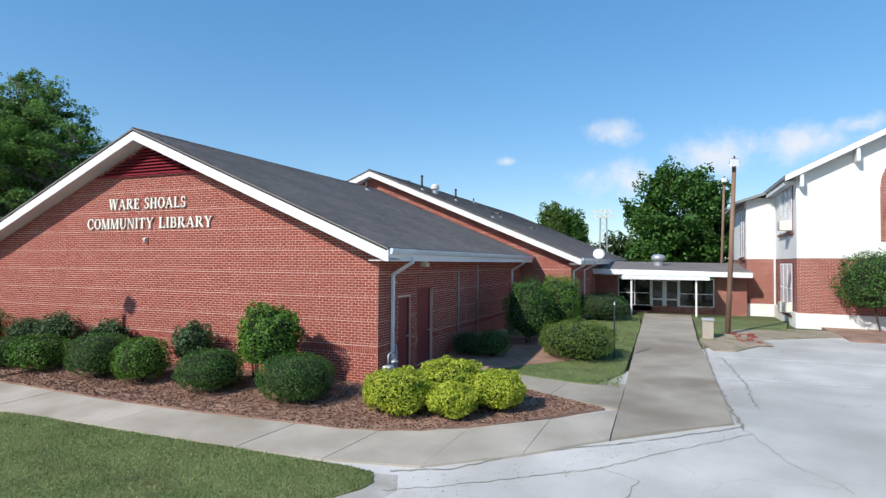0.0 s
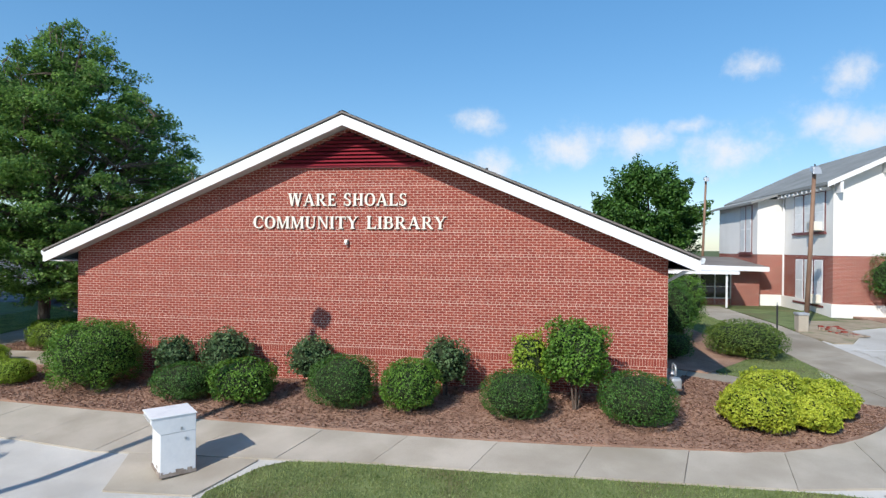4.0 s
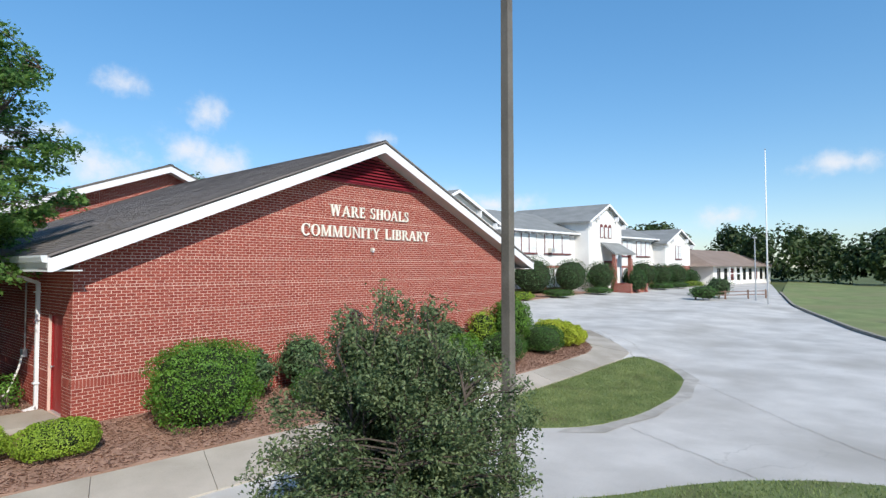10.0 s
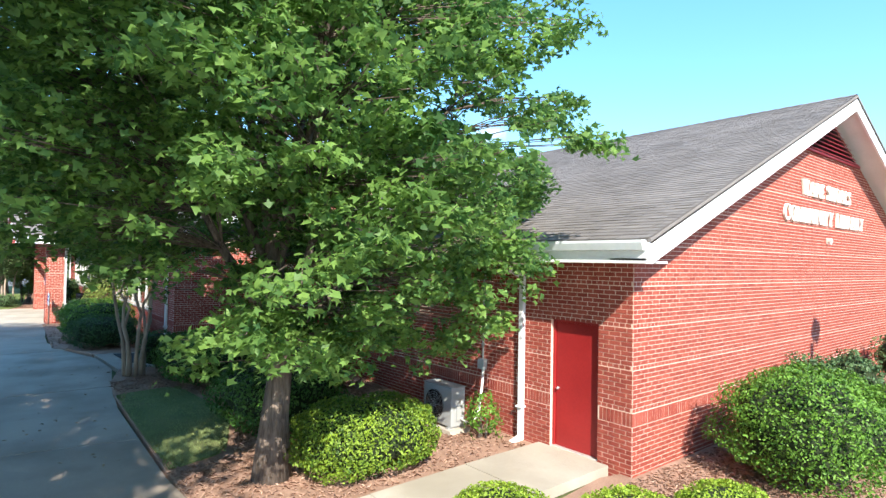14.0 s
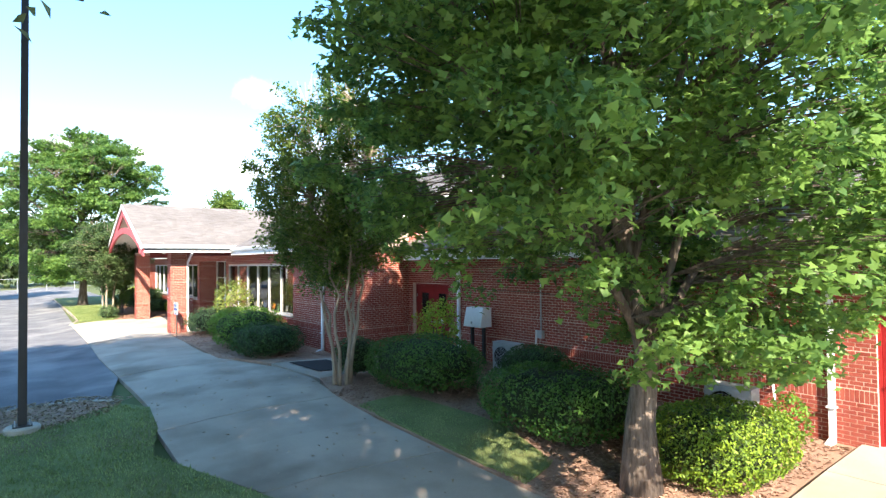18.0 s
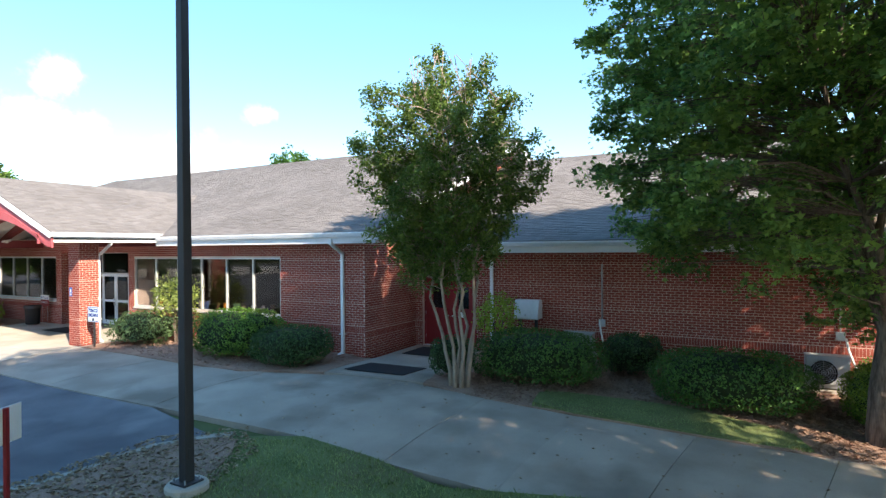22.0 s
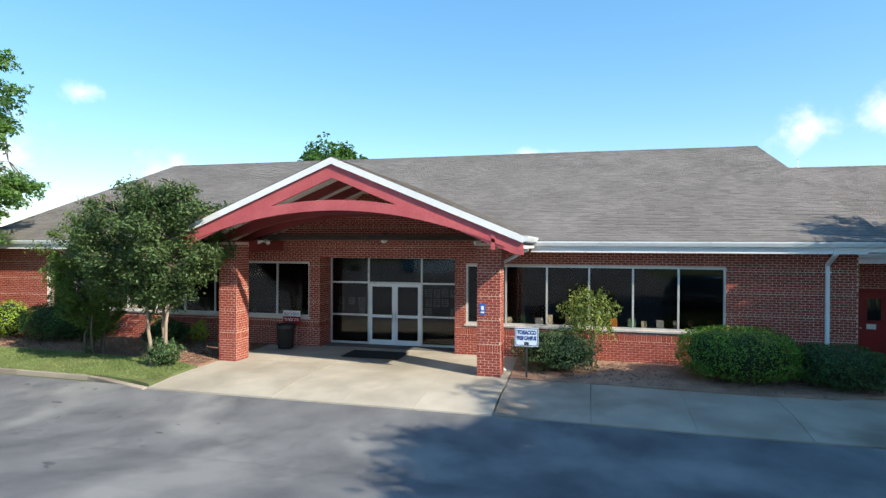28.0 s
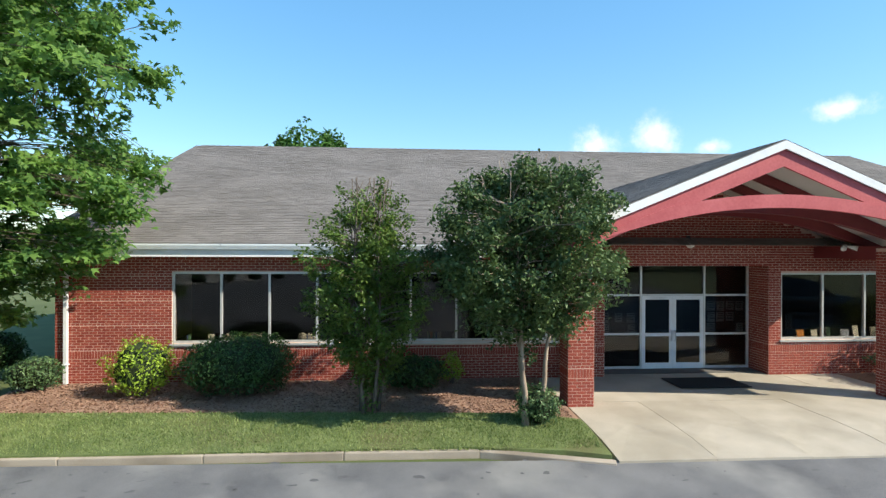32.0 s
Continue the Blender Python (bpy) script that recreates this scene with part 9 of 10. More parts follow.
def pedestal():
    ob = thing("utility_pedestal", "concrete utility pedestal beside the walk", "utility box", (25.95, 12.5, ground_z(25.95, 12.5)))
    part("body", MB().box(-0.21, 0.21, -0.22, 0.22, -0.1, 0.72), M_CONC, ob, bevel=0.02)
    part("lid", MB().box(-0.24, 0.24, -0.25, 0.25, 0.72, 0.83), M_GALV, ob, bevel=0.02)
    st = thing("marker_stake", "thin dark metal stake in the lawn", "stake", (22.72, 7.04, ground_z(22.72, 7.04)))
    part("rod", MB().box(-0.025, 0.025, -0.02, 0.02, -0.2, 1.95), M_DARKMETAL, st)
    part("tip", MB().hull([(-0.03, -0.025, 1.9), (0.03, -0.025, 1.9), (0.03, 0.025, 1.9), (-0.03, 0.025, 1.9)], [(-0.01, -0.01, 2.02), (0.01, -0.01, 2.02), (0.01, 0.01, 2.02), (-0.01, 0.01, 2.02)]), M_GALV, st)
    bw = thing("brick_edging", "low crumbling brick edging by the pole", "edging", (0, 0, 0))
    rng = random.Random(5)
    for row in range(9):
        for col in range(4):
            t = row / 8
            x = 26.95 + 0.22 * col + 0.45 * t + rng.uniform(-0.02, 0.02)
            y = 12.9 - 1.5 * t + rng.uniform(-0.02, 0.02)
            for c in range(max(1, round(3.4 - 2.6 * t - (0.8 if col in (0, 3) else 0)))):
                if rng.random() < 0.1 * t:
                    continue
                b = part("brick", MB().box(-0.1, 0.1, -0.08, 0.08, 0, 0.065), M_BRICK_PIECE if rng.random() < 0.45 else M_CONC_STAIN_SHADE, bw)
                b.matrix_basis = pose(x, y, ground_z(x, y) + c * 0.068, rng.uniform(-3, 3), rng.uniform(-3, 3), rng.uniform(-9, 9))


pedestal()


def hydrant():
    M_HYD = plain("yellow_hydrant_paint", (0.75, 0.55, 0.03), 0.5)
    ob = thing("fire_hydrant", "yellow fire hydrant on the field edge", "fire hydrant", (44.4, -12.6, ground_z(44.4, -12.6) + 0.05))
    part("barrel", MB().lathe([(0.17, 0.0), (0.17, 0.05), (0.12, 0.06), (0.12, 0.55), (0.15, 0.56), (0.15, 0.62), (0.11, 0.66), (0.07, 0.76), (0.03, 0.8)], 16), M_HYD, ob, smooth=True)
    for a, r in ((0, 0.06), (180, 0.06), (270, 0.08)):
        c, s = math.cos(radians(a)), math.sin(radians(a))
        part("nozzle", MB().tube([(0.1 * c, 0.1 * s, 0.45), (0.2 * c, 0.2 * s, 0.45)], r, 10), M_HYD, ob)
    f = thing("flagpole", "tall white flagpole without a flag", "flagpole", (56, -3.2, ground_z(56, -3.2)))
    part("shaft", MB().tube([(0, 0, 0), (0, 0, 14.6)], [0.09, 0.04], 10), M_WHITE, f, smooth=True)
    part("finial", MB().lathe([(0.02, 14.6), (0.08, 14.68), (0.02, 14.76)], 10), M_GALV, f)
    lp = thing("lamp_post", "far grey lamp post by the field", "lamp post", (59, -1.6, ground_z(59, -1.6)), 0, "lamp posts")
    part("shaft", MB().tube([(0, 0, 0), (0, 0, 6.3)], [0.08, 0.05], 8), M_GALV, lp)
    part("lamp_head", MB().box(-0.5, 0.5, -0.12, 0.12, 6.25, 6.4), M_GALV, lp)
    fn = thing("post_fence", "low weathered rail fence round a planted island", "fence", (0, 0, 0))
    pts = [(56.5, 3.4), (59, 1.2), (61.5, -0.4), (64, -1.6)]
    for p in pts:
        gz = ground_z(*p)
        part("post", MB().box(p[0] - 0.07, p[0] + 0.07, p[1] - 0.07, p[1] + 0.07, gz - 0.1, gz + 0.9), M_WOODPOLE, fn)
    for p, q in zip(pts, pts[1:]):
        for z in (0.4, 0.75):
            part("rail", MB().tube([(p[0], p[1], ground_z(*p) + z), (q[0], q[1], ground_z(*q) + z)], 0.045, 6), M_WOODPOLE, fn)


hydrant()
bush("island_shrub", "grassy shrub in the planted island", (56.4, 2.6), 1.4, 1.5, L_BOX, 0.14, 1500, 0.0, 0.15, group="island shrubs", seed=131)
bush("island_shrub", "grassy shrub in the planted island", (60.5, 2.2), 1.3, 2.2, L_GREY, 0.14, 1500, 0.0, 0.2, group="island shrubs", seed=132)


def standpipe():
    ob = thing("standpipe", "red-topped grey standpipe in the shaded lawn", "standpipe", (-12.3, 0.9, ground_z(-12.3, 0.9)))
    part("post", MB().tube([(0, 0, -0.1), (0, 0, 0.75)], 0.07, 10), M_GALV, ob)
    part("head", MB().tube([(0, 0, 0.75), (0, 0, 1.05)], [0.09, 0.07], 10), M_RED_DOOR, ob, "red painted head")
    part("handle", MB().tube([(-0.3, 0, 0.95), (0.3, 0, 0.95)], 0.03, 8), M_PAPER, ob)
    m = thing("meter_box", "pale grey meter box beside the standpipe", "meter", (-11.9, 0.8, ground_z(-11.9, 0.8)))
    part("case", MB().box(-0.11, 0.11, -0.1, 0.1, -0.05, 0.6), M_GALV, m, bevel=0.015)
    part("lid", MB().box(-0.12, 0.12, -0.11, 0.11, 0.6, 0.63), M_CREAMGREY, m)


standpipe()


def far_lot():
    M_PBLUE = plain("pale_blue_siding", (0.42, 0.58, 0.70), 0.7)
    ob = thing("field_house", "small pale blue flat-roofed hut by the field", "hut", (-54, 42, ground_z(-54, 42)), 42)
    part("wall", MB().box(-3, 3, -1.6, 1.6, 0, 2.6), M_PBLUE, ob)
    part("roof", MB().box(-3.2, 3.2, -1.8, 1.8, 2.6, 2.78), M_WHITE, ob)
    for k in range(3):
        w = part("window", MB().box(-1.6 + 1.1 * k, -1.0 + 1.1 * k, -1.66, -1.6, 1.4, 2.1), M_WHITE, ob)
        part("pane", MB().box(-1.54 + 1.1 * k, -1.06 + 1.1 * k, -1.672, -1.661, 1.46, 2.04), M_GLASSDARK, w)
    b = thing("field_wall", "long low white wall behind a row of shrubs", "wall", (0, 0, 0))
    rng = random.Random(2)
    for k in range(10):
        p, q = (-50 + 2.2 * k, 52 + 1.4 * k), (-50 + 2.2 * (k + 1) - 0.1, 52 + 1.4 * (k + 1) - 0.06)
        part("wall_panel", MB().hull([(p[0], p[1], 0), (q[0], q[1], 0), (q[0], q[1] + 0.2, 0), (p[0], p[1] + 0.2, 0)], [(p[0], p[1], 1.3), (q[0], q[1], 1.3), (q[0], q[1] + 0.2, 1.3), (p[0], p[1] + 0.2, 1.3)]), M_STUCCO, b)
    for k in range(8):
        bush("row_shrub", "round dark shrub before the white wall", (-50 + 2.9 * k, 50.6 + 1.85 * k), 0.75, 1.1, L_DARK, 0.16, 500, 0.0, 0.08, group="row of shrubs", seed=140 + k)
    tw = thing("floodlight_tower", "steel lattice floodlight tower over the field", "floodlight tower", (11.9, 101, 0))
    for dx, dy in ((-0.6, -0.6), (0.6, -0.6), (0.6, 0.6), (-0.6, 0.6)):
        part("leg", MB().tube([(dx * 1.3, dy * 1.3, 0), (dx, dy, 13)], 0.07, 5), M_GALV, tw)
    for k in range(9):
        z = 1.0 + 1.35 * k
        part("brace", MB().tube([(-0.7, -0.7, z), (0.7, -0.7, z + 1.3)], 0.04, 4), M_GALV, tw)
        part("brace", MB().tube([(0.7, -0.7, z), (-0.7, -0.7, z + 1.3)], 0.04, 4), M_GALV, tw)
    for k in range(4):
        for z in (12.6, 13.6):
            part("flood_lamp", MB().tube([(-1.5 + k, -0.7, z), (-1.5 + k, -1.1, z - 0.1)], [0.2, 0.36], 10), M_PAPER, tw)
    part("crossbar", MB().box(-1.9, 1.9, -0.75, -0.65, 12.5, 12.6).box(-1.9, 1.9, -0.75, -0.65, 13.5, 13.6), M_GALV, tw)
    fe = thing("chain_link_fence", "galvanised chain-link fence behind the car park", "fence", (0, 0, 0))
    for k in range(16):
        x = -44 + 2.8 * k
        y = 78 + 0.2 * k
        part("post", MB().tube([(x, y, -0.1), (x, y, 1.8)], 0.035, 6), M_GALV, fe)
        if k < 15:
            part("top_rail", MB().tube([(x, y, 1.75), (x + 2.8, y + 0.2, 1.75)], 0.022, 5), M_GALV, fe)
            for z in (0.3, 0.75, 1.2):
                part("wire", MB().tube([(x, y, z), (x + 2.8, y + 0.2, z)], 0.008, 4), M_GALV, fe)


far_lot()

# ---- parked sport utility vehicle ----
M_PAINT = varied("silver_car_paint", (0.22, 0.212, 0.198), (0.27, 0.26, 0.244), scale=1, rough=0.24, fine=300, bump=0.0, metal=0.85, coat=0.5)
M_BONNET = varied("dark_blue_bonnet_colour", (0.016, 0.022, 0.04), (0.022, 0.03, 0.052), scale=1, rough=0.16, fine=300, bump=0.0, metal=0.2, coat=0.3)
M_TYRE = plain("tyre_rubber", (0.02, 0.02, 0.02), 0.9)
M_LAMPGLASS = varied("clear_lamp", (0.6, 0.62, 0.64), (0.8, 0.82, 0.84), rough=0.1, bump=0, metal=0.3)
M_TAIL = plain("red_tail_lamp", (0.35, 0.01, 0.012), 0.2)


def suv():
    x, y = -15.05, 16.13
    ob = thing("parked_suv", "silver sport utility vehicle with black roof rails", "car", (x, y, ground_z(x, y) - 0.0), -60)

    def loft(name, secs, mat, smooth=True, lab="", parent=None):
        """secs: (x, half width low, half width high, z low, z high) rings, eight-sided."""
        mb = MB()
        n = 0
        for sx, wl_, wh, zl, zh in secs:
            c = min(0.13, 0.4 * (zh - zl))
            half = [(wl_ * 0.9, zl), (wl_, zl + 0.4 * c), (wl_ * 0.55 + wh * 0.45 + 0.012, (zl + zh) / 2), (wh, zh - c), (wh - 0.03, zh - 0.45 * c), (wh - 0.10, zh - 0.1 * c), (wh * 0.55, zh + 0.012)]
            ring = half + [(0.0, zh + 0.022)] + [(-a, b) for a, b in reversed(half)]
            mb.v += [(sx, a, b) for a, b in ring]
        k = 15
        for i in range(len(secs) - 1):
            for j in range(k):
                a, b = i * k + j, i * k + (j + 1) % k
                mb.f.append((a, b, b + k, a + k))
        mb.f.append(tuple(range(k - 1, -1, -1)))
        mb.f.append(tuple(range((len(secs) - 1) * k, len(secs) * k)))
        return part(name, mb, mat, parent or ob, lab, smooth=True)

    body = loft("body", [(-2.28, 0.80, 0.80, 0.5, 1.05), (-2.2, 0.9, 0.9, 0.42, 1.16), (-0.5, 0.94, 0.92, 0.40, 1.18), (0.9, 0.94, 0.91, 0.40, 1.17), (1.6, 0.93, 0.86, 0.42, 1.13), (2.1, 0.9, 0.80, 0.45, 1.05), (2.25, 0.82, 0.72, 0.5, 0.95)], M_PAINT)
    cabin = loft("cabin", [(-2.2, 0.86, 0.70, 1.1, 1.45), (-2.02, 0.88, 0.72, 1.1, 1.85), (-1.0, 0.89, 0.73, 1.1, 1.93), (0.05, 0.89, 0.72, 1.1, 1.92), (0.3, 0.89, 0.69, 1.1, 1.84), (1.05, 0.87, 0.80, 1.1, 1.2)], M_PAINT)
    # separate dark blue shell laid just over the silver body as the bonnet
    mb = MB()
    for sx, wh, zh in ((1.0, 0.9, 1.168), (1.6, 0.86, 1.13), (2.1, 0.80, 1.05), (2.2, 0.75, 0.985)):
        half = [(wh - 0.11, zh + 0.0), (wh * 0.55, zh + 0.026), (0.0, zh + 0.038)]
        mb.v += [(sx, a, b) for a, b in half + [(-a, b) for a, b in reversed(half[:2])]]
    mb.f += [(5 * i + j, 5 * i + j + 1, 5 * i + j + 6, 5 * i + j + 5) for i in range(3) for j in range(4)]
    n = len(mb.v)
    mb.v += [(a, b, c - 0.05) for a, b, c in mb.v]
    rim = [0, 1, 2, 3, 4, 9, 14, 19, 18, 17, 16, 15, 10, 5]
    mb.f += [(p, q, q + n, p + n) for p, q in zip(rim, rim[1:] + rim[:1])]
    part("bonnet", mb, M_BONNET, ob, "dark blue glossy bonnet", smooth=True)
    for k in range(5):
        yy = -0.44 + 0.22 * k
        part("roof_rib", MB().tube([(-1.85, yy, 1.885 - 0.025 * abs(yy)), (-1.0, yy, 1.952 - 0.025 * abs(yy)), (-0.35, yy, 1.945 - 0.025 * abs(yy))], 0.011, 6), M_PAINT, cabin)
    def screen(name, f0, f1, wide, lift, mat, lab):
        """A bowed pane laid on the sloping front of the cabin."""
        up = [(0.66, 1.7815), (0.59, 1.827), (0.38, 1.852), (0.0, 1.862)]
        low = [(0.77, 1.182), (0.70, 1.196), (0.44, 1.212), (0.0, 1.222)]
        up += [(-a, b) for a, b in reversed(up[:3])]
        low += [(-a, b) for a, b in reversed(low[:3])]
        mb = MB()
        for h in (lift, lift - 0.03):
            for f in (f0, f1):
                mb.v += [(0.3 + 0.75 * f + 0.65 * h, (a[0] + (b[0] - a[0]) * f) * wide, a[1] + (b[1] - a[1]) * f + 0.76 * h) for a, b in zip(up, low)]
        for q in range(6):
            mb.f += [(q, q + 1, q + 8, q + 7), (q + 14, q + 21, q + 22, q + 15), (q, q + 14, q + 15, q + 1), (q + 7, q + 8, q + 22, q + 21)]
        mb.f += [(0, 7, 21, 14), (6, 20, 27, 13)]
        return part(name, mb, mat, ob, lab, smooth=False)

    screen("windscreen_seal", 0.02, 1.0, 1.0, 0.006, M_BLACKPLASTIC, "black windscreen surround")
    screen("windscreen", 0.07, 0.9, 0.95, 0.012, M_CARBLACK, "dark reflecting windscreen")
    part("rear_window", MB().hull([(-2.215, -0.6, 1.25), (-2.2, -0.6, 1.25), (-2.2, 0.6, 1.25), (-2.215, 0.6, 1.25)], [(-2.10, -0.56, 1.74), (-2.09, -0.56, 1.74), (-2.09, 0.56, 1.74), (-2.10, 0.56, 1.74)]), M_CARBLACK, ob)
    for s in (-1, 1):
        side = lambda z: s * (0.925 - (z - 1.1) * 0.225)
        for name, q in (("side_window", [(-1.98, 1.18), (-1.16, 1.18), (-1.16, 1.80), (-1.86, 1.78)]), ("side_window", [(-1.04, 1.18), (-0.18, 1.18), (-0.18, 1.83), (-1.04, 1.83)]), ("side_window", [(-0.04, 1.18), (0.86, 1.18), (0.30, 1.79), (-0.04, 1.83)])):
            soft = []
            for a, b, c in zip(q[-1:] + q[:-1], q, q[1:] + q[:1]):
                soft += [(b[0] * 0.87 + a[0] * 0.13, b[1] * 0.87 + a[1] * 0.13), (b[0] * 0.965 + (a[0] + c[0]) * 0.0175, b[1] * 0.965 + (a[1] + c[1]) * 0.0175), (b[0] * 0.87 + c[0] * 0.13, b[1] * 0.87 + c[1] * 0.13)]
            q_, q = q, soft
            g = part(name, MB().hull([(a, side(b) - s * 0.03, b) for a, b in q], [(a, side(b) + s * 0.008, b) for a, b in q]), M_CARBLACK, ob, "dark tinted glass")
            q = q_
            if q[0][0] > -1.5:
                a0, a1 = q[3][0], q[2][0]
                part("rain_visor", MB().tube([(a0 - 0.03, side(1.70) + s * 0.012, 1.70), (a0 + 0.01, side(1.78) + s * 0.016, 1.78), (a0 + 0.09, side(1.815) + s * 0.018, 1.815), (a1 - 0.09, side(1.815) + s * 0.018, 1.815 if a1 < 0.2 else 1.80), (a1 - 0.01, side(1.78) + s * 0.016, 1.77), (a1 + 0.03, side(1.70) + s * 0.012, 1.70)], 0.022, 8), M_BLACKPLASTIC, g)
        rail = part("roof_rail", MB().tube([(-1.95, s * 0.63, 1.84), (-1.78, s * 0.63, 1.91), (-1.0, s * 0.64, 1.965), (-0.3, s * 0.63, 1.955), (-0.1, s * 0.62, 1.89)], 0.021, 8), M_BLACKPLASTIC, ob, "black roof rail", smooth=True)
        for xx in (-1.86, -0.2):
            part("rail_foot", MB().box(xx - 0.09, xx + 0.09, s * 0.605, s * 0.655, 1.83 if xx < -1 else 1.86, 1.895 if xx < -1 else 1.93), M_BLACKPLASTIC, rail, bevel=0.02)
        part("wing_mirror", MB().box(0.62, 0.84, s * 0.93, s * 1.14, 1.2, 1.4), M_BLACKPLASTIC, ob, bevel=0.05)
        lamp = part("headlight", MB().tube([(2.1, s * 0.6, 0.86), (2.24, s * 0.6, 0.86), (2.27, s * 0.6, 0.86)], [0.12, 0.115, 0.08], 18), M_LAMPGLASS, ob, "round clear headlight", smooth=True)
        part("indicator", MB().box(2.12, 2.2, s * 0.78, s * 0.85, 0.66, 0.72), M_TAIL, ob)
        part("tail_lamp", MB().box(-2.275, -2.15, s * 0.64, s * 0.79, 0.78, 1.03), M_TAIL, ob, bevel=0.02)
        for a in (-1.10, -0.11):
            part("door_seam", MB().tube([(a, s * 0.946, 0.6), (a, s * 0.948, 0.8), (a, s * 0.925, 1.05)], 0.006, 5), M_BLACKPLASTIC, body)
            part("pillar_seam", MB().tube([(a, s * 0.888, 1.16), (a, s * 0.836, 1.515), (a, s * 0.737, 1.79)], 0.006, 5), M_BLACKPLASTIC, cabin)
            part("door_handle", MB().box(a + 0.08, a + 0.26, s * 0.93, s * 0.965, 0.98, 1.02), M_PAINT, body, bevel=0.01)
        for xx in (-1.4, 1.4):
            w = part("wheel", MB().lathe([(0.20, -0.12), (0.33, -0.12), (0.37, -0.07), (0.37, 0.07), (0.33, 0.12), (0.20, 0.12)], 26), M_TYRE, ob, "black tyre")
            w.matrix_basis = pose(xx, s * 0.84, 0.37, 90, 0, 0)
            part("rim", MB().lathe([(0.05, -0.10), (0.205, -0.115), (0.205, 0.115), (0.05, 0.10)], 20), M_GALV, w)
            part("wheel_arch", MB().tube([(xx + 0.45 * math.cos(a), s * 0.93, 0.37 + 0.45 * math.sin(a)) for a in [math.pi * k / 12 for k in range(13)]], 0.035, 6), M_BLACKPLASTIC, body)
    part("front_bumper", MB().box(2.05, 2.36, -0.86, 0.86, 0.42, 0.62), M_BLACKPLASTIC, ob, bevel=0.04)
    part("rear_bumper", MB().box(-2.4, -2.15, -0.86, 0.86, 0.42, 0.62), M_BLACKPLASTIC, ob, bevel=0.04)
    gr = part("grille", MB().box(2.16, 2.265, -0.45, 0.45, 0.7, 0.92), M_BLACKPLASTIC, ob, bevel=0.01)
    for k in range(7):
        yy = -0.39 + 0.13 * k
        part("grille_bar", MB().box(2.265, 2.28, yy - 0.022, yy + 0.022, 0.7, 0.92), M_LAMPGLASS, gr)
    sp = part("spare_wheel", MB().lathe([(0.10, -0.11), (0.31, -0.11), (0.35, -0.06), (0.35, 0.06), (0.31, 0.11), (0.10, 0.11)], 26), M_BLACKPLASTIC, ob, "covered spare wheel on the tailgate")
    sp.matrix_basis = pose(-2.42, 0.0, 1.1, 0, 90, 0)
    part("high_brake_lamp", MB().box(-2.085, -2.0, -0.16, 0.16, 1.74, 1.78), M_TAIL, ob, bevel=0.01)
    part("underbody", MB().box(-2.0, 2.0, -0.7, 0.7, 0.25, 0.45), M_BLACKPLASTIC, ob)
    part("parking_card", MB().hull([(0.93, 0.40, 1.318), (0.95, 0.40, 1.318), (0.95, 0.60, 1.31), (0.93, 0.60, 1.31)], [(0.83, 0.38, 1.405), (0.85, 0.38, 1.405), (0.85, 0.57, 1.397), (0.83, 0.57, 1.397)]), M_PAPER, ob)


M_CARBLACK = varied("dark_tinted_glass", (0.012, 0.014, 0.016), (0.02, 0.022, 0.025), rough=0.04, bump=0.0, spec=0.6)
M_BLACKPLASTIC = plain("black_plastic", (0.02, 0.02, 0.022), 0.55)
suv()



# ---- loose cover: grass, mulch, litter, seams ----
def inside(px, py, outline):
    hit = np.zeros(len(px), bool)
    for (x0, y0), (x1, y1) in zip(outline, outline[1:] + outline[:1]):
        if y0 == y1:
            continue
        hit ^= ((y0 > py) != (y1 > py)) & (px < (x1 - x0) * (py - y0) / (y1 - y0) + x0)
    return hit


def scatter(outline, density, rng):
    xs, ys = [p[0] for p in outline], [p[1] for p in outline]
    n = int((max(xs) - min(xs)) * (max(ys) - min(ys)) * density)
    px, py = rng.uniform(min(xs), max(xs), n), rng.uniform(min(ys), max(ys), n)
    keep = inside(px, py, outline)
    return px[keep], py[keep]


def grid_z(x, y, step):
    """The height of a ground sheet that is cut into squares of the given step."""
    i, j = math.floor(x / step) * step, math.floor(y / step) * step
    u, v = (x - i) / step, (y - j) / step
    return (ground_z(i, j) * (1 - u) + ground_z(i + step, j) * u) * (1 - v) + (ground_z(i, j + step) * (1 - u) + ground_z(i + step, j + step) * u) * v


def grass(name, outline, density, off, step, label, seed, tall=0.05):
    rng = np.random.default_rng(seed)
    px, py = scatter(outline, density, rng)
    n = len(px)
    pz = np.array([grid_z(a, b, step) for a, b in zip(px, py)]) + off - 0.012
    a = rng.uniform(0, 6.283, n)
    w = rng.uniform(0.007, 0.016, n)
    h = tall * rng.uniform(0.5, 1.25, n)
    base = np.stack([px, py, pz], 1)
    side = np.stack([np.cos(a) * w, np.sin(a) * w, np.zeros(n)], 1)
    lean = np.stack([rng.normal(0, 0.45, n) * h, rng.normal(0, 0.45, n) * h, h], 1)
    verts = np.stack([base - side, base + side, base + lean], 1).reshape(-1, 3)
    ob = new(name, raw_mesh(name, verts, np.arange(n * 3).reshape(-1, 3), L_GRASS))
    tagged(ob, label, "grass", kind="stuff")


def flakes(name, outline, density, off, step, label, category, material, size, seed, slim=0.35):
    rng = np.random.default_rng(seed)
    px, py = scatter(outline, density, rng)
    pz = np.array([grid_z(a, b, step) for a, b in zip(px, py)]) + off + rng.uniform(0.004, 0.02, len(px))
    up = np.tile(np.array([[0.0, 0.0, 1.0]]), (len(px), 1))
    me = leaf_mesh(name, np.stack([px, py, pz], 1), up, size, rng, material, 0.22, 0.3, slim)
    tagged(new(name, me), label, category, kind="stuff")


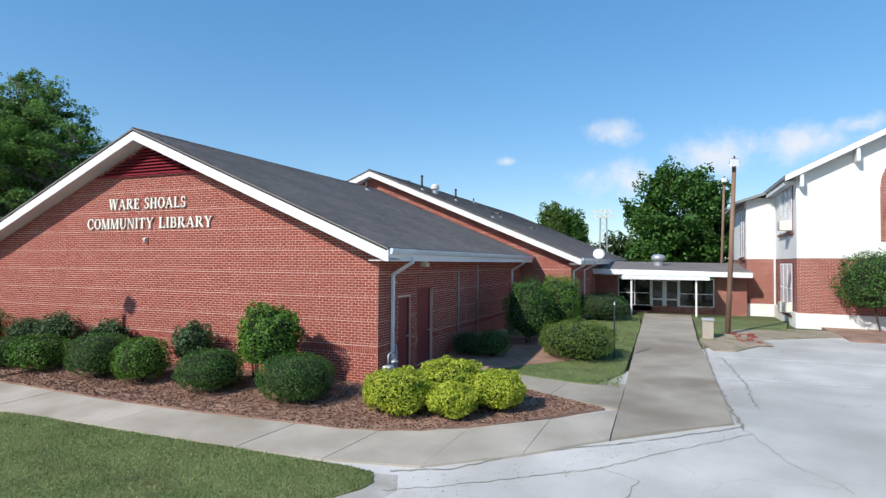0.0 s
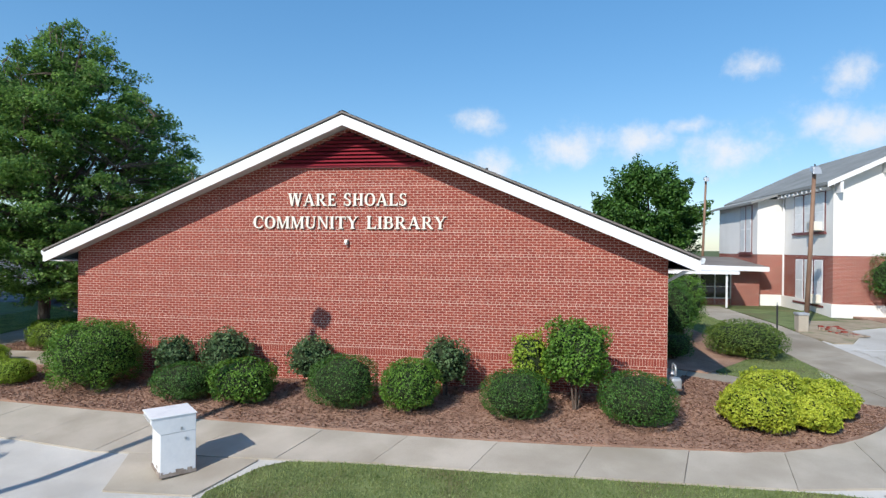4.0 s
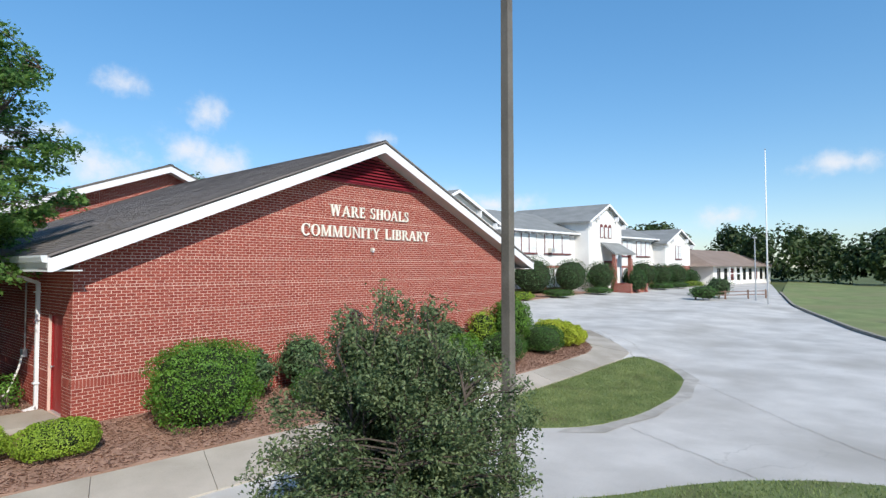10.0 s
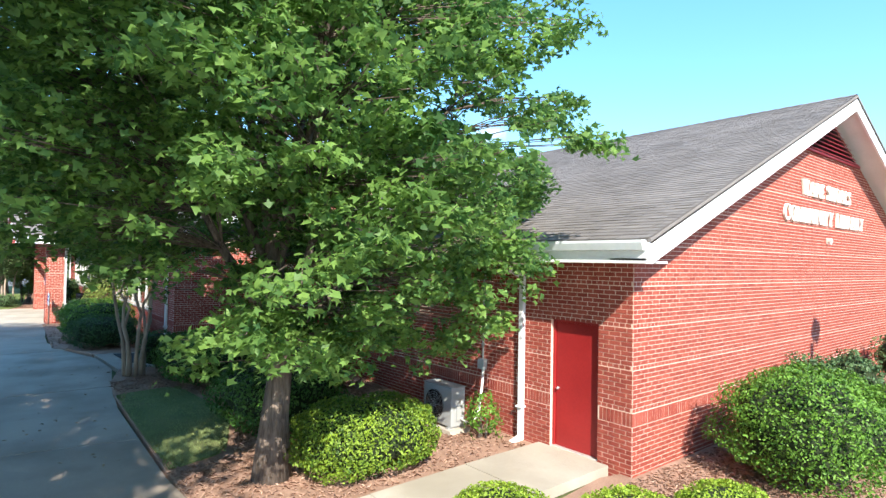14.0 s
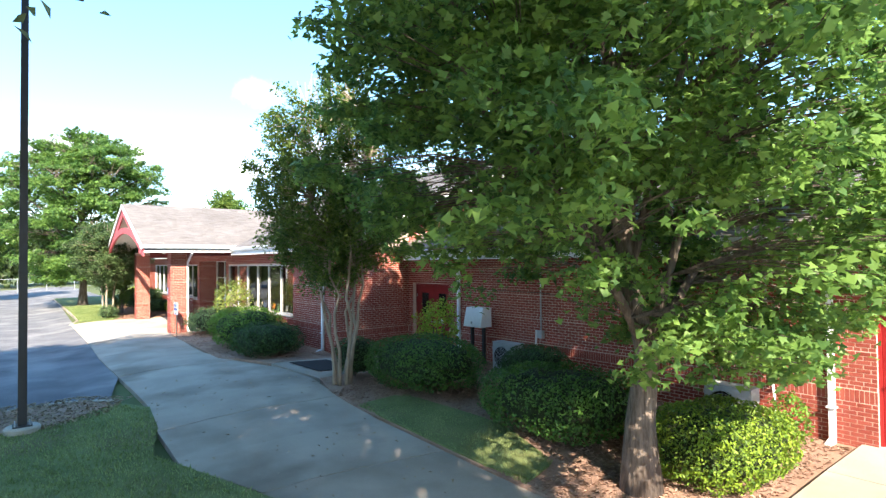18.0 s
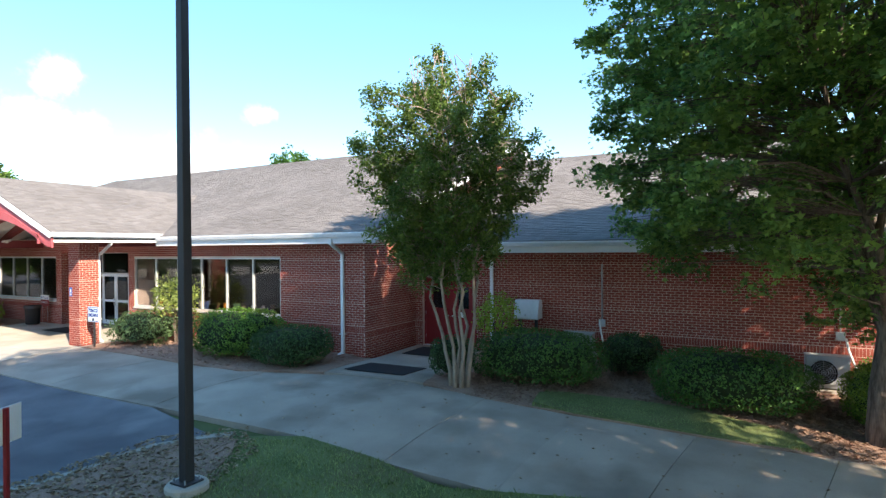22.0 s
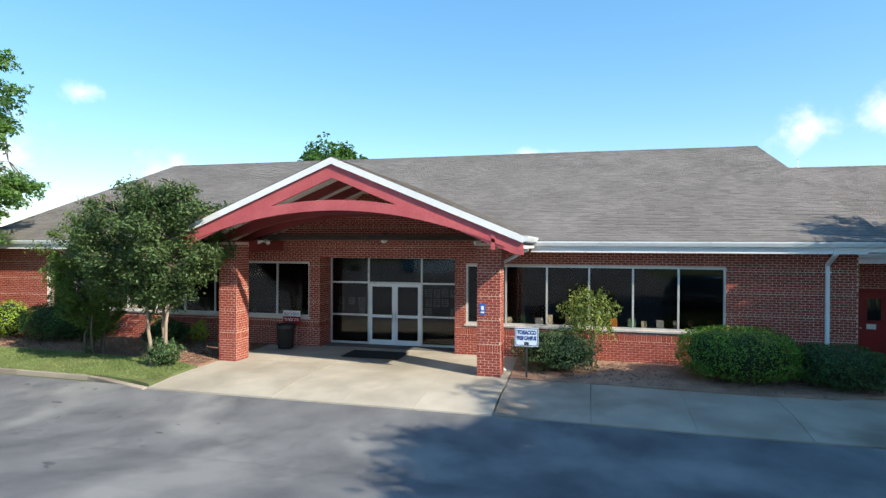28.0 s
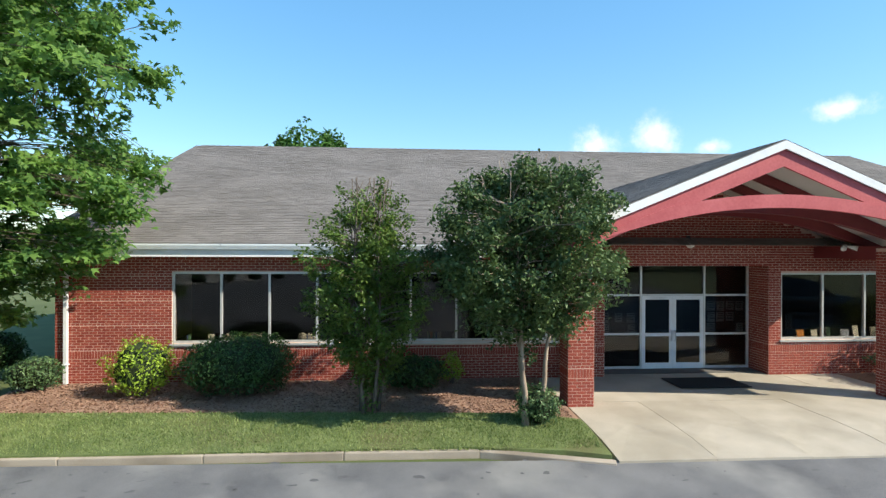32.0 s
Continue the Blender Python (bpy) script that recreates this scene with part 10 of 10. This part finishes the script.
grass("grass", rounded([(7.9, -6.3), (8.7, -4.75), (10.3, -4.6), (13.6, -4.6), (17.1, -4.5), (19.6, -4.4), (19.9, -4.9), (19.2, -5.9), (16.9, -7.4), (14.1, -8.0), (11.2, -8.0), (9.2, -7.5)]), 1500, 0.005, 1.0, "short mown grass blades with clover", 201)
grass("grass", rounded([(5.4, -9.7), (6.4, -10.3), (7.5, -11.15), (8.6, -12.5), (9.3, -14.2), (6, -14), (0, -11), (1.2, -8.0), (3.6, -8.2)]), 600, 0.02, 1.0, "rough grass blades on the verge", 206, 0.06)
grass("grass", [(-8.1, 0), (-8.1, 5), (-9.4, 9.2), (-9.05, 10.6), (-8.95, 12.2), (-9.4, 13.1), (-10.6, 12.6), (-12.2, 12.8), (-14, 13.4), (-14.5, 4), (-12, 0)], 700, 0.03, 1.5, "shaded rough grass blades", 202, 0.06)
grass("grass", [(-8.3, 33.55), (-6.8, 33.55), (-6.3, 35.2), (-6.0, 39), (-5.6, 46.5), (-8.0, 46.5)], 1300, 0.06, 1.2, "clover-rich grass blades along the kerb", 203, 0.055)
grass("grass", [(-5.55, 4.3), (-5.5, 9.2), (-4.2, 9.3), (-3.9, 6.5), (-4.6, 4.6)], 1200, 0.045, 1.0, "shaded grass blades by the hedge", 204)
grass("grass", [(19.5, 3.4), (23.2, 3.0), (23.2, 15), (22.8, 20.5), (20.3, 20.5), (21.5, 9.5), (21.6, 6.4)], 600, 0.05, 1.2, "small lawn's grass blades", 205)
BED = [(-4.4, -2.62), (0.3, -2.8), (4.5, -3.05), (8.4, -3.2), (12, -3.3), (14.9, -3.25), (17, -3.1), (18.1, -3.05), (19.7, -2.55), (21.5, -1.25), (23.1, 0.6), (21.7, 1.3), (18.4, 3.0), (17.4, 0.2), (17.3, -0.1), (-0.1, -0.1), (-4.6, -0.2)]
flakes("mulch_chips", BED, 420, 0.03, 0.8, "loose reddish bark chips and pine straw", "mulch", L_CHIP, 0.085, 211, 0.25)
flakes("mulch_chips", [(-5.5, 1.9), (-0.1, 1.95), (-0.1, 12.5), (-3.3, 11.7), (-5.4, 10.5), (-5.5, 9.3), (-4.1, 9.3), (-3.8, 6.5), (-4.6, 4.4), (-5.6, 4.2)], 280, 0.03, 0.8, "shaded bark chips and leaf litter", "mulch", L_CHIP, 0.085, 212, 0.3)
flakes("mulch_chips", [(-5.9, 24.4), (-2.9, 24.4), (-2.9, 15.3), (-5.4, 15.7), (-6.1, 17)], 60, 0.04, 0.8, "brown bark chips below the windows", "mulch", L_CHIP, 0.08, 213, 0.3)
flakes("mulch_chips", [(-6.6, 33.6), (-3.0, 33.6), (-3.0, 46.8), (-5.6, 46.3), (-6.0, 39), (-6.3, 35)], 300, 0.04, 0.8, "reddish bark chips below the windows", "mulch", L_CHIP, 0.08, 214, 0.3)
flakes("leaf_litter", [(-13.2, 13.0), (-11.0, 12.2), (-9.7, 12.5), (-9.0, 13.4), (-9.9, 14.7), (-11.2, 14.9), (-13.2, 14.6)], 230, 0.05, 0.7, "dry tan leaves drifted round the lamp post", "leaves", L_LITTER, 0.09, 215, 0.5)
flakes("leaf_litter", [(-9.4, 4.0), (-5.4, 2.0), (-5.2, 14.5), (-8.9, 14.5)], 3, 0.02, 1.0, "scattered fallen leaves on the shaded walk", "leaves", L_LITTER, 0.07, 216, 0.5)
flakes("leaf_litter", [(24.6, 5.2), (27.2, 3.0), (28.0, 7.5), (26.4, 10.8), (25.7, 10.8)], 16, -0.015, 2.0, "dry leaves blown along the walk's edge", "leaves", L_LITTER, 0.045, 217, 0.4)
flakes("grit", [(19.9, -4.7), (21.5, -3.6), (23.5, -1.9), (25.9, 0.2), (26.2, -0.1), (23.6, -2.9), (21.4, -4.7), (20.2, -5.6)], 34, -0.026, 2.0, "loose grit and sand along the worn edge of the walk", "grit", L_LITTER, 0.028, 219, 0.7)


def ribbon(name, label, line, width, material, off, step, seed, jitter=0.05, piece=0.15, category="crack"):
    """A thin worn strip that follows the ground: a dirt-filled seam or a painted line."""
    rr = random.Random(seed)
    total = sum(math.dist(a, b) for a, b in zip(line, line[1:]))
    n = max(2, int(total / piece))
    verts, faces = [], []
    for i in range(n + 1):
        p, q = at_len(line, i / n), at_len(line, min(1, (i + 0.5) / n))
        r = at_len(line, max(0, (i - 0.5) / n))
        dx, dy = q[0] - r[0], q[1] - r[1]
        d = math.hypot(dx, dy) + 1e-9
        nx, ny = -dy / d, dx / d
        o = rr.uniform(-jitter, jitter)
        for s in (-1, 1):
            w = width * 0.5 * rr.uniform(0.45, 1.35)
            x, y = p[0] + nx * (o + s * w), p[1] + ny * (o + s * w)
            verts.append((x, y, grid_z(x, y, step) + off))
        if i:
            faces.append((2 * i - 2, 2 * i - 1, 2 * i + 1, 2 * i))
    me = raw_mesh(name, verts, faces, material)
    tagged(new(name, me), label, category, kind="structure")


def stains(name, label, outline, density, size, off, seed):
    """Flat dark blots of uneven outline on the asphalt."""
    rng = np.random.default_rng(seed)
    px, py = scatter(outline, density, rng)
    verts, faces = [], []
    for x, y in zip(px, py):
        r, k = size * rng.lognormal(0, 0.5), 9
        sx, sy, a0, n = r * rng.uniform(0.9, 2.2), r * rng.uniform(0.5, 0.9), rng.uniform(-0.5, 0.5) + 1.57, len(verts)
        for q in range(k):
            a, w = 6.283 * q / k, rng.uniform(0.6, 1.25)
            u, v = sx * w * math.cos(a), sy * w * math.sin(a)
            qx, qy = x + u * math.cos(a0) - v * math.sin(a0), y + u * math.sin(a0) + v * math.cos(a0)
            verts.append((qx, qy, grid_z(qx, qy, 2.0) + off))
        faces.append(tuple(range(n, n + k)))
    tagged(new(name, raw_mesh(name, verts, faces, M_STAIN)), label, "stain", kind="stuff")


stains("oil_stain", "dark oil spots on the car park asphalt", [(-9.0, 30.0), (-8.6, 44), (-13.5, 44), (-13.5, 30)], 2.2, 0.03, -0.015, 301)
stains("oil_stain", "dark damp spots along the kerb", [(-8.4, 35), (-8.3, 45), (-9.3, 45), (-9.2, 35)], 4.0, 0.04, -0.015, 302)
SEAM = "dirt-filled seam in the pale asphalt"
ribbon("seam", SEAM, [(19.9, -4.3), (20.9, -3.85), (22.04, -2.7), (23.5, -1.75), (25.75, 0.1), (25.95, 0.4)], 0.03, M_SEAM, -0.012, 2.0, 1, 0.03, 0.12)
ribbon("seam", SEAM, [(20.1, -5.0), (21.0, -4.5), (23.4, -2.9), (26.15, -0.04)], 0.018, M_SEAM, -0.02, 2.0, 2, 0.03, 0.12)
ribbon("seam", SEAM, [(25.98, 0.3), (25.75, 5.4), (25.68, 11.3)], 0.06, M_SEAM, -0.012, 2.0, 3, 0.05, 0.12)
ribbon("seam", SEAM, [(26.52, 2.24), (26.54, 5.05), (26.22, 8.72)], 0.03, M_SEAM, -0.02, 2.0, 4, 0.06, 0.12)
ribbon("seam", SEAM, [(25.9, 0.35), (26.14, -0.09), (26.3, -0.86), (26.6, -1.6), (27.3, -2.5)], 0.012, M_SEAM, -0.02, 2.0, 5, 0.05, 0.12)
ribbon("seam", SEAM, [(23.38, -2.89), (24.05, -3.2), (23.9, -3.9), (24.3, -5.2)], 0.012, M_SEAM, -0.02, 2.0, 6, 0.05, 0.12)
ribbon("seam", SEAM, [(9.95, -7.9), (9.06, -9.34), (8.2, -10.94), (7.2, -13)], 0.016, M_SEAM, -0.02, 2.0, 7, 0.05, 0.12)
ribbon("seam", SEAM, [(17.0, -7.5), (14.62, -9.66), (12.3, -11.67), (9.5, -14.5)], 0.016, M_SEAM, -0.02, 2.0, 8, 0.05, 0.12)
LINE = "worn white parking line on the pale asphalt"
ribbon("parking_line", LINE, [(25.9, 5.5), (28.8, 5.7), (32.5, 5.95)], 0.09, M_LINE, -0.022, 2.0, 11, 0.004, 0.3, "road marking")
ribbon("parking_line", LINE, [(25.9, 8.75), (28.24, 8.95), (32.5, 9.2)], 0.09, M_LINE, -0.022, 2.0, 12, 0.004, 0.3, "road marking")
ribbon("parking_line", LINE, [(29.1, 8.4), (30.9, 7.1), (32.6, 5.9)], 0.09, M_LINE, -0.022, 2.0, 13, 0.004, 0.3, "road marking")



# ---- brickwork, last: pieces on the walls nearest to the way, the rest joined ----
def brick_face(parent, origin, u, n, width, z0, z1, openings=(), top=None, near=None, z_base=-0.01, limit=300):
    """Lays running-bond bricks on a wall face: origin at u = 0, outward normal n. near: (u0, u1, z0, z1) whose bricks are pieces."""
    ux, uy = u
    nx, ny = n
    rng = random.Random(len(bpy.data.objects))
    verts, faces, made, shared = [], [], 0, {}
    o = Vector(origin)

    def lay(a0, a1, b0, b1, proud):
        nonlocal made
        m = (a0 + a1) / 2
        for q in openings:
            if a1 > q[0] and a0 < q[1] and b1 > q[2] + 0.01 and b0 < q[3] - 0.01:
                if a0 < q[0] - 0.03:
                    a1 = min(a1, q[0])
                elif a1 > q[1] + 0.03:
                    a0 = max(a0, q[1])
                else:
                    return
        if a1 - a0 < 0.025 or (top and b1 > min(top(a0), top(a1))):
            return
        proud = proud + rng.uniform(-0.0015, 0.0015)
        w, hgt = a1 - a0, b1 - b0
        e = 0.003
        pts = [(0, 0, 0), (w, 0, 0), (w, hgt, 0), (0, hgt, 0), (e, e, proud), (w - e, e, proud), (w - e, hgt - e, proud), (e, hgt - e, proud)]
        quads = [(4, 5, 6, 7), (0, 1, 5, 4), (1, 2, 6, 5), (2, 3, 7, 6), (3, 0, 4, 7)]
        if near and near[0] <= m <= near[1] and near[2] <= b0 <= near[3] and made < limit:
            made += 1
            key = (round(w, 2), round(hgt, 2), round(proud, 3))
            if key not in shared:
                shared[key] = raw_mesh("brick", [(ux * a + nx * c, uy * a + ny * c, b) for a, b, c in pts], quads, M_BRICK_PIECE)
            ob = new("brick", shared[key])
            ob.parent = parent
            ob.location = (o.x + ux * a0, o.y + uy * a0, b0)
            return
        k = len(verts)
        verts.extend((o.x + ux * (a0 + a) + nx * c, o.y + uy * (a0 + a) + ny * c, b0 + b) for a, b, c in pts)
        faces.extend(tuple(k + i for i in q) for q in quads)

    rows = int((z1 - z0) / COURSE)
    first = math.floor((z0 - z_base) / COURSE)
    j = 0.0058
    for r in range(first, first + rows + 1):
        zb = z_base + r * COURSE
        if zb + COURSE > z1 + 0.01:
            break
        if 11 <= r <= 13:
            if r == 11:            # soldier course, three courses high
                a = 0.0
                while a < width:
                    lay(a + j * 0.6, min(width, a + 0.0705) - j * 0.6, zb + j, zb + 3 * COURSE - j, PROUD - 0.003)
                    a += 0.0705
            continue
        if r == 14 or (r > 14 and (r - 14) % 9 == 0):   # recessed header course
            a = -0.03
            while a < width:
                lay(max(0, a + j), min(width, a + 0.106) - j, zb + 1.9 * j, zb + COURSE - j, PROUD - 0.003)
                a += 0.106
            continue
        a = -(BRICK_L / 2 if r % 2 else 0.0)
        while a < width:
            lay(max(0.0, a + j * 1.25), min(width, a + BRICK_L) - j * 1.25, zb + j * 0.82, zb + COURSE - j * 0.82, PROUD)
            a += BRICK_L
    if verts:
        ob = new("brickwork", raw_mesh("brickwork", verts, faces, M_BRICK))
        ob.parent = parent
        tagged(ob, "running-bond red bricks with pale mortar joints", kind="stuff")


brick_face(wall_south, (0, 0, 0), (1, 0), (0, -1), WX, -0.2, 7.2, top=lambda a: roof_w(a) - 0.2, near=(0, 2.3, 0.0, 2.0))
brick_face(wall_west, (0, WY, 0), (0, -1), (-1, 0), WY, -0.05, 3.36, openings=[(WY - DOOR_W[1], WY - DOOR_W[0], DOOR_W[2], DOOR_W[3]), (WY - DOOR_D[1], WY - DOOR_D[0], DOOR_D[2], DOOR_D[3])], near=(WY - 3.0, WY, 0.0, 2.9))
brick_face(wall_east, (WX, 0, 0), (0, 1), (1, 0), WY, -0.2, 3.36, openings=[(1.2, 2.05, 0.05, 2.25), (2.5, 3.7, 0.05, 2.45)])
brick_face(wall_main_south, (MX0, WY, 0), (1, 0), (0, -1), -MX0, 0.1, 3.7, near=(0, 1.5, 0.3, 3.0))
brick_face(wall_main_south, (0, WY, 0), (1, 0), (0, -1), MX1, 3.3, 8.3, top=lambda a: roof_m(a) - 0.2)
brick_face(wall_main_south, (WX, WY, 0), (1, 0), (0, -1), MX1 - WX, -0.1, 3.4)
brick_face(wall_main_east, (MX1, WY, 0), (0, 1), (1, 0), 9, -0.1, 3.2)
HB = 0.14
brick_face(wall_main_west_a, (MX0, RECESS[0], 0), (0, -1), (-1, 0), RECESS[0] - WY, 0.2, M_TOP, openings=[(RECESS[0] - WIN_R[1], RECESS[0] - WIN_R[0], WIN_R[2] - 0.07, WIN_R[3])], near=(RECESS[0] - 18.6, RECESS[0] - WY, 0.3, 2.0), z_base=HB)
brick_face(wall_main_west_b, (MX0, MY1, 0), (0, -1), (-1, 0), MY1 - RECESS[1], 0.1, M_TOP, openings=[(MY1 - WIN_L[1], MY1 - WIN_L[0], WIN_L[2] - 0.07, WIN_L[3])], near=(0, 2.9, 0.3, 2.2), z_base=HB)
brick_face(wall_over, (MX0, 33.4, 0), (0, -1), (-1, 0), 8.4, 3.43, 5.8, openings=[(0, 33.4 - RECESS[1], 3.0, 3.68), (33.4 - RECESS[0], 8.4, 3.0, 3.68)], top=lambda a: 5.9 - abs(a - 4.18) * 0.41 - 0.02, z_base=HB)
for nm, yy, nn in (("wall_recess_south", RECESS[0], 1), ("wall_recess_north", RECESS[1], -1)):
    brick_face(bpy.data.objects[nm], (MX0 if nn < 0 else -2.0, yy, 0), (1, 0) if nn < 0 else (-1, 0), (0, nn), 0.92, 0.25, 3.42, z_base=HB)
for nm, cy0, cy1 in COLUMNS:
    c = COLUMN_OBS[nm]
    brick_face(c, (-5.8, cy1, 0), (0, -1), (-1, 0), cy1 - cy0, 0.25, 3.86, near=(0, 1, 0, 4), z_base=HB, limit=200)
    brick_face(c, (-5.8, cy0, 0), (1, 0), (0, -1), 0.64, 0.25, 3.86, z_base=HB)
    brick_face(c, (-5.16, cy1, 0), (-1, 0), (0, 1), 0.64, 0.25, 3.86, z_base=HB)
    brick_face(c, (-5.16, cy0, 0), (0, 1), (1, 0), cy1 - cy0, 0.25, 3.86, z_base=HB)

for job in SHINGLE_JOBS:
    shingles(*job)
